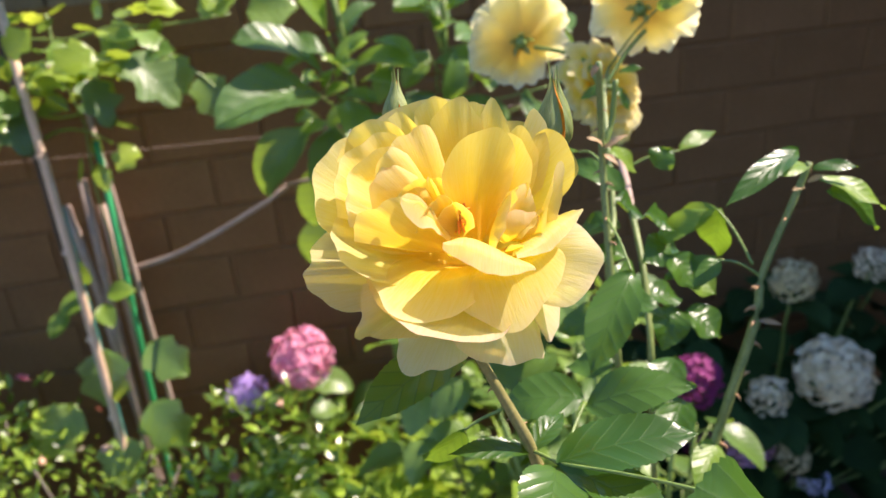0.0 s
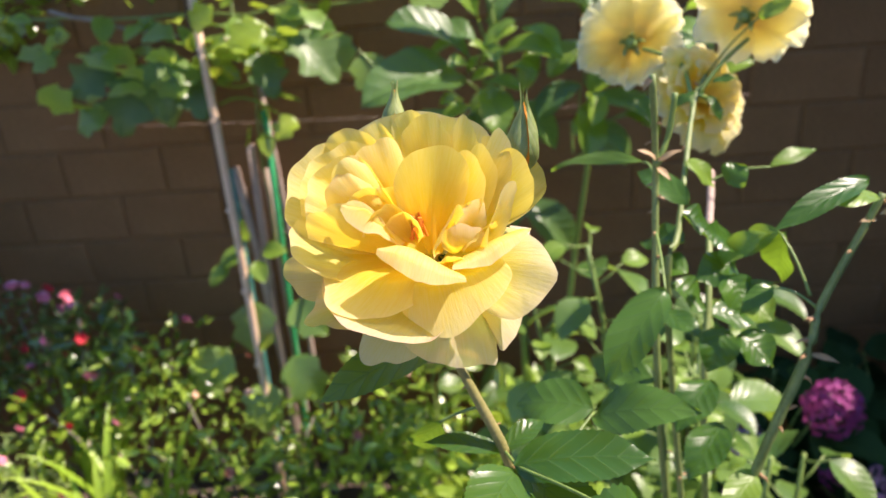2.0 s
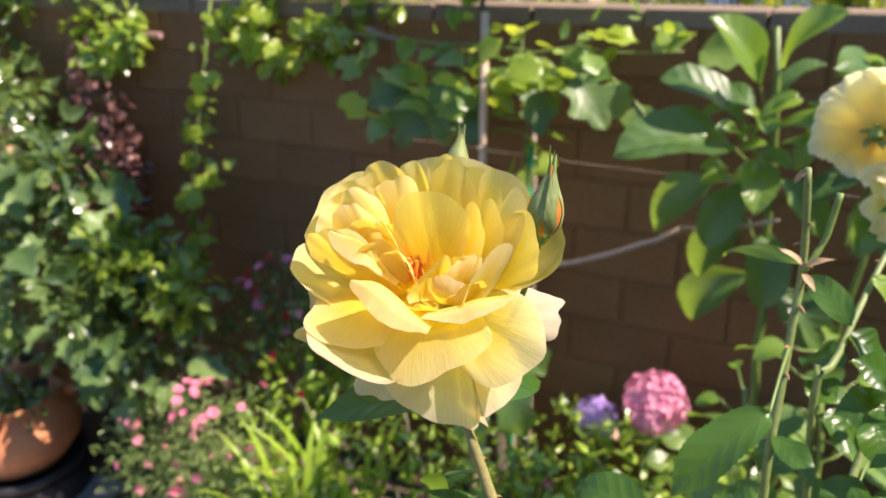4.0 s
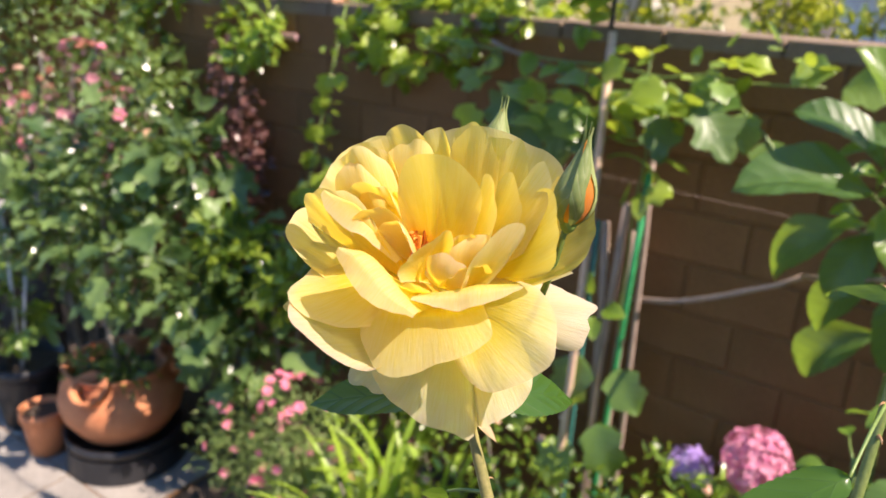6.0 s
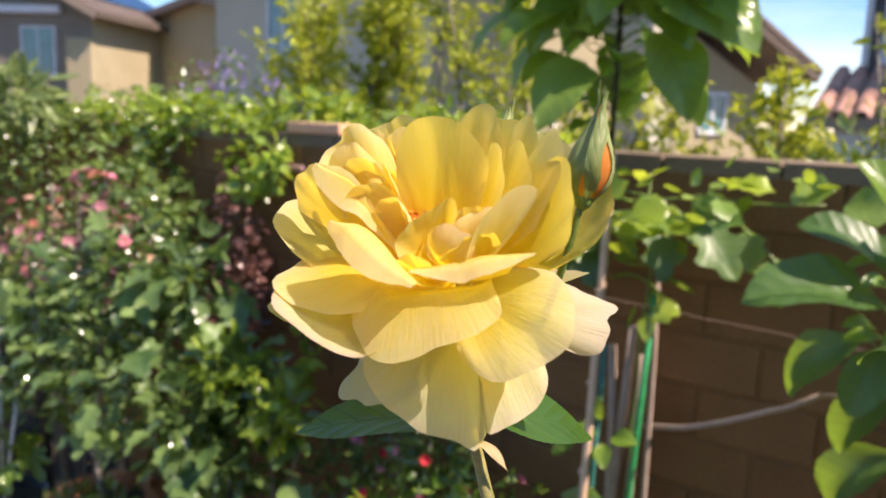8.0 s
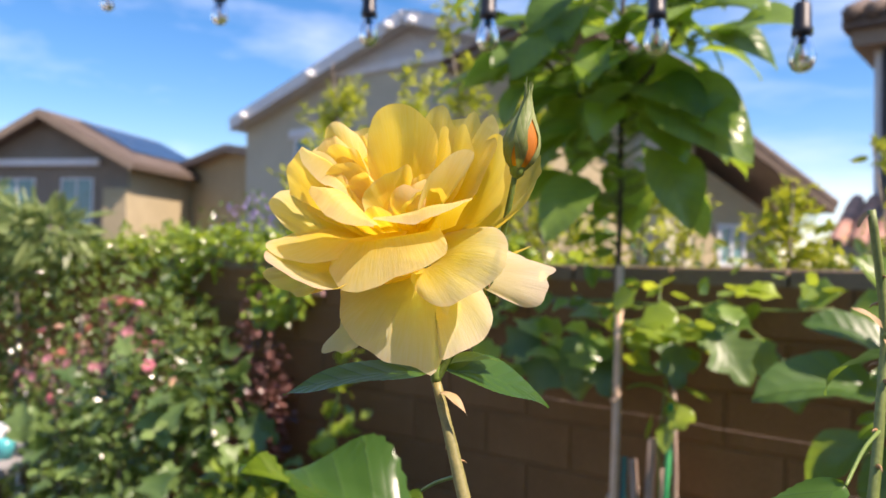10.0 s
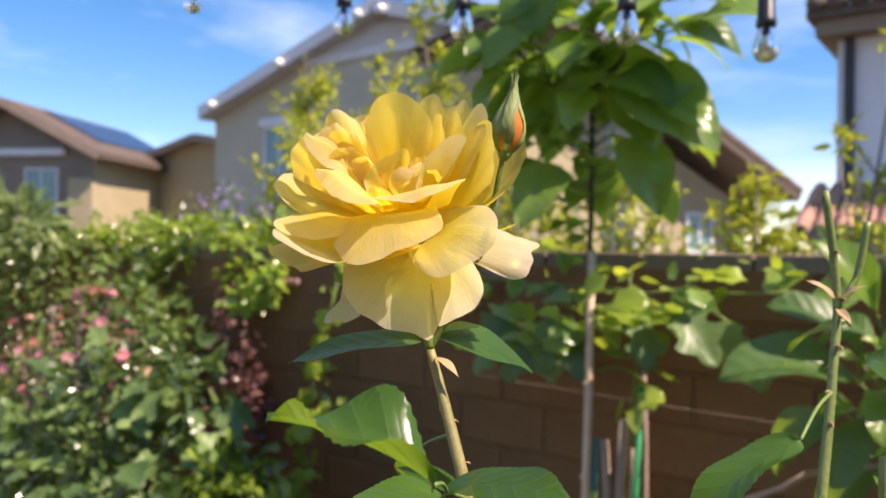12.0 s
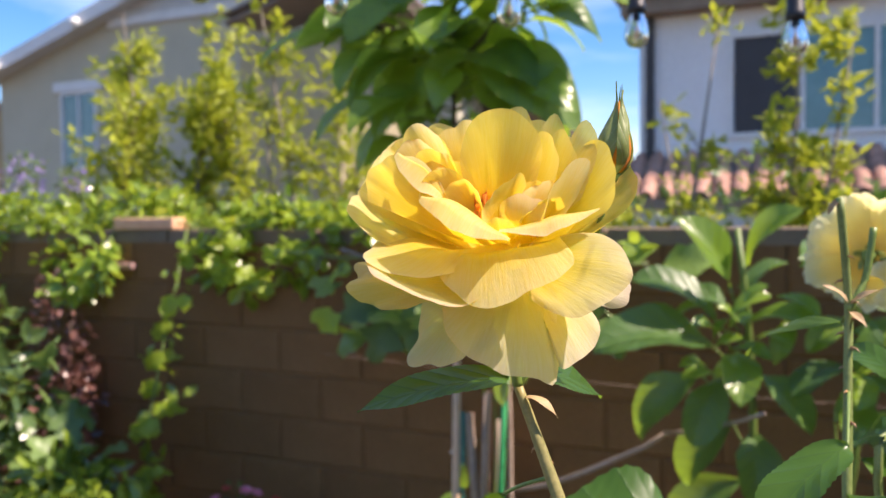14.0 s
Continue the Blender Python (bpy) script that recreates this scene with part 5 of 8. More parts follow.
for k in range(16):
    at = Vector((0.13 + rf.gauss(0, 0.05), 1.82 + rf.gauss(0, 0.03), 1.56 + rf.gauss(0, 0.07)))
    set_leaf(PEARS_LIT[k % 2], fig, at, (rf.uniform(-1, 1), rf.uniform(-0.9, 0.2), rf.uniform(-0.4, 0.8)), (0.2, -0.5, 1), rf.uniform(0.28, 0.5))
dry = thing("dry_branch", (-0.556, 2.27, 0.985), "thin bare grey branch leaning across", "branch")
placed(rod("branch", bend((-0.556, 2.27, 0.985), (-0.02, 1.915, 1.31), (0, 0, -0.03), 9, 0.004), 0.0085, 0.006, M_STICK), dry)
placed(rod("twig", bend((-0.02, 1.915, 1.31), (0.20, 1.74, 1.42), (0, 0, -0.01), 5, 0.004), 0.006, 0.004, M_STICK), dry)

# ---- vines along the wall ----
def vine_run(name, label, blobs, count, size, material, seed, line, wide=0.62, category="vine", extra=()):
    t = thing(name, line[0], label, category)
    for j, l in enumerate((line, *extra)):
        placed(rod("runner", l, 0.005, 0.003, M_GREENSTEM, sides=6), t)
    p, d = in_blobs(blobs, count, seed, 0.25)
    rr = np.random.default_rng(seed)
    placed(leaf_cloud("foliage", p, d, size * rr.uniform(0.6, 1.35, count), material, None, wide, 0.1, 0.55, 0.25, seed), t)
    return t


rv = random.Random(19)
top_blobs = []
for i in range(34):
    tx = -4.6 + 3.5 * i / 33
    bare = abs(tx + 2.0) < 0.26
    top_blobs.append(((tx + rv.uniform(-0.06, 0.06), (2.52 if bare else 2.36 if tx < -1.75 else 2.43) + rv.uniform(-0.06, 0.06), (1.855 if tx < -1.8 else 1.83) + rv.uniform(-0.07, 0.06)), (rv.uniform(0.06, 0.17), rv.uniform(0.08, 0.13), rv.uniform(0.04, 0.12))))
    if rv.random() < 0.5 and not bare:
        top_blobs.append(((tx, 2.29, (1.68 if tx > -1.75 else 1.74) + rv.uniform(-0.07, 0.04)), (rv.uniform(0.05, 0.10), 0.035, rv.uniform(0.04, 0.09))))
vine_run("wall_top_vine", "dense small-leaved green vine trailing over the wall", top_blobs, 2700, 0.050, M_VINE, 61, bend((-4.6, 2.36, 1.82), (-1.1, 2.36, 1.80), (0, 0, 0.02), 20, 0.02))
STRAND = ((-1.80, 2.33, 1.79), (-1.74, 2.20, 1.60), (-1.81, 2.21, 1.42), (-1.81, 2.19, 1.33), (-1.77, 2.10, 1.20), (-1.75, 2.06, 1.10), (-1.735, 2.035, 0.97))
strand = vine_run("hanging_vine", "pale green vine strand hanging down the wall", [((x + 0.02 * math.sin(i * 2), y, z), (0.055, 0.04, 0.06)) for i, (x, y, z) in enumerate(STRAND[1:])] + [((-1.70, 2.14, 1.20), (0.05, 0.04, 0.04)), ((-1.62, 2.28, 1.66), (0.12, 0.03, 0.05)), ((-1.46, 2.26, 1.60), (0.07, 0.03, 0.05))],
         56, 0.055, M_VINE, 62, STRAND, 0.75)
rr = random.Random(8)
# leaves in the sunlit colour, strung along the strand and wall top
for x, y, z, n, wide in ((-1.61, 2.08, 1.57, 4, 0.03), (-1.75, 2.18, 1.52, 3, 0.04), (-1.79, 2.20, 1.44, 2, 0.03), (-1.81, 2.20, 1.33, 4, 0.025), (-1.84, 2.2, 1.24, 2, 0.03), (-1.70, 2.12, 1.20, 4, 0.03), (-1.75, 2.06, 1.13, 5, 0.025), (-1.73, 2.03, 0.985, 6, 0.028), (-1.46, 2.27, 1.60, 6, 0.04), (-1.56, 2.28, 1.64, 7, 0.07), (-1.70, 2.28, 1.68, 7, 0.09), (-1.62, 2.29, 1.75, 9, 0.16), (-1.35, 2.28, 1.72, 6, 0.1)):
    for k in range(n):
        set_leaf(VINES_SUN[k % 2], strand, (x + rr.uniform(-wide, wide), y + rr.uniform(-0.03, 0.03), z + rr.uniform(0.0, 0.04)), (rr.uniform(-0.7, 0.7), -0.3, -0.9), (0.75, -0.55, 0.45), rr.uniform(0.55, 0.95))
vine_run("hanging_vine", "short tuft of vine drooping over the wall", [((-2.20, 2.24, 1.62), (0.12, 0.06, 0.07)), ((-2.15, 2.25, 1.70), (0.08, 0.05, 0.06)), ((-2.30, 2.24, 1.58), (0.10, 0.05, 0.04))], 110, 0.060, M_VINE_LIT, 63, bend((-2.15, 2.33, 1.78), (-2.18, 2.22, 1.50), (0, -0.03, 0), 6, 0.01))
right_blobs = [((-1.15 + 0.125 * i, 2.13 + 0.05 * math.sin(i * 2.2), 1.73 + 0.035 * math.sin(i * 1.9)), (0.10, 0.12, 0.055)) for i in range(9)]
runner = vine_run("trellis_vine", "leafy bean-like vine climbing the stakes by the wall", right_blobs + [((-0.62, 2.10, 1.58), (0.12, 0.14, 0.10)), ((-0.46, 2.12, 1.62), (0.10, 0.12, 0.08)), ((-0.50, 2.12, 1.45), (0.06, 0.08, 0.1))], 58, 0.062, M_VINE, 64,
                  bend((-0.56, 2.14, 0.0), (-0.53, 2.14, 1.75), (0.02, 0, 0), 12, 0.012), extra=(bend((-1.3, 2.22, 1.72), (-0.1, 2.18, 1.70), (0, 0, -0.02), 12, 0.012), bend((-0.30, 2.16, 1.64), (-0.13, 2.13, 1.48), (0, 0, 0.01), 5, 0.005)))
rr = random.Random(77)
for k in range(64):
    at = (-0.68 + rr.gauss(0, 0.24), rr.uniform(1.93, 2.24), 1.61 + rr.gauss(0, 0.08))
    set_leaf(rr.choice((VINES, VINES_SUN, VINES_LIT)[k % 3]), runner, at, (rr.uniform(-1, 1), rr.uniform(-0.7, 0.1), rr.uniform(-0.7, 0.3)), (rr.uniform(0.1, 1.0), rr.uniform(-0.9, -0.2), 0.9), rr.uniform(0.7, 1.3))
for at, way, s in (((-0.84, 2.12, 1.56), (-0.1, -0.3, -1), 1.5), ((-0.76, 2.10, 1.53), (0.2, -0.3, -1), 1.4), ((-0.92, 2.14, 1.58), (-0.5, -0.3, -0.8), 1.3), ((-0.20, 2.15, 1.56), (0.3, -0.3, -0.9), 1.4), ((-0.27, 2.15, 1.62), (0.2, -0.3, -0.8), 1.2), ((-0.06, 2.17, 1.70), (0.9, -0.2, 0.05), 1.5), ((-0.18, 2.17, 1.72), (0.7, -0.2, 0.15), 1.2),
                   ((-0.60, 2.05, 0.86), (-0.1, -0.3, -1), 1.9), ((-0.72, 2.05, 0.70), (-0.6, -0.3, -0.8), 2.0), ((-0.52, 2.05, 0.66), (0.5, -0.3, -0.9), 1.9), ((-0.62, 2.03, 0.58), (0, -0.5, -0.9), 1.8), ((-0.48, 2.04, 0.86), (0.6, -0.3, -0.6), 1.6)):
    set_leaf(VINES[0], runner, at, way, (0, -0.8, 0.6), s)
for at, way, s in (((-0.60, 2.06, 1.02), (-0.8, -0.2, -0.25), 1.5), ((-0.60, 2.06, 1.06), (0.1, -0.2, 1), 1.2), ((-0.55, 2.06, 1.02), (0.8, -0.2, 0.1), 1.3), ((-0.57, 2.04, 1.0), (0.3, -0.5, -0.5), 1.2), ((-0.66, 2.05, 0.98), (-0.7, -0.3, -0.5), 1.3)):
    set_leaf(VINES_LIT[0], runner, at, way, (0, -0.6, 0.8), s)
for a, b, s in (((-0.60, 2.09, 1.52), (-0.42, 2.07, 1.56), (0, 0, -0.03)), ((-0.60, 2.09, 1.46), (-0.44, 2.07, 1.43), (0, 0, 0.03)), ((-0.78, 2.12, 1.66), (-0.60, 2.11, 1.60), (0, 0, 0.0)), ((-0.36, 2.12, 1.62), (-0.28, 2.1, 1.60), (0, 0, -0.03))):
    placed(rod("tendril", bend(a, b, s, 7), 0.0045, 0.003, M_YOUNG, sides=6), runner)
placed(rod("twig", bend((-1.02, 2.12, 1.735), (-0.51, 2.08, 1.628), (0, 0, -0.012), 9, 0.004), 0.0065, 0.005, M_BARK, sides=6), runner)
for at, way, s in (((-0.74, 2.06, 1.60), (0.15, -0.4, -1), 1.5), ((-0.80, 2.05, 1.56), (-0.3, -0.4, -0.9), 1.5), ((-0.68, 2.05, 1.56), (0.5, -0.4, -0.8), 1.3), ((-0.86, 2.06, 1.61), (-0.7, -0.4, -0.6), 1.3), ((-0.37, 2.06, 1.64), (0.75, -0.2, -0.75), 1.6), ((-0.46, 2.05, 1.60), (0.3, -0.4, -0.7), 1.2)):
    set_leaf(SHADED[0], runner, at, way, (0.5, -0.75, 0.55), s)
wire = thing("trellis_wire", (-1.2, 2.25, 1.36), "thin slack wire along the wall", "wire")
placed(rod("wire", bend((-1.2, 2.30, 1.37), (0.9, 2.30, 1.33), (0, 0, -0.015), 10), 0.0008, 0.0008, M_STICK, sides=5), wire)
bm = bmesh.new()
box(bm, (-0.14, -0.05, -0.022), (0.14, 0.05, 0.022), 0.006)
loose = part("loose_brick", bm, surface("pale_orange_brick", (0.62, 0.31, 0.17), (0.80, 0.47, 0.29), 0.85, 20, 150, 0.4, 0.002))
tagged_at(loose, (-2.008, 2.372, WALL_TOP + 0.027), "thin orange brick lying on the wall", "brick")
loose.rotation_euler = (0, 0, 0.05)
bm = bmesh.new()
box(bm, (-0.055, -0.012, -0.012), (0.055, 0.012, 0.012), 0.006)
clip = part("clay_label", bm, surface("pink_clay", (0.5, 0.26, 0.24), (0.62, 0.36, 0.33), 0.8, 30, 150))
tagged_at(clip, (-2.10, 2.316, 1.655), "small pink clay bar fixed on the wall", "ornament")

# ---- the rose in front: stem, buds, leaves ----
bush = thing("rose_bush", (0.33, 0.52, 0.0), "garden rose in bloom with yellow flower and glossy leaves", "rose bush")
FORK, NODE = (0.1075, 0.349, 1.753), (0.136, 0.343, 1.682)
stem = cane("stem", [(0.33, 0.52, -0.02), (0.31, 0.48, 0.5), (0.26, 0.42, 1.1), (0.185, 0.362, 1.52), (0.152, 0.346, 1.62), NODE, (0.122, 0.346, 1.718), FORK], 0.0062, 0.0022, M_STEM, bush, 26, 3, "", 0.0035)
cane("flower_stalk", [FORK, (0.107, 0.347, 1.768), (0.1085, 0.343, 1.786)], 0.0026, 0.0024, M_GREENSTEM, bush, 6, 5, "", 0.002)
cane("bud_stalk", [FORK, (0.118, 0.352, 1.772), (0.135, 0.352, 1.800), (0.1455, 0.348, 1.826), (0.151, 0.347, 1.847)], 0.0018, 0.0013, M_GREENSTEM, bush, 4, 6, "", 0.0018)
cane("bud_stalk", [FORK, (0.104, 0.362, 1.785), (0.094, 0.384, 1.822), (0.0855, 0.394, 1.857)], 0.0018, 0.0013, M_GREENSTEM, bush, 4, 7, "", 0.0018)
bud("rosebud", (0.1520, 0.3475, 1.8500), (0.1548, 0.3520, 1.8860), 0.0067, bush, (1.0, -0.25, 0.1), 2, "green sepals opening on orange petals")
bud("rosebud", (0.0855, 0.394, 1.857), (0.0885, 0.3985, 1.884), 0.0052, bush, (0.2, -1.0, 0.1), 4, "small closed bud, green and orange", 0.4)

leaf("leaf", (0.104, 0.346, 1.757), (0.042, 0.311, 1.7455), 0.030, (-0.2, -0.45, 1), M_ROSELEAF, bush, 0.2, 0.04, 0.03, 0.02, 11)
leaf("leaf", (0.112, 0.350, 1.758), (0.137, 0.408, 1.739), 0.026, (0.45, -0.55, 1), M_ROSELEAF, bush, 0.25, 0.08, 0.03, 0.02, 12)
leaf("leaf", (0.110, 0.350, 1.760), (0.128, 0.372, 1.764), 0.010, (0.2, -0.2, 1), M_YOUNG, bush, 0.3, 0.1, 0.03, 0.03, 13)
leaf("stipule", (0.1115, 0.347, 1.748), (0.128, 0.346, 1.742), 0.0045, (0, -0.4, 1), M_DRY, bush, 0.35, 0.2, 0.1, 0.0, 14, "dry brown curled stipule")
leaf("leaf", (0.141, 0.316, 1.694), (0.212, 0.303, 1.709), 0.036, (-0.15, -0.2, 1), M_ROSELEAF, bush, 0.16, 0.06, 0.05, 0.03, 15)
leaf("leaf", (0.198, 0.428, 1.645), (0.144, 0.449, 1.637), 0.038, (0, -0.5, 1), M_ROSELEAF, bush, 0.22, 0.10, 0.05, 0.03, 16)
leaf("leaf", (0.197, 0.423, 1.641), (0.258, 0.391, 1.670), 0.036, (-0.3, -0.4, 1), M_ROSELEAF, bush, 0.2, 0.09, 0.05, 0.03, 17)
leaf("leaf", NODE, (0.161, 0.362, 1.690), 0.015, (-0.3, -0.5, 1), M_ROSELEAF, bush, 0.3, 0.08, 0.05, 0.06, 18)
leaf("leaf", NODE, (0.089, 0.343, 1.692), 0.014, (0, -0.3, 1), M_ROSELEAF, bush, 0.3, 0.06, 0.05, 0.06, 19)
leaf("leaf", (0.205, 0.222, 1.731), (0.146, 0.206, 1.7485), 0.030, (-0.25, -0.15, 1), M_ROSELEAF, bush, 0.75, 0.06, 0.20, 0.06, 20)
leaf("leaf", (0.142, 0.318, 1.690), (0.118, 0.268, 1.690), 0.034, (0.1, -0.1, 1), M_ROSELEAF, bush, 0.2, 0.08, 0.05, 0.03, 21)
leaf("leaf", (0.146, 0.316, 1.688), (0.186, 0.270, 1.681), 0.036, (0, -0.1, 1), M_ROSELEAF, bush, 0.2, 0.08, 0.05, 0.03, 22)
cane("leaf_stalk", [NODE, (0.139, 0.330, 1.688), (0.142, 0.317, 1.693)], 0.0011, 0.0009, M_GREENSTEM, bush)
cane("leaf_stalk", [(0.142, 0.317, 1.693), (0.17, 0.275, 1.712), (0.205, 0.222, 1.731)], 0.0009, 0.0008, M_GREENSTEM, bush)
cane("leaf_stalk", [(0.150, 0.346, 1.625), (0.178, 0.40, 1.635), (0.198, 0.426, 1.643)], 0.0012, 0.0009, M_GREENSTEM, bush)
leaf("leaf", (0.100, 0.349, 1.700), (0.078, 0.372, 1.664), 0.020, (0.4, -0.8, 0.6), M_ROSELEAF, bush, 0.3, 0.05, 0.05, 0.05, 23)
cane("leaf_stalk", [(0.124, 0.346, 1.712), (0.110, 0.348, 1.706), (0.100, 0.349, 1.700)], 0.0010, 0.0008, M_GREENSTEM, bush)

# ---- the open yellow rose itself ----
RC = Vector((0.110, 0.340, 1.800))
hv, hf = lathe([(0.0026, -0.018), (0.0065, -0.012), (0.0075, -0.004), (0.005, 0.004)], 14)
bloom = placed(mesh_ob("bloom", [RC + Vector((0, 0.002, 0.004)) + Vector(p) for p in hv], hf, M_GREENSTEM, None, "large open yellow rose with cream and pink-edged petals", smooth=True), bush)


def along(points, count):
    """Evenly spaced places on a smooth curve through points."""
    P = [Vector(p) for p in points]
    if len(P) == 1:
        return [P[0].copy() for _ in range(count)]
    E = [P[0] * 2 - P[1]] + P + [P[-1] * 2 - P[-2]]
    fine = []
    for i in range(1, len(E) - 2):
        a, b, c, d = E[i - 1], E[i], E[i + 1], E[i + 2]
        for j in range(12):
            t = j / 12
            fine.append(0.5 * (2 * b + (c - a) * t + (2 * a - 5 * b + 4 * c - d) * t * t + (3 * b - a - 3 * c + d) * t ** 3))
    fine.append(P[-1])
    run = [0.0]
    for i in range(len(fine) - 1):
        run.append(run[-1] + (fine[i + 1] - fine[i]).length)
    out, k = [], 0
    for i in range(count):
        want = run[-1] * i / (count - 1)
        while k < len(run) - 2 and run[k + 1] < want:
            k += 1
        span = max(run[k + 1] - run[k], 1e-9)
        out.append(fine[k].lerp(fine[k + 1], (want - run[k]) / span))
    return out


def rose_petal(foot, margin, material=M_PETAL, belly=0.0, crest=None, crest_at=0.7, ruffle=0.6, curl=0.0, notch=0.022, rows=20, cols=33, pleat=0.8):
    """A petal stretched from its foot to a free margin, in millimetres from the bloom's middle.

    belly bows it towards the garden path (negative: hollow on that side); crest is a fold line on the way; curl turns the rim over."""
    rose_petal.count += 1
    rr = random.Random(rose_petal.count * 53)
    Q = along(margin, cols)
    if isinstance(foot[0], (int, float)):
        B, mid = Vector(foot), Q[cols // 2]
        F = [B + (q - mid) * 0.10 for q in Q]
    else:
        F = along(foot, cols)
    K = along(crest, cols) if crest else None
    C = sum(Q, Vector()) / cols
    n = (C - F[cols // 2]).cross(Q[-1] - Q[0])
    n.normalize()
    if n.dot(Vector((70, -330, 80)) - C) < 0:
        n = -n
    ph = [rr.uniform(0, 6.28) for _ in range(6)]
    k0 = rr.uniform(2.2, 3.4)
    verts, uv, faces = [], [], []
    for i in range(rows + 1):
        v = 1 - (1 - i / rows) ** 1.25
        for j in range(cols):
            s = j / (cols - 1)
            f, q = F[j], Q[j]
            wide = math.sin(math.pi * min(1, max(0, s))) ** 0.6
            jag = notch * (0.5 * math.sin(9 * s + ph[0]) + 0.35 * math.sin(21 * s + ph[1]) + 0.2 * math.sin(43 * s + ph[2]) - 1.3 * abs(math.sin(4.3 * s + ph[3])) ** 30)
            q = q + (q - f) * (jag * wide)
            if K:
                c = crest_at
                k = K[j]
                a = k + (f - k) * 0.10 + (q - k) * 0.10
                if v < c - 0.1:
                    p = f.lerp(k, v / c) - n * (1.5 * math.sin(math.pi * v / c))
                elif v > c + 0.1:
                    p = k.lerp(q, (v - c) / (1 - c))
                else:
                    t = (v - c + 0.1) / 0.2
                    p = f.lerp(k, (c - 0.1) / c).lerp(a, t).lerp(a.lerp(k.lerp(q, 0.1 / (1 - c)), t), t)
            else:
                p = f.lerp(q, v) + n * (belly * 4 * v * (1 - v) * (0.35 + 0.65 * wide))
            rim = v ** 5
            wave = math.sin(7 * s + ph[4]) + 0.7 * math.sin(15 * s + ph[5] + v) + 0.45 * math.sin(31 * s + ph[0]) + 0.2 * math.sin(57 * s + ph[1])
            soft = math.sin(k0 * 3 * s + ph[2] + v) + 0.5 * math.sin(k0 * 6.1 * s + ph[3])
            p = p + n * (wide * (ruffle * wave * rim + pleat * soft * v * v) - curl * (max(0.0, v - 0.78) / 0.22) ** 2 * wide)
            verts.append(RC + p / 1000)
            uv.append((v, s))
    for i in range(rows):
        for j in range(cols - 1):
            a = i * cols + j
            faces.append((a, a + 1, a + cols + 1, a + cols))
    return placed(mesh_ob("petal", verts, faces, material, None, "", smooth=True, uv=uv), bloom)


rose_petal.count = 0
# hanging guard petals, pale
rose_petal((2, -8, 4), ((-22, -36, -4), (-19, -39, -16), (-10, -39, -26), (0, -37, -30), (8, -35.5, -33.5), (18, -32, -34.5), (25, -29, -37), (26, -23, -31), (27, -16, -22), (27, -10, -10)), M_GUARD, 5, ruffle=0.7, notch=0.015)
rose_petal((4, -4, 4), ((22, -12, -8), (26, -20, -22), (27, -26, -31), (35, -19, -28), (39.5, -10, -21), (39, -5, -15), (35, -1, -9), (28, 2, -2)), M_GUARD, 4, ruffle=0.8, notch=0.02)
rose_petal((-4, -5, 4), ((-44, -8, -8), (-43, -17, -21), (-45, -22, -29), (-38.5, -28, -35), (-29, -30, -33), (-17, -32, -30), (-8, -34, -22)), M_GUARD, 3, ruffle=0.8, notch=0.03)
rose_petal((-2, -2, 6), ((-55, -20, 12), (-60, -40, 8), (-62.5, -46, 2), (-61, -41, -4), (-56, -34, -7), (-46, -37, -7.5), (-36, -43, -6), (-26, -46, -3)), M_BLUSH, 2, ruffle=0.7)
rose_petal((-2, 2, 8), ((-55, 30, 26), (-70, 22, 19), (-79, 10, 13), (-80, -6, 9), (-74, -19, 5), (-62, -27, 3), (-46, -30, 4)), M_PALE, -3, ruffle=0.8, notch=0.03)
rose_petal((5, 6, 6), ((24, 26, 16), (34, 31, 12), (40, 33, 9), (46, 34, 6), (46.5, 28, -3), (45.3, 23, -10), (40, 19, -10), (32, 14, -7)), M_PINKISH, 3, ruffle=0.7, notch=0.04)
rose_petal((2, 6, 6), ((-22, 36, 22), (-10, 48, 18), (6, 52, 16), (20, 48, 16), (32, 38, 18)), M_PALE, -3)
rose_petal((-2, 6, 8), ((-54, 14, 36), (-54, 28, 34), (-46, 38, 30), (-30, 44, 28), (-16, 42, 26)), M_PALE, -3)
# broad front petals of the spread ring
rose_petal((0, -10, 5), ((-54, -30, 20), (-52, -46, 18), (-44, -60, 14), (-37, -64, 9.5), (-28, -64.5, 5), (-18, -64, 1), (-9, -62, -1), (-1, -59.5, 0), (6, -50, 4)), M_BLUSH, -4, curl=1.6, ruffle=0.5, notch=0.012)
rose_petal((5, -6, 8), ((12, 0, 24), (26, -1, 25), (36, -3, 25), (47, -10, 21), (56, -22, 11), (54, -27, 4), (46, -32, -2), (36, -35.5, -7), (27, -35, -6), (18, -31, -3), (12, -28, 2)), M_PALE, 5, curl=1.5, ruffle=0.8, notch=0.02)
rose_petal((-3, -11, 10), ((-46, -18, 25), (-53, -34, 22), (-51, -50, 17), (-46, -58, 13.5), (-37, -58.5, 9.5), (-26, -55, 7.5), (-13, -50, 9), (0, -42, 13), (10, -32, 19)), M_PETAL, crest=((-44, -16, 26), (-34, -32, 23), (-18, -38, 21), (0, -36, 23), (12, -28, 24)), crest_at=0.4, curl=-1.0, ruffle=0.5)
rose_petal((3, -10, 9), ((-24, -40, 12), (-14, -51, 6), (-3, -57, 1), (5, -56.5, -1), (13, -52, 0.5), (20, -46.5, 3.5), (28, -40, 7), (34.5, -33, 13), (33, -31, 19), (27, -28, 24)), M_PETAL, crest=((-20, -34, 19), (-4, -42, 21), (12, -41, 23), (24, -33, 24), (27, -26, 25)), crest_at=0.4, curl=1.4, ruffle=0.6, notch=0.015)
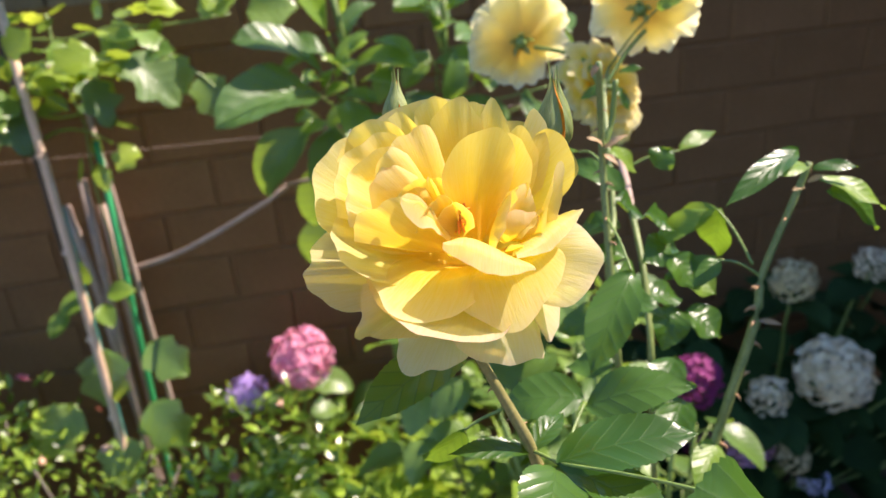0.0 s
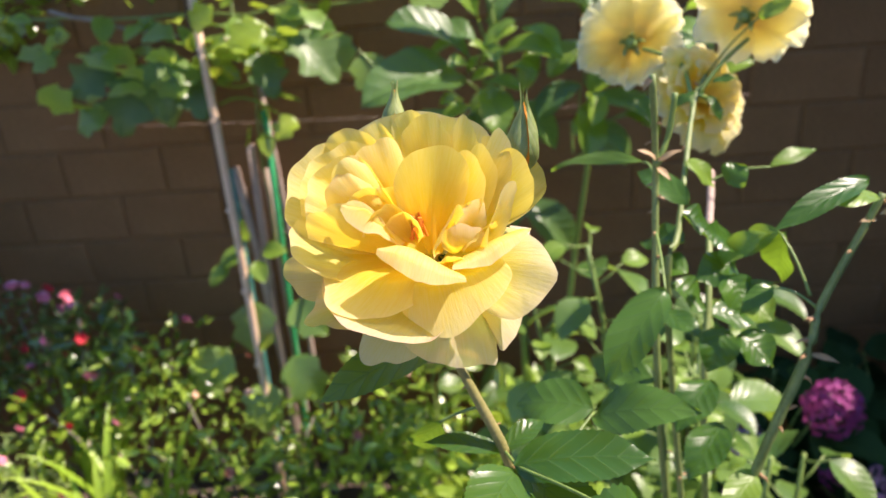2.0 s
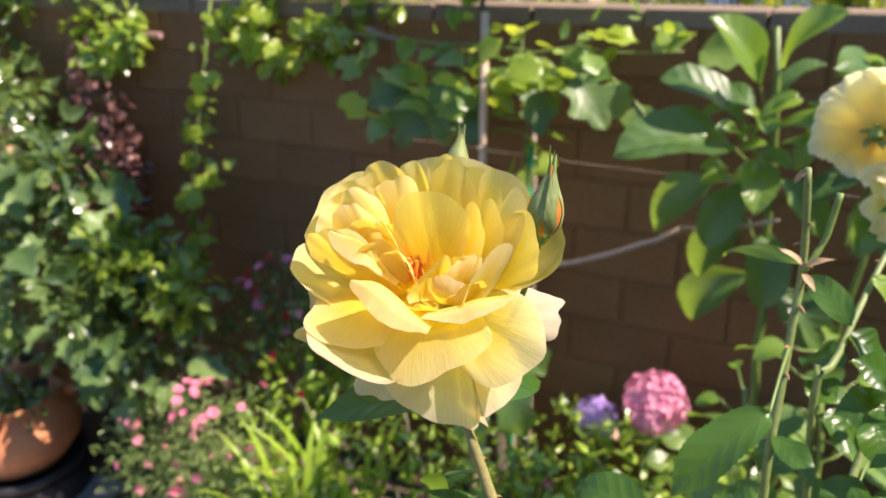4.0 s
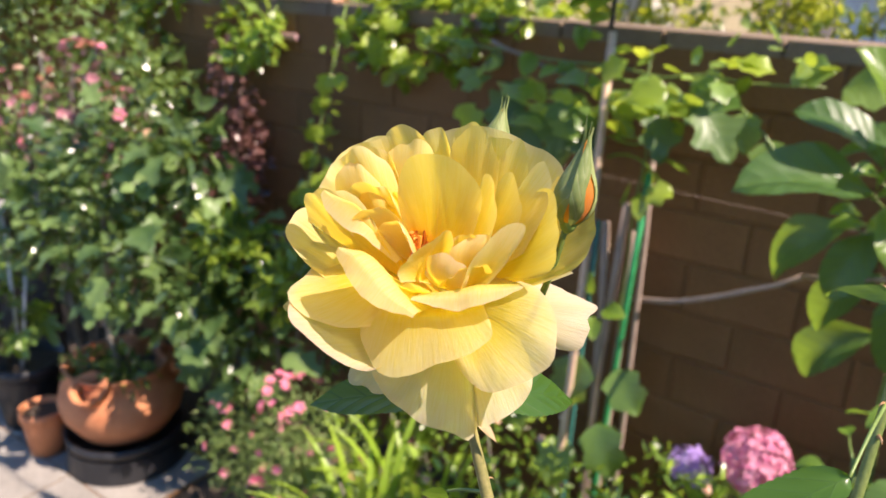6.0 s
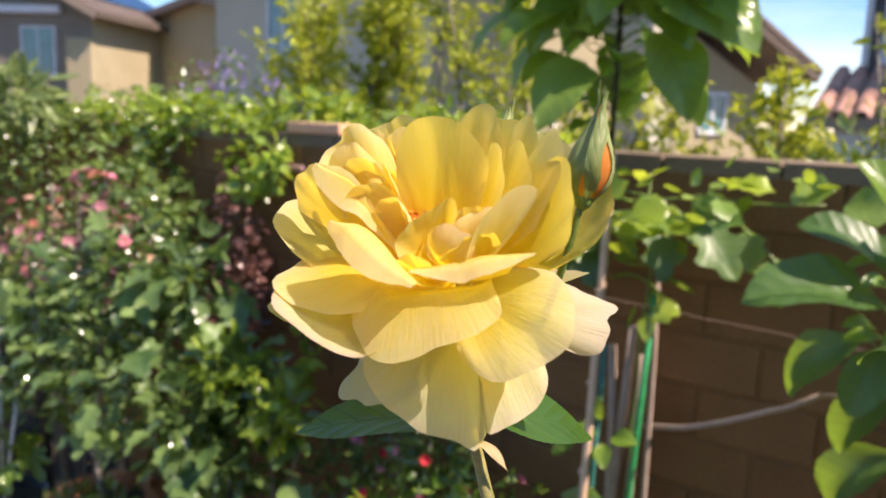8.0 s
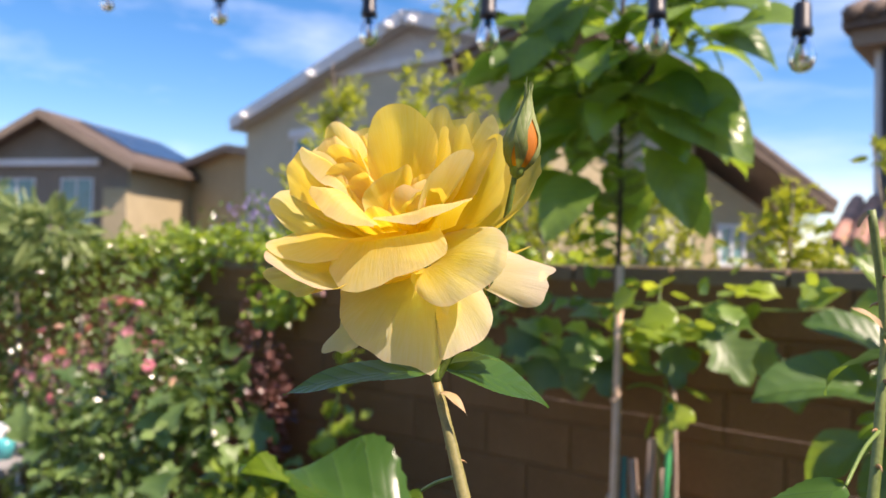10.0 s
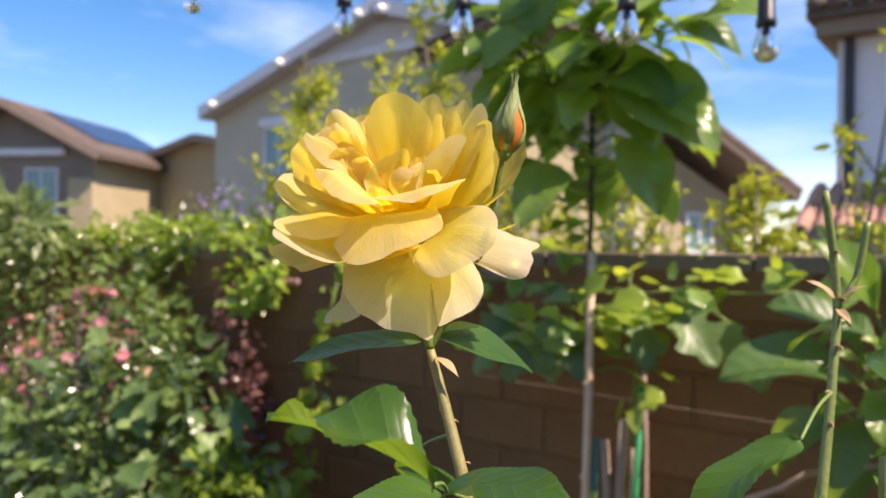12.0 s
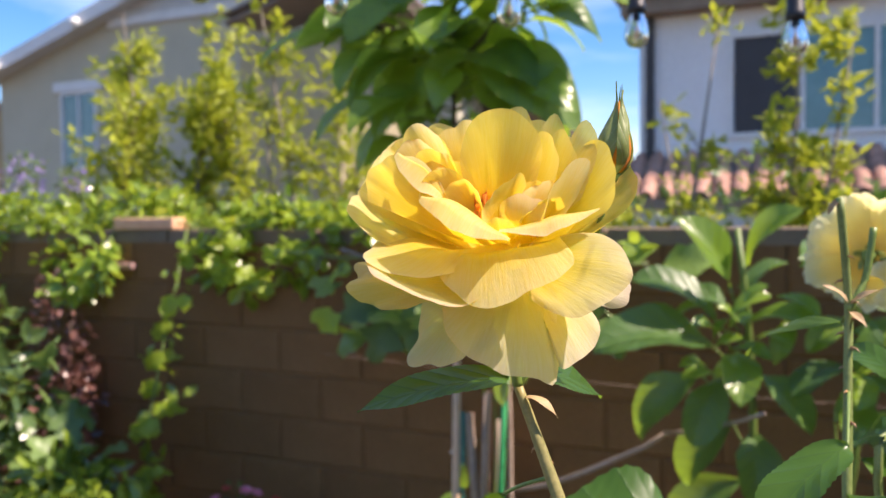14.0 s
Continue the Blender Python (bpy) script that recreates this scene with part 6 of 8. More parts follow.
rose_petal((-5, -14, 13), ((-52, -6, 46), (-61, -16, 45), (-66, -28, 43), (-65, -40, 40), (-59, -44, 31), (-47, -42, 22), (-32, -42, 18), (-18, -42, 17)), M_PETAL, -5, ruffle=0.6)
# cup behind: the far ring, from one side round to the other
rose_petal((5, 3, 13), ((24, 30, 62), (37, 26, 62), (46, 20, 58), (51.5, 12, 51), (53, 4, 42), (49, 3, 35), (41, 1, 29), (28, 2, 21)), M_PETAL, -4, ruffle=0.7)
rose_petal((0, 6, 14), ((-50, 20, 54), (-43, 26, 67), (-34, 28, 73), (-22, 30, 76.5), (-10, 28, 78), (5, 33, 74), (18, 33.5, 70), (26, 32, 64), (33, 27, 50)), M_PETAL, -4, ruffle=0.6, notch=0.01)
rose_petal((-6, -2, 16), ((-40, 14, 66), (-52, 9, 70), (-62, 4, 66), (-69, -5, 60), (-72, -17, 49), (-68, -24, 42), (-56, -28, 35), (-42, -28, 28)), M_PETAL, -5, ruffle=0.8)
rose_petal((-8, 0, 18), ((-58, 3, 62), (-52, 8, 72), (-42, 9, 77.5), (-32, 8, 75), (-25, 6, 66), (-20, 4, 50)), M_PETAL, -4, ruffle=0.8)
rose_petal((-5, 2, 18), ((-38, 12, 64), (-34, 14, 74), (-27, 14.5, 77.5), (-20, 12.5, 71), (-16, 10, 60), (-12, 6, 45)), M_PETAL, -3, ruffle=0.6)
rose_petal((0, 4, 16), ((-18, 14, 62), (-20, 16, 75), (-11, 17, 81), (2, 16, 79), (12, 15, 75), (18, 12, 62)), M_PETAL, -3, ruffle=0.6)
rose_petal((5, -2, 18), ((22, 3, 50), (30, 0, 62), (38, -1.5, 66), (44, -5, 61), (47.5, -8, 52), (46, -9.5, 42), (40, -8.5, 33), (31, -5, 28), (22, -3, 26)), M_PETAL, -4, ruffle=1.0)
rose_petal((6, -4, 22), ((17, -8, 42), (23, -3, 60), (29, 1.5, 73), (33, 2, 75), (37, -1.5, 67), (37, -5, 55), (32, -8, 40)), M_PETAL, 2, ruffle=0.6)
rose_petal((3, -2, 22), ((6, 6, 56), (8, 9, 71), (15, 12, 78.5), (20, 10, 72), (22, 7, 60), (18, 3, 44)), M_PETAL, -3, ruffle=0.4)
rose_petal((0, -3, 22), ((-14, 2, 54), (-15, 6, 70), (-9, 7, 79), (0, 7.5, 83), (6, 7, 78), (9.5, 6, 68), (10, 3, 52)), M_PETAL, -2, ruffle=0.5, pleat=0.8)
rose_petal((4, -10, 24), ((14, -6, 50), (18, -6, 66), (24, -5, 70), (29, -8, 64), (29, -11, 50), (24, -13, 38)), M_PETAL, -2, ruffle=0.5)
rose_petal((3, -13, 25), ((10, -11, 54), (13, -11, 68), (20, -14, 67), (24.5, -18, 58), (23, -19, 46), (18, -20, 36)), M_PETAL, -2, ruffle=0.5)
# the tall petal at the heart
rose_petal((-2, -20, 24), ((-15, -24, 44), (-17, -26.5, 58), (-13, -28, 69), (-7.5, -28.5, 75.5), (3, -28.5, 78.5), (11, -24, 74.5), (16.5, -19.5, 66), (17.5, -18, 58), (13, -17, 42)), M_PETAL, -3.5, ruffle=0.4, notch=0.012, pleat=0.7)
# lips folded outwards at the front
rose_petal(((-16, -28, 22), (-4, -26, 20), (8, -26, 20)), ((-24, -54, 39), (-18, -57, 34), (-9, -58, 28.5), (2, -57.5, 24.5), (14, -54, 23)), M_LIP, crest=((-23, -52.5, 42.5), (-15, -52, 43), (-5, -51, 38.5), (5, -52, 30.5), (14, -53, 24.5)), crest_at=0.72, ruffle=0.35)
rose_petal(((10, -28, 21), (20, -22, 22), (28, -18, 25)), ((8, -48, 26.5), (17, -45, 25.5), (24, -42, 25), (33, -37, 28), (44, -28.5, 35)), M_LIP, crest=((8, -46.5, 28), (15, -43, 29.5), (26, -37, 33.5), (35, -31.5, 35), (44, -27.5, 36)), crest_at=0.72, ruffle=0.4)
rose_petal(((-16, -20, 24), (-12, -20, 24)), ((-38, -47.5, 58), (-36, -47, 52), (-31, -43, 46.5), (-26, -38, 41), (-16, -27, 29)), M_LIP, crest=((-36.5, -46, 61), (-32, -42, 59.5), (-28, -37, 54), (-24, -33, 45.5), (-15, -25, 31)), crest_at=0.72, ruffle=0.3)
rose_petal((16, -26, 24), ((24, -38, 33), (26, -34, 45), (31, -28, 53), (36, -22.5, 56.5), (39.5, -19.5, 56), (37.5, -22, 48.5), (35, -26, 42), (30, -32, 32)), M_LIP, 2, ruffle=0.5)
# crumpled petals on the other side of the heart
rose_petal((-14, -12, 24), ((-62, -22, 46), (-61, -15, 60), (-53, -9, 70), (-42, -4, 75), (-29, -4, 71), (-20, -6, 58)), M_PETAL, -4, ruffle=1.1, curl=-1.0)
rose_petal((-14, -16, 26), ((-58, -30, 44), (-58, -24, 58), (-52, -18, 67), (-42, -15, 71), (-32, -13, 69), (-24, -14, 56)), M_PALE, -3, ruffle=1.2, curl=-1.5)
rose_petal((-14, -18, 28), ((-45, -27, 54), (-44, -26, 67), (-37, -25.5, 73.5), (-30, -21, 70), (-26, -16, 60), (-21, -17, 44)), M_PETAL, 3, ruffle=0.8)
rose_petal((-14, -18, 28), ((-48, -30, 48), (-47, -30, 60), (-40, -30, 66), (-33, -28, 66), (-27, -25, 60), (-23, -24, 48)), M_PETAL, 4, ruffle=1.0, curl=2.0)
rose_petal((-16, -24, 24), ((-57, -36, 40), (-55, -40, 52), (-47, -42, 58), (-38, -41, 59), (-30, -37, 56), (-23, -33, 47)), M_PETAL, 3, ruffle=0.9)
rose_petal((-12, -18, 29), ((-40, -33, 46), (-37, -33, 58), (-30, -31, 62.5), (-22, -27, 59), (-17, -24, 48)), M_PETAL, -3, ruffle=1.0, curl=-1.5)
rose_petal((-10, -20, 29), ((-32, -37, 40), (-29, -37, 50), (-22, -33, 54), (-15, -29, 50), (-11, -27, 40)), M_PALE, -3, ruffle=0.9, curl=-1.5)
rose_petal((-12, -12, 27), ((-38, -10, 58), (-35, -10, 70), (-25, -10, 76), (-16, -7, 73.5), (-12, -8, 58)), M_PETAL, 3, ruffle=0.9, curl=1.5)
rose_petal((-10, -22, 29), ((-23, -30, 37), (-21, -31, 46), (-14, -31, 49), (-7, -31, 44), (-5, -29, 35)), M_PALE, -2, ruffle=0.7, curl=-1.5)
rose_petal((-10, -16, 29), ((-30, -24, 43), (-27, -22, 53), (-20, -20, 57.5), (-13, -18, 52), (-10, -18, 43)), M_PETAL, -3, ruffle=0.9, curl=-1)
# small rolled petals round the stamens
rose_petal((3, -24, 25), ((0, -44, 30), (1, -47, 36), (5, -44, 43), (10, -36, 48), (13, -31, 50), (14, -30, 45)), M_PETAL, -3, ruffle=0.4)
rose_petal((11, -24, 24), ((3, -33, 31), (3.5, -33.5, 36), (8, -35, 39.5), (13, -34.5, 40.5), (19, -34.5, 38.5), (23, -33.5, 35), (21, -31, 30)), M_PALE, 4, ruffle=0.3, curl=2.5)
rose_petal((10, -20, 25), ((9, -28, 40), (13, -25, 44), (18, -20, 47), (22, -18, 47), (24, -20, 42), (24, -24, 37)), M_PALE, 2, ruffle=0.5, curl=1)
rose_petal((10, -19, 26), ((6, -26, 40), (10, -25, 45), (15, -22, 48), (18, -19, 46), (20, -18, 38)), M_PETAL, -2, ruffle=0.8)
rose_petal((12, -23, 24), ((13, -38, 30), (18, -37, 35), (23, -34, 39), (28, -29, 40), (29, -25, 36)), M_PETAL, -2, ruffle=0.6)
rose_petal((4, -26, 22), ((-4, -44, 26), (0, -46, 30), (5, -46, 32), (11, -44, 30), (14, -40, 26)), M_PETAL, 2, ruffle=0.5)
rng = random.Random(5)
for k in range(38):
    a = rng.uniform(0, 6.28)
    r = rng.uniform(1, 6)
    p = Vector((-9 + r * math.cos(a), -19 + r * math.sin(a), 31))
    q = p + Vector((rng.uniform(-6, 3), rng.uniform(-4, 4), rng.uniform(6, 13)))
    tv, tf = tube([RC + p / 1000, RC + (p.lerp(q, 0.6) + Vector((rng.uniform(-2, 2), rng.uniform(-2, 2), 0))) / 1000, RC + q / 1000], [0.0005, 0.0005, 0.0011], 5)
    placed(mesh_ob("stamen", tv, tf, M_STAMEN), bloom)

# ---- the rose canes behind, with three more blooms ----
rear = thing("rose_bush", (0.44, 0.80, 0), "tall rose bush with pale yellow blooms and pruned canes", "rose bush")
cane("cane", [(0.42, 0.78, -0.02), (0.37, 0.68, 0.7), (0.285, 0.545, 1.40), (0.262, 0.520, 1.60), (0.2615, 0.548, 1.72), (0.262, 0.560, 1.776), (0.256, 0.552, 1.842)], 0.0040, 0.0023, M_CANE, rear, 18, 31, "", 0.006)
cane("cane", [(0.262, 0.558, 1.77), (0.272, 0.566, 1.79), (0.277, 0.57, 1.823)], 0.0024, 0.0022, M_GREENSTEM, rear)
cane("cane", [(0.46, 0.80, -0.02), (0.40, 0.70, 0.8), (0.325, 0.50, 1.42), (0.335, 0.487, 1.53), (0.369, 0.500, 1.632), (0.378, 0.511, 1.665), (0.402, 0.518, 1.72), (0.417, 0.523, 1.752)], 0.0056, 0.0026, M_CANE, rear, 14, 32, "", 0.008)
cane("cane", [(0.47, 0.83, -0.02), (0.36, 0.66, 1.0), (0.288, 0.600, 1.60), (0.296, 0.615, 1.69), (0.332, 0.728, 1.765), (0.352, 0.765, 1.785)], 0.0036, 0.0021, M_CANE, rear, 10, 33, "", 0.006)
cane("cane", [(0.44, 0.80, -0.02), (0.38, 0.66, 1.0), (0.315, 0.56, 1.50), (0.322, 0.60, 1.62), (0.338, 0.67, 1.665)], 0.0036, 0.0030, M_CANE, rear, 4, 34, "", 0.006)
cane("cut_cane", [(0.338, 0.67, 1.665), (0.349, 0.71, 1.682), (0.359, 0.749, 1.69)], 0.0036, 0.0034, M_STICK, rear, 1, 35, "dry pinkish cut cane end", 0.005)
# flower stalks
cane("flower_stalk", [(0.332, 0.728, 1.765), (0.335, 0.80, 1.79), (0.318, 0.905, 1.785)], 0.0026, 0.0022, M_GREENSTEM, rear)
cane("flower_stalk", [(0.340, 0.745, 1.772), (0.365, 0.755, 1.80), (0.390, 0.765, 1.818)], 0.0024, 0.002, M_GREENSTEM, rear)
cane("flower_stalk", [(0.340, 0.745, 1.772), (0.352, 0.752, 1.765), (0.358, 0.765, 1.755)], 0.0024, 0.002, M_GREENSTEM, rear)
RINGS = ((8, 1.0, -0.04, 0.42, 0.05), (8, 0.95, 0.12, 0.42, 0.05), (7, 0.72, 0.30, 0.45, 0.05), (6, 0.46, 0.42, 0.5, 0.04))
open_rose(rear, (0.309, 0.945, 1.790), (0.02, 0.95, 0.25), 0.066, 71, RINGS, "pale yellow rose seen from its back", M_CREAMPETAL)
open_rose(rear, (0.395, 0.785, 1.840), (0.55, 0.75, 0.30), 0.058, 72, RINGS, "pale apricot-yellow rose turned away", M_CREAMPETAL)
open_rose(rear, (0.352, 0.79, 1.757), (0.42, -0.60, 0.45), 0.060, 73, RINGS, "half-hidden yellow rose with golden heart", M_GOLDPETAL)
for b, t, w, up, m, sd in (
    ((0.257, 0.487, 1.702), (0.207, 0.439, 1.656), 0.036, (-0.5, -0.7, 0.8), M_ROSELEAF, 81), ((0.262, 0.608, 1.756), (0.191, 0.725, 1.716), 0.015, (-0.3, -0.6, 1), M_YOUNG, 82),
    ((0.404, 0.520, 1.765), (0.328, 0.486, 1.746), 0.020, (0.1, -0.5, 1), M_ROSELEAF, 83), ((0.414, 0.522, 1.750), (0.362, 0.498, 1.757), 0.018, (0.0, -0.5, 1), M_YOUNG, 84),
    ((0.359, 0.552, 1.711), (0.329, 0.607, 1.659), 0.028, (-0.6, -0.5, 1), M_YOUNG, 85), ((0.362, 0.552, 1.711), (0.366, 0.560, 1.662), 0.030, (-0.9, -0.5, 0.3), M_ROSELEAF, 86),
    ((0.345, 0.52, 1.682), (0.318, 0.507, 1.668), 0.016, (-0.2, -0.6, 1), M_ROSELEAF, 87), ((0.400, 0.70, 1.71), (0.451, 0.722, 1.719), 0.017, (0, -0.5, 1), M_YOUNG, 88),
    ((0.420, 0.523, 1.746), (0.452, 0.512, 1.748), 0.012, (0.0, -0.6, 1), M_ROSELEAF, 89), ((0.424, 0.520, 1.738), (0.474, 0.500, 1.715), 0.022, (0.2, -0.5, 1), M_YOUNG, 90), ((0.43, 0.515, 1.73), (0.475, 0.505, 1.695), 0.026, (0.3, -0.6, 0.8), M_ROSELEAF, 91),
    ((0.335, 0.487, 1.53), (0.30, 0.45, 1.517), 0.026, (0, -0.4, 1), M_YOUNG, 92), ((0.262, 0.52, 1.60), (0.225, 0.545, 1.59), 0.026, (0, -0.6, 1), M_ROSELEAF, 93), ((0.30, 0.62, 1.70), (0.333, 0.635, 1.676), 0.03, (0.2, -0.6, 1), M_ROSELEAF, 94),
    ((0.30, 0.61, 1.68), (0.272, 0.66, 1.66), 0.03, (-0.2, -0.6, 1), M_ROSELEAF, 95), ((0.29, 0.60, 1.64), (0.325, 0.61, 1.615), 0.034, (0.2, -0.6, 1), M_ROSELEAF, 96), ((0.288, 0.6, 1.6), (0.245, 0.625, 1.575), 0.032, (-0.2, -0.7, 1), M_ROSELEAF, 97),
    ((0.262, 0.53, 1.66), (0.29, 0.49, 1.655), 0.020, (0.1, -0.4, 1), M_ROSELEAF, 98), ((0.30, 0.60, 1.72), (0.265, 0.65, 1.735), 0.024, (-0.3, -0.5, 1), M_ROSELEAF, 99), ((0.31, 0.66, 1.735), (0.34, 0.665, 1.708), 0.022, (0.4, -0.6, 0.7), M_YOUNG, 100),
    ((0.345, 0.74, 1.775), (0.310, 0.742, 1.762), 0.012, (0.1, -0.7, 1), M_ROSELEAF, 101), ((0.352, 0.74, 1.785), (0.372, 0.728, 1.79), 0.011, (0, -0.6, 1), M_ROSELEAF, 102), ((0.39, 0.74, 1.842), (0.415, 0.728, 1.858), 0.017, (-0.3, -0.8, 0.7), M_YOUNG, 103), ((0.35, 0.745, 1.77), (0.362, 0.735, 1.747), 0.012, (0.4, -0.8, 0.4), M_ROSELEAF, 104),
    ((0.332, 0.57, 1.677), (0.296, 0.55, 1.674), 0.034, (0.1, -0.6, 0.9), M_ROSELEAF, 120),
    ((0.318, 0.57, 1.68), (0.348, 0.55, 1.714), 0.022, (0.1, -0.6, 0.9), M_YOUNG, 121),
    ((0.331, 0.58, 1.688), (0.302, 0.56, 1.712), 0.03, (0.1, -0.6, 0.9), M_ROSELEAF, 122),
    ((0.32, 0.56, 1.649), (0.351, 0.53, 1.681), 0.014, (0.1, -0.6, 0.9), M_ROSELEAF, 123),
    ((0.32, 0.55, 1.676), (0.332, 0.53, 1.654), 0.034, (0.1, -0.6, 0.9), M_ROSELEAF, 124),
    ((0.334, 0.56, 1.654), (0.357, 0.54, 1.639), 0.034, (0.1, -0.6, 0.9), M_YOUNG, 125),
    ((0.318, 0.54, 1.635), (0.302, 0.52, 1.606), 0.032, (0.1, -0.6, 0.9), M_ROSELEAF, 126),
    ((0.33, 0.54, 1.628), (0.353, 0.52, 1.609), 0.034, (0.1, -0.6, 0.9), M_ROSELEAF, 127),
    ((0.302, 0.6, 1.654), (0.276, 0.62, 1.659), 0.026, (0.1, -0.6, 0.9), M_ROSELEAF, 128),
    ((0.336, 0.62, 1.728), (0.351, 0.62, 1.743), 0.026, (0.1, -0.6, 0.9), M_ROSELEAF, 129),
    ((0.295, 0.49, 1.62), (0.262, 0.455, 1.600), 0.030, (-0.2, -0.5, 1), M_ROSELEAF, 105), ((0.31, 0.50, 1.57), (0.275, 0.46, 1.548), 0.032, (-0.2, -0.5, 1), M_ROSELEAF, 106), ((0.33, 0.62, 1.60), (0.375, 0.63, 1.585), 0.03, (0.2, -0.6, 1), M_ROSELEAF, 107)):
    leaf("leaf", b, t, w, up, m, rear, 0.25, 0.07, 0.09, 0.03, sd)
for a, b in (((0.262, 0.548, 1.72), (0.257, 0.487, 1.702)), ((0.262, 0.560, 1.762), (0.262, 0.608, 1.756)), ((0.378, 0.511, 1.665), (0.345, 0.52, 1.682)), ((0.372, 0.515, 1.675), (0.359, 0.552, 1.711)), ((0.345, 0.70, 1.70), (0.400, 0.70, 1.71)), ((0.322, 0.58, 1.60), (0.33, 0.62, 1.60)), ((0.352, 0.765, 1.785), (0.39, 0.74, 1.842))):
    cane("leaf_stalk", [a, Vector(a).lerp(Vector(b), 0.5) + Vector((0, 0, 0.004)), b], 0.0012, 0.0009, M_GREENSTEM, rear)
for b, t in (((0.2615, 0.556, 1.776), (0.247, 0.55, 1.788)), ((0.2625, 0.556, 1.774), (0.280, 0.55, 1.786)), ((0.256, 0.552, 1.841), (0.249, 0.55, 1.832)), ((0.262, 0.558, 1.77), (0.272, 0.548, 1.762)), ((0.417, 0.523, 1.735), (0.429, 0.518, 1.742)), ((0.415, 0.522, 1.732), (0.401, 0.517, 1.734)), ((0.369, 0.5, 1.632), (0.392, 0.494, 1.628)), ((0.352, 0.495, 1.585), (0.363, 0.49, 1.592))):
    leaf("stipule", b, t, 0.005, (0, -0.6, 1), M_DRY, rear, 0.4, 0.1, 0.1, 0.0, 7, "dry curled stipule", n=6)

# ---- hydrangeas ----
def flower_head(parent, centre, radius, material, seed, label):
    """A mop head: small four-petalled florets over a ball, each with its own tilt."""
    rng = np.random.default_rng(seed)
    C = Vector(centre)
    verts, faces = [], []
    n = int(190 * (radius / 0.09) ** 1.3)
    for i in range(n):
        z = 1 - 1.72 * (i + 0.5) / n
        a = i * 2.39996
        d = Vector((math.cos(a) * math.sqrt(max(0, 1 - z * z)), math.sin(a) * math.sqrt(max(0, 1 - z * z)), z))
        p = C + d * radius * rng.uniform(0.80, 1.08)
        q = (d + Vector(rng.normal(size=3)) * 0.3).to_track_quat("Z", "Y")
        s = radius * 0.165 * rng.uniform(0.75, 1.25)
        w = rng.uniform(0, 6)
        for k in range(4):
            b = w + k * math.pi / 2
            e, f = Vector((math.cos(b), math.sin(b), 0)), Vector((-math.sin(b), math.cos(b), 0))
            j = len(verts)
            for v in (Vector((0, 0, -0.15 * s)), e * s * 0.55 - f * s * 0.5 + Vector((0, 0, 0.1 * s)), e * s * 1.1 + Vector((0, 0, 0.02 * s)), e * s * 0.55 + f * s * 0.5 + Vector((0, 0, 0.1 * s))):
                verts.append(p + q @ v)
            faces.append((j, j + 1, j + 2, j + 3))
    return placed(mesh_ob("flower_head", verts, faces, material, None, label), parent)


def hydrangea(base, heads, leaves, box_lo, box_hi, seed, label, size=1.0, pool=None):
    """A hydrangea bush: stems to each head, broad leaves between."""
    pool = pool or SHADEHYDS
    rr = random.Random(seed)
    t = thing("hydrangea", base, label, "hydrangea")
    for c, r, m, l in heads:
        placed(rod("stem", bend(base, (c[0], c[1], c[2] - r * 0.5), (0, 0, 0.08), 6, 0.01), 0.006, 0.004, M_GREENSTEM, sides=6), t)
        flower_head(t, c, r, m, rr.randrange(999), l)
        for k in range(4):
            a = rr.uniform(0, 6.3)
            set_leaf(rr.choice(pool), t, (c[0], c[1], c[2] - r * 1.05), (math.cos(a), math.sin(a), rr.uniform(-0.4, 0.2)), (0, 0, 1), size * rr.uniform(0.8, 1.2))
    for k in range(leaves):
        p = Vector([rr.uniform(a, b) for a, b in zip(box_lo, box_hi)])
        a = rr.uniform(0, 6.3)
        set_leaf(rr.choice(pool), t, p, (math.cos(a), math.sin(a) - 0.3, rr.uniform(-0.6, 0.25)), (rr.uniform(-0.3, 0.3), -0.5, 1), size * rr.uniform(0.7, 1.3))
        if k % 4 == 0:
            placed(rod("stem", bend(base, p, (0, 0, 0.05), 5, 0.01), 0.005, 0.003, M_GREENSTEM, sides=5), t)
    return t


hydrangea((-0.12, 2.05, 0), (((-0.072, 2.10, 0.69), 0.092, M_PINKFL, "large pink flower head"), ((-0.262, 2.16, 0.56), 0.062, M_VIOLETFL, "small violet flower head")), 34, (-0.4, 1.80, 0.15), (0.30, 2.25, 0.60), 91, "hydrangea with a pink and a violet flower head", pool=HYDS)
hydrangea((1.25, 1.72, 0), (((1.28, 1.50, 0.74), 0.092, M_WHITEFL, "big creamy white flower head"), ((1.10, 1.50, 0.71), 0.052, M_WHITEFL, "small white flower head"), ((1.29, 1.72, 0.90), 0.062, M_CREAMFL, "faded cream flower head"), ((1.53, 1.72, 0.91), 0.05, M_WHITEFL, "white flower head")), 140, (0.98, 1.60, 0.10), (2.0, 2.22, 0.62), 92, "hydrangea, leaves coloured as in shade, with creamy white flower heads", 1.15)
hydrangea((1.10, 1.62, 0), (((0.89, 1.50, 0.80), 0.066, M_MAGFL, "deep magenta flower head"), ((1.06, 1.50, 0.56), 0.058, M_LILACFL, "lilac-pink flower head"), ((1.19, 1.50, 0.49), 0.050, M_CREAMFL, "faded cream flower head"), ((1.27, 1.50, 0.39), 0.045, M_PALEBLUEFL, "pale blue flower head"), ((1.03, 1.70, 0.42), 0.05, M_MAGFL, "dark magenta flower head")), 60, (0.85, 1.5, 0.08), (1.6, 2.1, 0.42), 93, "hydrangea, leaves coloured as in shade, with magenta and lilac heads", 1.0)
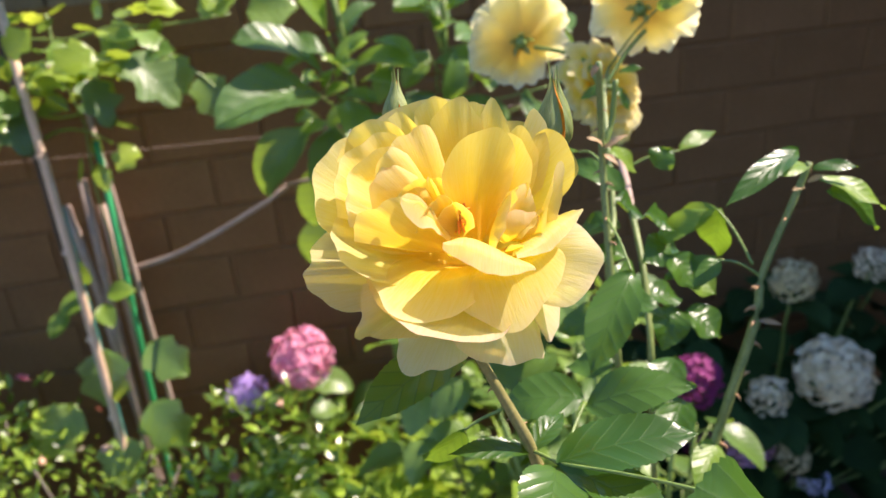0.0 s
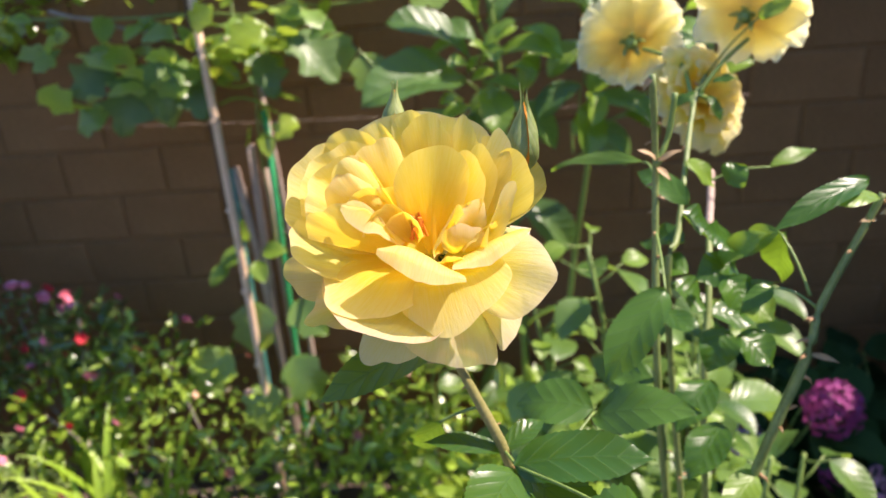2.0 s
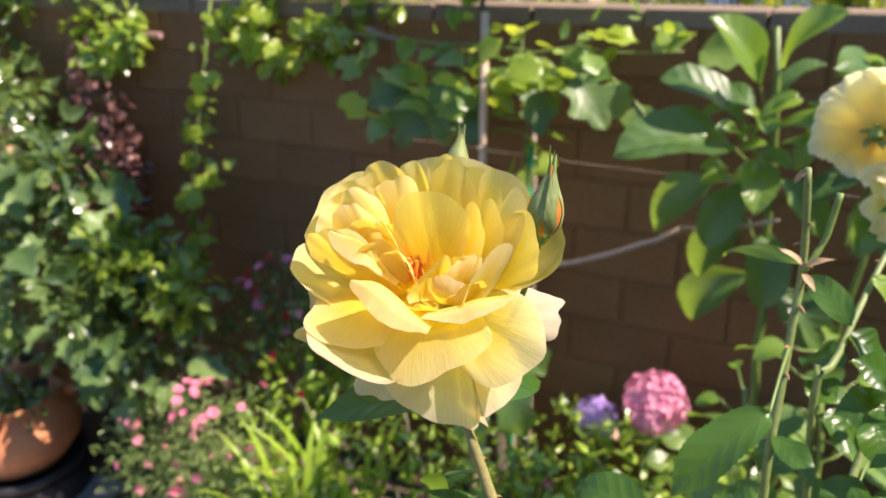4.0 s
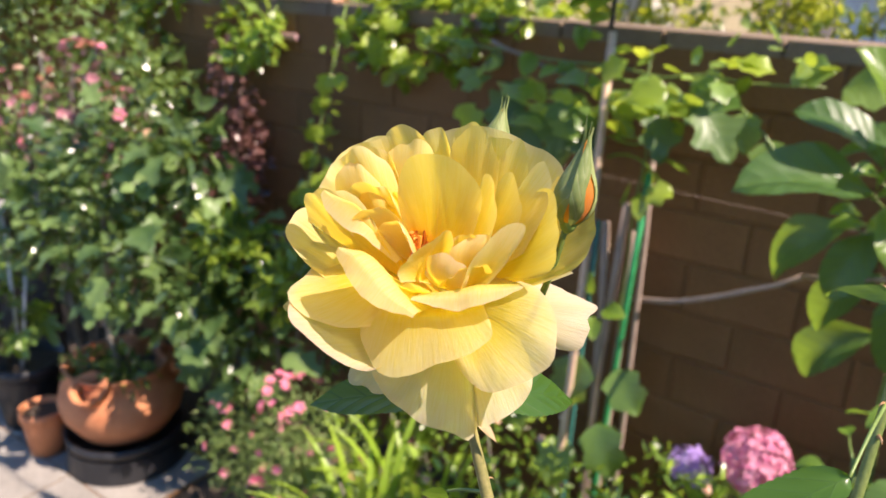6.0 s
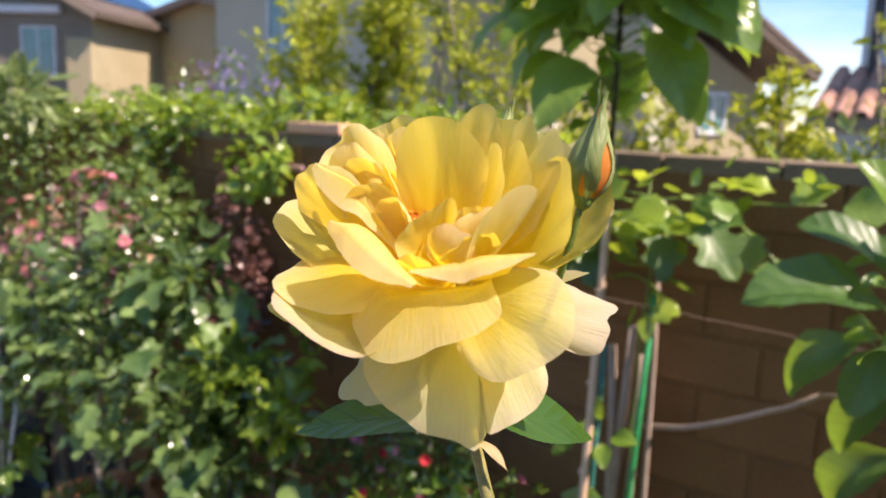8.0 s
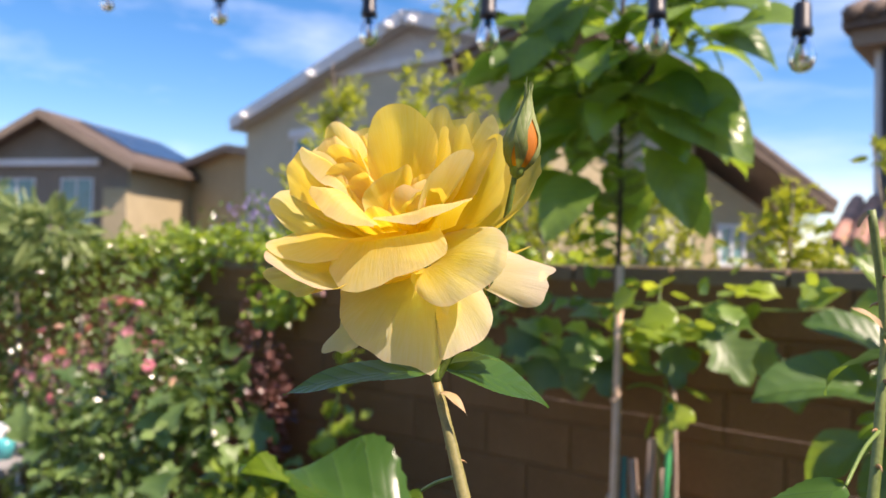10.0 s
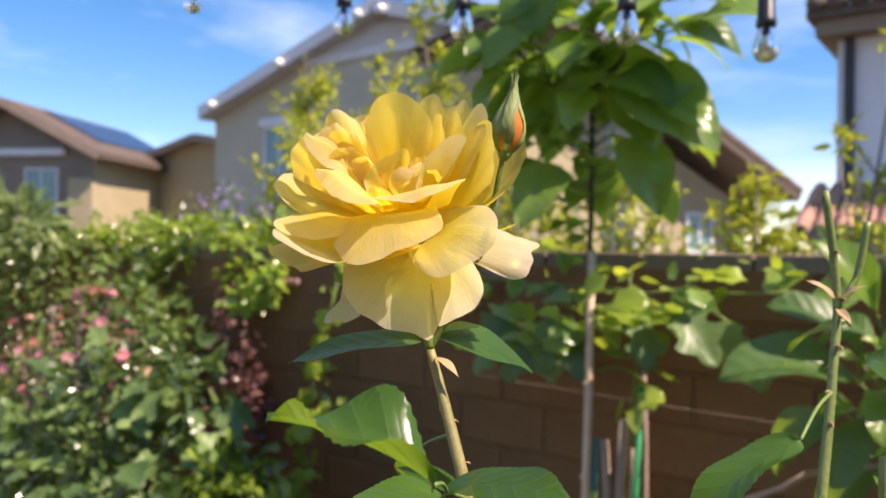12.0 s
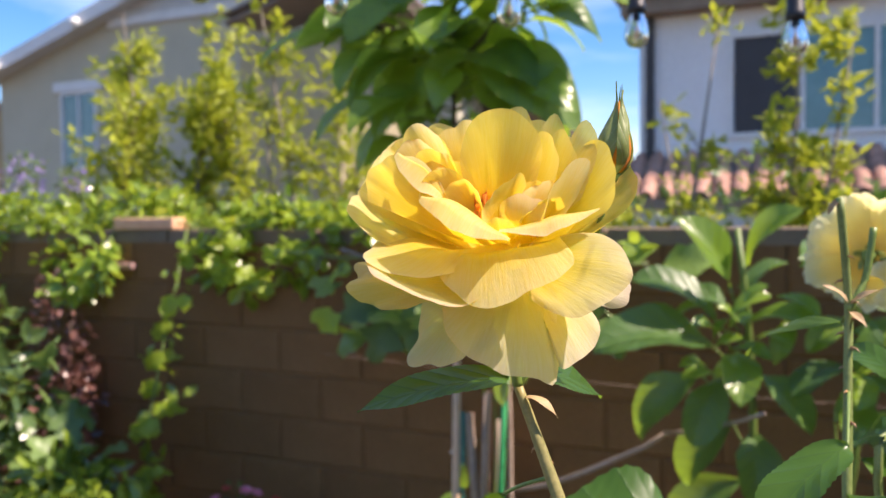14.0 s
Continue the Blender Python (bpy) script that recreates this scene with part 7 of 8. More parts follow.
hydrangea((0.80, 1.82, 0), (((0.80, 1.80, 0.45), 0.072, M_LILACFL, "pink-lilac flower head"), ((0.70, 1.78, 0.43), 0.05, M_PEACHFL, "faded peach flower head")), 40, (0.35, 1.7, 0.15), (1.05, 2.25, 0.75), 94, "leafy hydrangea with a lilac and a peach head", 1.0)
# soft broad-leaved plant between the roses and the fig
mid = thing("broadleaf_plant", (0.42, 1.40, 0), "leafy green plant with broad soft leaves", "plant")
leafy_stem(mid, bend((0.42, 1.40, -0.02), (0.30, 1.28, 1.36), (0.03, 0, 0), 8, 0.01), 0.009, 0.004, M_GREENSTEM, HYDS, 0.024, 0.09, 1.05, 95, 0.3, 0.35, VINES_LIT, 0.3)
leafy_stem(mid, bend((0.42, 1.40, 0.1), (0.50, 1.25, 1.22), (0.03, 0, 0), 8, 0.01), 0.009, 0.004, M_GREENSTEM, HYDS, 0.024, 0.09, 1.05, 96, 0.3, 0.35, VINES_LIT, 0.3)
leafy_stem(mid, bend((0.42, 1.40, 0.1), (0.20, 1.36, 1.22), (-0.03, 0, 0), 8, 0.01), 0.009, 0.004, M_GREENSTEM, HYDS, 0.026, 0.09, 1.05, 97, 0.3, 0.35, VINES_LIT, 0.3)
leafy_stem(mid, bend((0.42, 1.40, 0.1), (0.62, 1.42, 1.15), (0.03, 0, 0), 8, 0.01), 0.009, 0.004, M_GREENSTEM, HYDS, 0.026, 0.09, 1.05, 98, 0.3, 0.35, VINES_LIT, 0.3)
low = thing("broadleaf_plant", (0.45, 0.98, 0), "low leafy green plant under the rose canes", "plant")
for k, (x, y, z) in enumerate(((0.36, 0.90, 1.28), (0.50, 0.86, 1.22), (0.44, 1.02, 1.30), (0.60, 0.98, 1.12), (0.28, 1.0, 1.18))):
    leafy_stem(low, bend((0.45, 0.98, -0.02), (x, y, z), (0.02, 0, 0), 8, 0.01), 0.008, 0.004, M_GREENSTEM, HYDS, 0.026, 0.07, 0.85, 110 + k, 0.2, 0.4, VINES_LIT, 0.35)

# ---- low bedding ----
def bed(name, base, label, blobs, count, size, material, seed, flowers=None, nflow=0, fsize=0.03, wide=0.42, cat="bedding plant"):
    t = thing(name, base, label, cat)
    p, d = in_blobs(blobs, count, seed, 0.35)
    rng = np.random.default_rng(seed)
    placed(leaf_cloud("foliage", p, d, size * rng.uniform(0.6, 1.4, count), material, None, wide, 0.1, 0.45, 0.1, seed), t)
    for k in range(6):
        q = p[k * 7]
        placed(rod("stem", bend(base, (q[0], q[1], q[2]), (0, 0, 0.03), 5, 0.01), 0.006, 0.003, M_BARK, sides=5), t)
    if flowers:
        c = np.array([b[0] for b in blobs], float)
        r = np.array([b[1] for b in blobs], float)
        for k in range(nflow):
            i = int(rng.integers(len(blobs)))
            v = rng.normal(size=3) + np.array((0, -0.6, 0.9))
            v /= np.linalg.norm(v)
            at = Vector(c[i] + v * r[i] * 1.05)
            m = flowers[k % len(flowers)]
            s = fsize * rng.uniform(0.7, 1.3)
            q = Vector(v).to_track_quat("Z", "Y")
            verts, faces = [], []
            for ring in range(2):
                for j in range(6):
                    b = j * math.pi / 3 + ring * 0.5
                    e, f = Vector((math.cos(b), math.sin(b), 0)), Vector((-math.sin(b), math.cos(b), 0))
                    o = len(verts)
                    up = 0.25 + 0.5 * ring
                    for w in (Vector((0, 0, 0)), e * s * 0.5 - f * s * 0.3 + Vector((0, 0, up * s * 0.4)), e * s * (0.95 - 0.3 * ring) + Vector((0, 0, up * s * 0.6)), e * s * 0.5 + f * s * 0.3 + Vector((0, 0, up * s * 0.4))):
                        verts.append(at + q @ w)
                    faces.append((o, o + 1, o + 2, o + 3))
            placed(mesh_ob("flower", verts, faces, m), t)
    return t


bed("boxy_shrub", (-0.65, 1.85, 0), "low bright green small-leaved shrub by the wall", [((-0.95 + 0.17 * i, 1.90 + 0.06 * math.sin(i * 2), 0.50 + 0.06 * math.sin(i * 1.7)), (0.16, 0.20, 0.17)) for i in range(6)] + [((-0.75, 1.75, 0.35), (0.3, 0.2, 0.25)), ((-0.35, 1.75, 0.35), (0.3, 0.2, 0.25))], 1000, 0.046, M_BED, 121, (M_PEACHFL, M_WHITEFL, M_RUSTFL), 14, 0.018)
bed("boxy_shrub", (-0.05, 1.75, 0), "low yellow-green leafy shrub in the bed", [((-0.20, 1.80, 0.40), (0.18, 0.2, 0.22)), ((0.0, 1.72, 0.48), (0.18, 0.2, 0.22)), ((0.18, 1.70, 0.52), (0.17, 0.2, 0.24)), ((0.10, 1.62, 0.38), (0.25, 0.2, 0.25)), ((0.32, 1.66, 0.40), (0.15, 0.15, 0.22))], 500, 0.085, M_BED, 122, wide=0.4)
bed("boxy_shrub", (-0.15, 1.45, 0), "low ground-covering green plant with small leaves", [((-0.5, 1.5, 0.22), (0.3, 0.25, 0.2)), ((-0.1, 1.45, 0.25), (0.3, 0.25, 0.22)), ((0.3, 1.4, 0.3), (0.3, 0.25, 0.25))], 1500, 0.04, M_DARKLEAF, 123, (M_PEACHFL, M_WHITEFL, M_LILACFL), 16, 0.022)
bed("boxy_shrub", (-1.05, 2.0, 0), "bright small-leaved shrub beside the wall", [((-1.12, 2.0, 0.62), (0.2, 0.2, 0.18)), ((-0.92, 2.0, 0.66), (0.18, 0.2, 0.16)), ((-1.3, 1.98, 0.5), (0.2, 0.2, 0.2))], 520, 0.05, M_BED, 124, (M_REDFL, M_SMALLPINK), 10, 0.022)
bed("pink_bedding", (-1.52, 1.68, 0), "feathery grey-green bedding plant with pink flowers", [((-1.52, 1.66, 0.38), (0.24, 0.22, 0.24)), ((-1.36, 1.68, 0.45), (0.18, 0.2, 0.2)), ((-1.70, 1.66, 0.30), (0.18, 0.18, 0.2)), ((-1.30, 1.62, 0.25), (0.22, 0.2, 0.2))], 2600, 0.035, M_FERNY, 125, (M_SMALLPINK,), 64, 0.021, 0.22)
bed("pink_bedding", (-1.30, 2.02, 0), "leafy plant with small crimson and pink flowers", [((-1.36, 2.05, 0.80), (0.16, 0.15, 0.16)), ((-1.55, 2.05, 0.62), (0.18, 0.15, 0.2)), ((-1.15, 2.05, 0.78), (0.14, 0.12, 0.14))], 700, 0.04, M_DARKLEAF, 126, (M_REDFL, M_SMALLPINK, M_SMALLPINK), 30, 0.024)
bed("grey_plant", (-0.75, 1.55, 0), "low grey-green plant with tiny flowers", [((-0.85, 1.55, 0.28), (0.25, 0.2, 0.2)), ((-1.1, 1.58, 0.3), (0.2, 0.2, 0.2))], 1300, 0.026, M_FERNY, 127, (M_PEACHFL, M_LILACFL, M_WHITEFL), 12, 0.018)
for bx, by, n, sd in ((-1.00, 1.55, 18, 135), (-1.16, 1.85, 17, 131), (-0.92, 1.72, 13, 132), (0.62, 1.18, 14, 133), (0.52, 1.52, 9, 134)):
    rr = random.Random(sd)
    t = thing("day_lily", (bx, by, 0), "clump of long bright green strap leaves", "plant")
    for k in range(n):
        a = rr.uniform(0, 6.3)
        ln, reach = rr.uniform(0.6, 0.95), rr.uniform(0.12, 0.36)
        out = Vector((math.cos(a), math.sin(a), 0))
        sd2 = Vector((-math.sin(a), math.cos(a), 0))
        verts, faces = [], []
        for i in range(11):
            u = i / 10
            c = Vector((bx, by, 0)) + out * (0.03 + reach * u ** 1.6) + Vector((0, 0, ln * (u - 0.28 * u ** 3)))
            w = 0.016 * (1 - u ** 3) + 0.0004
            verts += [c - sd2 * w + Vector((0, 0, 0.004)), c, c + sd2 * w + Vector((0, 0, 0.004))]
        for i in range(10):
            j = i * 3
            faces += [(j, j + 1, j + 4, j + 3), (j + 1, j + 2, j + 5, j + 4)]
        placed(mesh_ob("strap_leaf", verts, faces, M_STRAP, smooth=True), t)

# ---- pots and shrubs on the patio side ----
pot = thing("terracotta_pot", (-2.35, 1.60, 0.115), "round-bellied terracotta pot with flared side pockets", "pot")
v, f = lathe([(0.11, 0.0), (0.165, 0.03), (0.222, 0.11), (0.236, 0.17), (0.222, 0.23), (0.190, 0.275), (0.198, 0.305), (0.205, 0.318), (0.19, 0.318), (0.178, 0.29), (0.178, 0.25)], 40)
mesh_ob("body", v, f, M_TERRA, pot, smooth=True)
for a in (3.4, 5.2, 1.0, 2.2):
    pk = [(0.02, -0.07), (0.05, -0.02), (0.066, 0.03), (0.072, 0.055), (0.060, 0.055), (0.045, 0.02)]
    pv, pf = lathe(pk, 18)
    ob = mesh_ob("pocket", pv, pf, M_TERRA, pot, smooth=True)
    ob.location, ob.rotation_euler = (0.185 * math.cos(a), 0.185 * math.sin(a), 0.262), (0, 0.55 * 1, a)
v, f = lathe([(0.0, 0.255), (0.178, 0.262)], 30)
mesh_ob("soil", v, f, M_SOIL, pot, smooth=True)
sv, sf = lathe([(0.20, 0.0), (0.225, 0.012), (0.232, 0.05), (0.218, 0.05), (0.205, 0.018), (0.0, 0.016)], 36)
saucer = mesh_ob("saucer", sv, sf, M_BLACKPOT, None, smooth=True)
tagged_at(saucer, (-2.35, 1.60, 0.098), "dark plant saucer under the pot", "saucer")
bm = bmesh.new()
bmesh.ops.create_cone(bm, cap_ends=True, segments=28, radius1=0.235, radius2=0.225, depth=0.094, matrix=Matrix.Translation((0, 0, 0.049)))
plinth = part("stone_plinth", bm, M_BLACKPOT)
tagged_at(plinth, (-2.35, 1.60, 0.002), "round dark plinth under the pot", "plinth")
for nm, at, r, h, m, lb in (("small_pot", (-2.62, 1.41, 0.002), 0.092, 0.20, M_TERRA, "small plain terracotta flower pot"), ("nursery_pot", (-2.90, 1.50, 0.002), 0.16, 0.30, M_BLACKPOT, "large black plastic nursery pot"), ("nursery_pot", (-2.72, 1.78, 0.002), 0.13, 0.26, M_BLACKPOT, "black plastic nursery pot in shade")):
    v, f = lathe([(r * 0.72, 0), (r * 0.93, h * 0.78), (r * 0.93, h * 0.80), (r, h * 0.81), (r, h), (r * 0.92, h), (r * 0.88, h * 0.85), (0.0, h * 0.84)], 30)
    t = thing(nm, at, lb, "pot")
    mesh_ob("body", v, f, m, t, smooth=True)
    v, f = lathe([(0.0, h * 0.86), (r * 0.88, h * 0.87)], 24)
    mesh_ob("soil", v, f, M_SOIL, t, smooth=True)


def shrub(name, base, z0, label, limbs, blobs, count, size, material, seed, bark=M_BARK, wide=0.5, cat="shrub", meshes=None, big=0, bsize=1.0):
    t = thing(name, (base[0], base[1], z0), label, cat)
    for a, b, r in limbs:
        placed(rod("limb", bend(a, b, (0, 0, 0.03), 6, 0.012), r, r * 0.5, bark), t)
    p, d = in_blobs(blobs, count, seed, 0.3)
    rng = np.random.default_rng(seed)
    placed(leaf_cloud("crown", p, d, size * rng.uniform(0.6, 1.4, count), material, None, wide, 0.1, 0.5, 0.2, seed), t)
    if meshes:
        rr = random.Random(seed)
        q, e = in_blobs(blobs, big, seed + 1, 0.8)
        for a, b in zip(q, e):
            set_leaf(rr.choice(meshes), t, a, Vector(b) + Vector((0, 0, -0.3)), (rr.uniform(-0.4, 0.4), -0.4, 1), bsize * rr.uniform(0.7, 1.2))
    return t


shrub("potted_shrub", (-2.35, 1.60), 0.37, "dark green leafy shrub with forked pale stems in pot", [((-2.35, 1.60, 0.37), (-2.38, 1.58, 0.62), 0.02), ((-2.38, 1.58, 0.60), (-2.50, 1.55, 0.98), 0.014), ((-2.37, 1.58, 0.60), (-2.20, 1.55, 0.95), 0.014), ((-2.37, 1.58, 0.62), (-2.34, 1.62, 1.15), 0.012)],
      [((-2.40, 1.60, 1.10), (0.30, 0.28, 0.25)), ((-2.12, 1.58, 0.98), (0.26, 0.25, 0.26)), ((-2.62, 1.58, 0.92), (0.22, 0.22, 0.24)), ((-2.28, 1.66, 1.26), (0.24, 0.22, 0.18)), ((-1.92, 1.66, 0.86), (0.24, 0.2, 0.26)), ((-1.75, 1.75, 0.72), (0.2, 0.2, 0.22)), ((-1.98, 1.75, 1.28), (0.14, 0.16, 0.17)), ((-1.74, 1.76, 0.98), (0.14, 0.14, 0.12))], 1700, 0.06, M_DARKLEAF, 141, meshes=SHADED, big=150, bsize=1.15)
# added clump: brighter leaves stand for sunlit foliage of the shrub beside it
shrub("lit_leaf_clump", (-1.62, 1.80), 0, "clump of brighter leaves added as the shrub's sunlit part", [((-1.62, 1.80, 0), (-1.64, 1.78, 0.85), 0.010), ((-1.62, 1.80, 0.4), (-1.50, 1.78, 0.80), 0.007)],
      [((-1.66, 1.74, 1.00), (0.13, 0.12, 0.10)), ((-1.54, 1.76, 0.92), (0.10, 0.12, 0.10)), ((-1.78, 1.72, 1.06), (0.10, 0.10, 0.08))], 230, 0.060, M_VINE, 151)
shrub("pot_plant", (-2.35, 1.60), 0.37, "small trailing plant at the pot's rim", [((-2.40, 1.50, 0.37), (-2.36, 1.46, 0.46), 0.004)], [((-2.36, 1.50, 0.44), (0.14, 0.1, 0.09)), ((-2.22, 1.55, 0.45), (0.1, 0.1, 0.08))], 220, 0.035, M_HEDGE, 142)
shrub("burgundy_shrub", (-2.32, 2.15), 0, "dark burgundy-leaved shrub against the wall", [((-2.32, 2.15, 0), (-2.32, 2.18, 1.2), 0.012), ((-2.32, 2.15, 0.6), (-2.25, 2.2, 1.45), 0.008)], [((-2.32, 2.20, 1.42), (0.14, 0.1, 0.22)), ((-2.28, 2.2, 1.18), (0.15, 0.1, 0.2)), ((-2.36, 2.18, 1.0), (0.16, 0.12, 0.18))], 620, 0.045, M_BURG, 143, M_DARKBARK)
shrub("flowering_shrub", (-2.72, 1.90), 0, "mixed green shrub with pink and rust flowers", [((-2.72, 1.9, 0), (-2.72, 1.85, 1.0), 0.015), ((-2.72, 1.9, 0.4), (-2.9, 1.8, 1.3), 0.01)], [((-2.72, 1.80, 1.28), (0.26, 0.22, 0.26)), ((-2.95, 1.78, 1.25), (0.24, 0.2, 0.24)), ((-2.55, 1.9, 1.45), (0.24, 0.2, 0.26)), ((-2.9, 1.85, 0.85), (0.25, 0.2, 0.3))], 1500, 0.042, M_HEDGE, 144)
bed("flowering_shrub", (-2.80, 1.72, 0), "low plant with pink, red and rust flowers", [((-2.72, 1.70, 1.26), (0.24, 0.12, 0.22)), ((-2.98, 1.68, 1.24), (0.22, 0.12, 0.24)), ((-2.60, 1.74, 1.46), (0.2, 0.12, 0.16)), ((-2.40, 1.74, 1.30), (0.16, 0.1, 0.16))], 420, 0.04, M_BURG, 145, (M_DUSTYFL, M_RUSTFL, M_DUSTYFL, M_PEACHFL, M_RUSTFL, M_SMALLPINK, M_DUSTYFL), 62, 0.024, cat="shrub")
shrub("hedge", (-3.5, 2.05), 0, "tall mixed green hedge before the block wall", [((-3.5, 2.05, 0), (-3.4, 2.0, 1.5), 0.02), ((-3.0, 2.1, 0), (-3.0, 2.05, 1.4), 0.02), ((-4.1, 2.0, 0), (-4.1, 2.0, 1.6), 0.02)],
      [((-3.30 - 0.28 * i, 2.02 + 0.06 * math.sin(i * 2.2), 1.45 + 0.07 * i + 0.07 * math.sin(i * 1.7)), (0.28, 0.24, 0.36)) for i in range(7)] + [((-3.2 - 0.4 * i, 1.95, 0.8), (0.35, 0.3, 0.5)) for i in range(4)] + [((-2.95, 2.1, 1.55), (0.22, 0.2, 0.22)), ((-2.75, 2.15, 1.30), (0.22, 0.2, 0.3))], 4200, 0.055, M_HEDGE, 146)
shrub("pale_bush", (-4.35, 1.90), 0, "tall bush with long pale green leaves", [((-4.35, 1.9, 0), (-4.35, 1.9, 1.7), 0.02)], [((-4.40, 1.90, 1.98), (0.26, 0.22, 0.22)), ((-4.05, 1.95, 1.92), (0.22, 0.2, 0.18)), ((-4.55, 1.85, 1.65), (0.3, 0.25, 0.3)), ((-3.75, 2.0, 1.90), (0.2, 0.2, 0.15))], 900, 0.12, leafy("pale_bush_leaf", (0.10, 0.16, 0.05), (0.30, 0.38, 0.15), (0.45, 0.55, 0.15), 0.4, 0.35, "island", 0), 147, wide=0.26)
# small stand with odds and ends at the far left
stand = thing("plant_stand", (-3.10, 1.55, 0), "low plant stand with dark wooden legs", "stand")
for x, y in ((-0.16, -0.12), (0.16, -0.12), (-0.16, 0.12), (0.16, 0.12)):
    bm = bmesh.new()
    beam(bm, (x * 1.1, y * 1.1, 0), (x, y, 0.93), 0.03, 0.03)
    part("leg", bm, M_DARKBARK, stand)
bm = bmesh.new()
box(bm, (-0.22, -0.16, 0.93), (0.22, 0.16, 0.965), 0.006)
part("top", bm, M_STONE, stand)
for at, r, h, m, lb, nm in (((-3.18, 1.52, 0.966), 0.055, 0.11, M_TRIM, "small white ceramic planter", "planter"), ((-3.04, 1.50, 0.966), 0.04, 0.075, surface("teal_glaze", (0.03, 0.30, 0.33), (0.07, 0.42, 0.45), 0.3, 20, 120), "small teal glazed cup", "cup"), ((-2.98, 1.60, 0.966), 0.05, 0.09, M_BLACKPOT, "small black plant pot", "pot")):
    v, f = lathe([(r * 0.75, 0), (r * 0.95, h * 0.6), (r, h), (r * 0.88, h), (r * 0.8, h * 0.3), (0.0, h * 0.3)], 22)
    t = thing(nm, at, lb, nm)
    mesh_ob("body", v, f, m, t, smooth=True)
upright("label_stake", [(-2.90, 1.48, 0.25), (-2.865, 1.48, 0.96)], 0.006, 0.006, M_TRIM, "white plastic plant label stake in pot", "stake")
upright("label_stake", [(-2.86, 1.46, 0.25), (-2.69, 1.46, 0.78)], 0.005, 0.005, M_TRIM, "slanted white plant stake in pot", "stake")
shrub("pot_plant", (-2.90, 1.50), 0.27, "leafy green plant in the black pot", [((-2.9, 1.5, 0.25), (-2.88, 1.48, 0.55), 0.006)], [((-2.88, 1.44, 0.56), (0.2, 0.12, 0.16))], 60, 0.06, M_HEDGE, 148, meshes=FIGS_LIT, big=14, bsize=0.6)
hose = thing("garden_hose", (-1.42, 1.38, 0.0), "loop of grey garden hose on the soil", "hose")
v, f = tube([(-1.42 + 0.13 * math.cos(a / 12 * math.pi), 1.40 + 0.10 * math.sin(a / 12 * math.pi), 0.02 + 0.10 * math.sin(a / 12 * math.pi)) for a in range(13)], [0.014] * 13, 10)
placed(mesh_ob("hose", v, f, M_STONE, smooth=True), hose)

# ---- string lights overhead ----
string = thing("string_lights", (-0.3, 1.5, 2.40), "string of clear glass bulbs in black sockets", "string lights")
BULBS = ((0.25, 1.65, 2.13), (-0.038, 1.60, 2.162), (-0.247, 1.43, 2.187), (-0.596, 1.39, 2.238), (-0.945, 1.40, 2.305), (-1.577, 1.44, 2.472), (-2.31, 1.50, 2.66), (-3.14, 1.56, 2.89))
line = [(0.9, 1.8, 2.62)] + [(x, y, z + 0.27) for x, y, z in BULBS] + [(-4.0, 1.6, 3.4)]
placed(rod("cable", line, 0.004, 0.004, M_SOCKET, sides=6), string)
gv, gf = lathe([(0.012, 0.072), (0.0135, 0.066), (0.019, 0.050), (0.0235, 0.032), (0.0235, 0.020), (0.018, 0.007), (0.009, 0.001), (0.0005, 0.0)], 20)
sv, sf = lathe([(0.011, 0.130), (0.0155, 0.124), (0.0165, 0.085), (0.0185, 0.082), (0.0185, 0.068), (0.013, 0.066)], 16)
fv, ff = lathe([(0.0025, 0.07), (0.0025, 0.05), (0.007, 0.035), (0.006, 0.022), (0.001, 0.02)], 8)
glass_me = sock_me = fil_me = None
for x, y, z in BULBS:
    if glass_me is None:
        g = mesh_ob("bulb", gv, gf, M_BULBGLASS, string, smooth=True)
        s = mesh_ob("socket", sv, sf, M_SOCKET, string, smooth=True)
        w = mesh_ob("filament", fv, ff, M_BRASS, g, smooth=True)
        glass_me, sock_me, fil_me = g.data, s.data, w.data
    else:
        g, s = share("bulb", glass_me, string, Matrix()), share("socket", sock_me, string, Matrix())
        w = share("filament", fil_me, g, Matrix())
    g.matrix_local = s.matrix_local = Matrix.Translation(Vector((x, y, z)) - origin(string))
    placed(rod("cord", bend((x, y, z + 0.128), (x + 0.01, y, z + 0.272), (0.004, 0, 0), 4), 0.0028, 0.0028, M_SOCKET, sides=6), string)

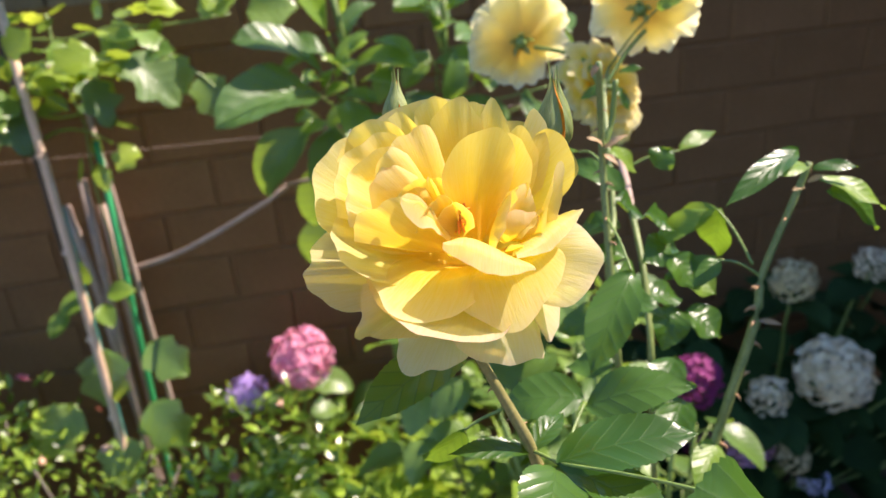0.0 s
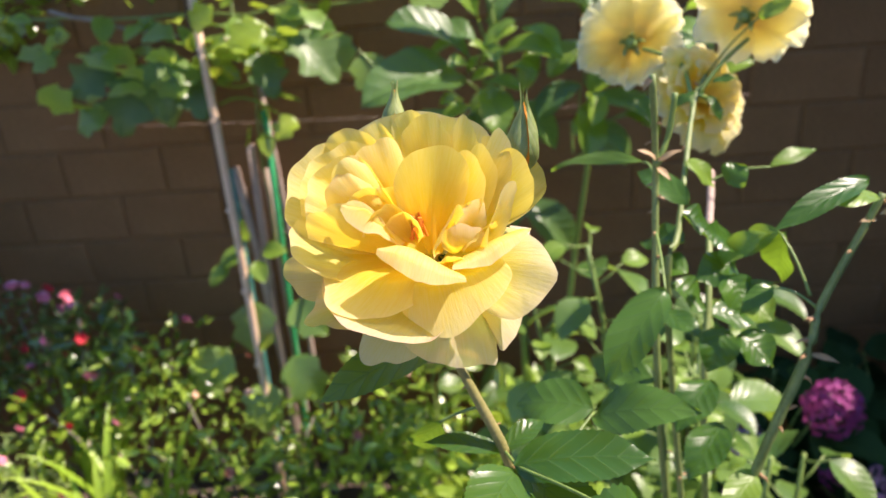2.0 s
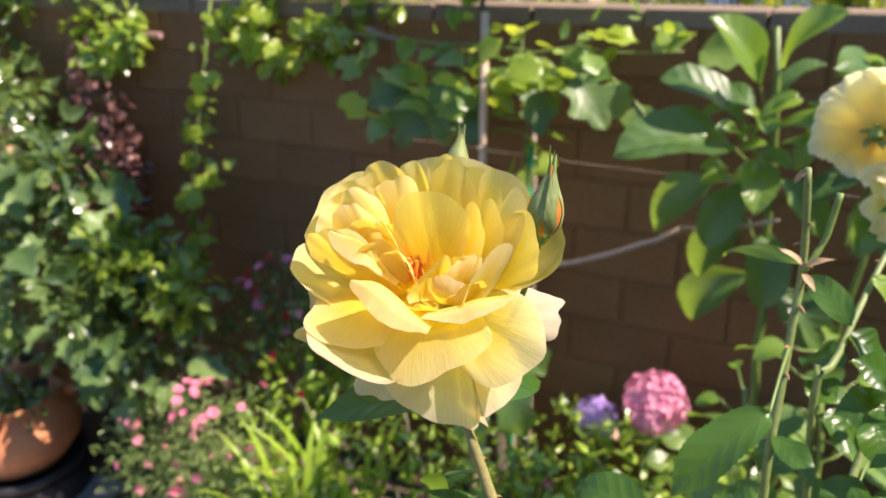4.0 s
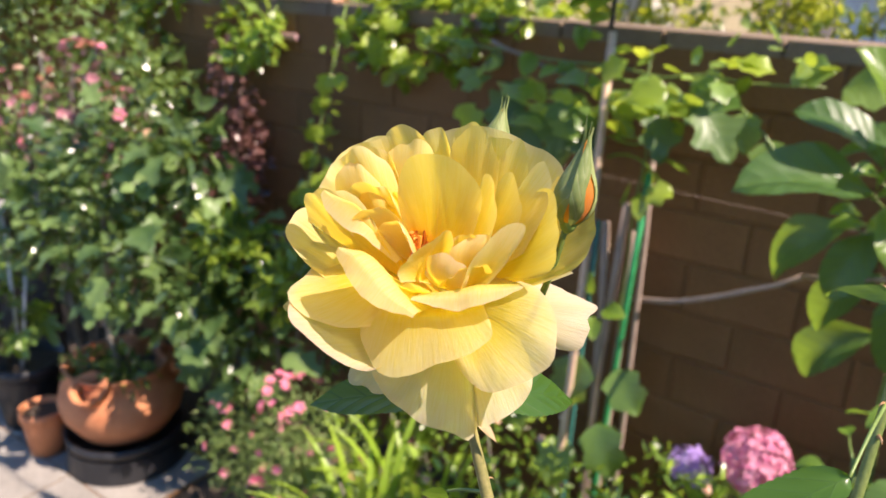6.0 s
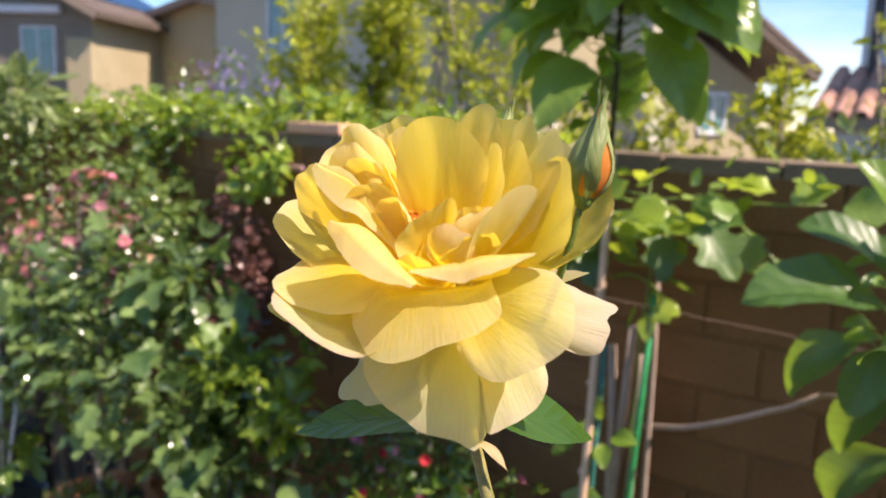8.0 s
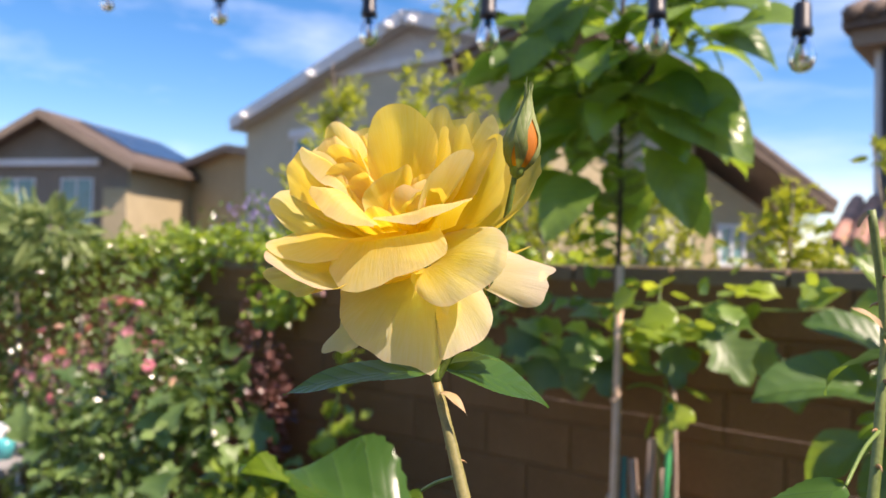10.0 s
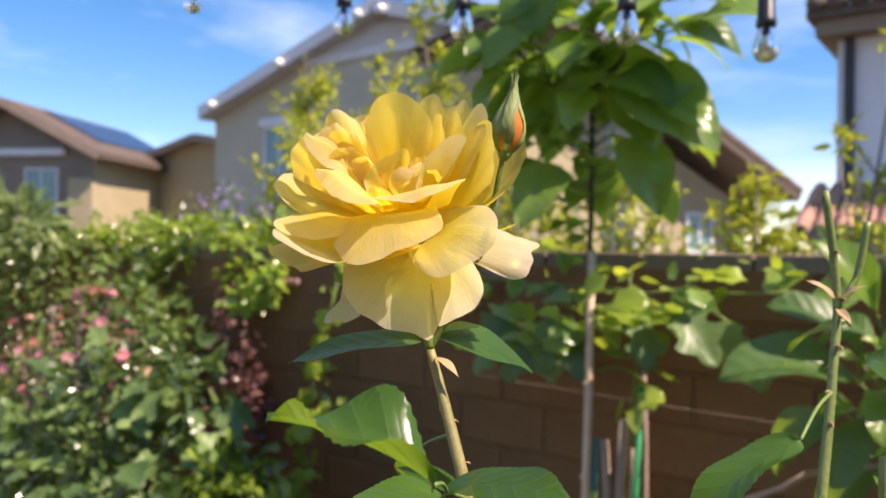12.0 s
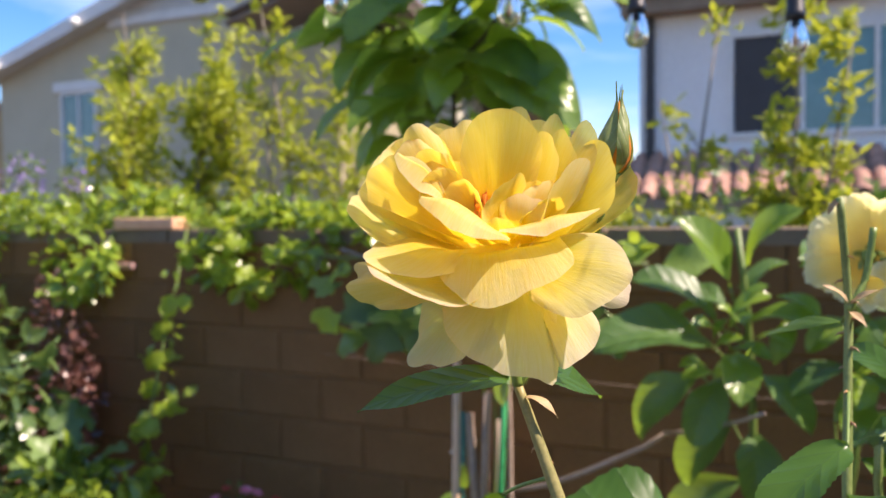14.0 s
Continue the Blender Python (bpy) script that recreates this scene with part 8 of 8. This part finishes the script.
# ---- the wall's blocks ----
def block_mesh(name, length, height, material, seed):
    """One split-faced block with worn edges: its face proud of the joint."""
    bm = bmesh.new()
    rr = random.Random(seed)
    l, h, e = length - 0.007, height - 0.007, 0.005
    f = [(-l / 2 + e, -0.001, -h / 2 + e), (l / 2 - e, -0.001, -h / 2 + e), (l / 2 - e, -0.001, h / 2 - e), (-l / 2 + e, -0.001, h / 2 - e)]
    f = [(x + rr.uniform(-1, 1) * 0.002, y - rr.uniform(0, 0.001), z + rr.uniform(-1, 1) * 0.002) for x, y, z in f]
    b = [(-l / 2, 0.004, -h / 2), (l / 2, 0.004, -h / 2), (l / 2, 0.004, h / 2), (-l / 2, 0.004, h / 2)]
    k = [(x, 0.05, z) for x, y, z in b]
    v = [bm.verts.new(p) for p in f + b + k]
    bm.faces.new(v[0:4])
    for o in (0, 4):
        for i in range(4):
            j = (i + 1) % 4
            bm.faces.new((v[o + i], v[o + 4 + i], v[o + 4 + j], v[o + j]))
    me = bpy.data.meshes.new(name)
    bm.normal_update()
    bm.to_mesh(me)
    bm.free()
    me.materials.append(material)
    return me


BLOCKS = [block_mesh("block", BLOCK, COURSE, M_BLOCK, i) for i in range(4)]
rest_v, rest_f = [], []
Z_JOINT = 1.282
for r in range(-9, 3):
    zc = Z_JOINT + (r + 0.5) * COURSE
    if zc < 0.05:
        continue
    for c in range(-27, 21):
        xc = c * BLOCK + (BLOCK / 2 if r % 2 else 0) - 0.245
        me = BLOCKS[(c * 7 + r * 3) % 4]
        m = Matrix.Translation((xc, WALL_Y, zc)) @ Matrix.Rotation(random.uniform(-0.006, 0.006), 4, "Y")
        if -3.7 < xc < 2.2 and zc > 0.35:
            share("block", me, wall, m)
        elif -8.8 < xc < 6.8:
            k = len(rest_v)
            rest_v += [m @ v.co for v in me.vertices]
            rest_f += [tuple(k + i for i in p.vertices) for p in me.polygons]
rest = mesh_ob("far_blocks", rest_v, rest_f, M_BLOCK, wall)
rest["kind"] = "stuff"
for c in range(-11, 7):
    xc = c * BLOCK - 0.08
    bm = bmesh.new()
    box(bm, (-BLOCK / 2 + 0.004, -0.003, -0.025), (BLOCK / 2 - 0.004, 0.165, 0.025), 0.005)
    cap = part("cap_block", bm, M_CAPBLOCK, wall)
    cap.location = (xc, WALL_Y, WALL_TOP - 0.022)

# ---- paving ----
patio = mesh_ob("pavement", [(-6, -2.5, -0.004), (-1.98, -2.5, -0.004), (-1.98, 1.78, -0.004), (-6, 1.78, -0.004)], [(0, 1, 2, 3)], M_MORTAR)
tagged(patio, "pale stone patio paving with narrow joints", "pavement", kind="structure")
bm = bmesh.new()
box(bm, (-0.196, -0.196, 0), (0.196, 0.196, 0.006), 0.003)
slab_me = bpy.data.meshes.new("slab")
bm.to_mesh(slab_me)
bm.free()
slab_me.materials.append(M_SLAB)
for i in range(9):
    for j in range(10):
        share("slab", slab_me, patio, Matrix.Translation((-2.19 - 0.4 * i, 1.57 - 0.4 * j, random.uniform(-0.004, -0.002))))
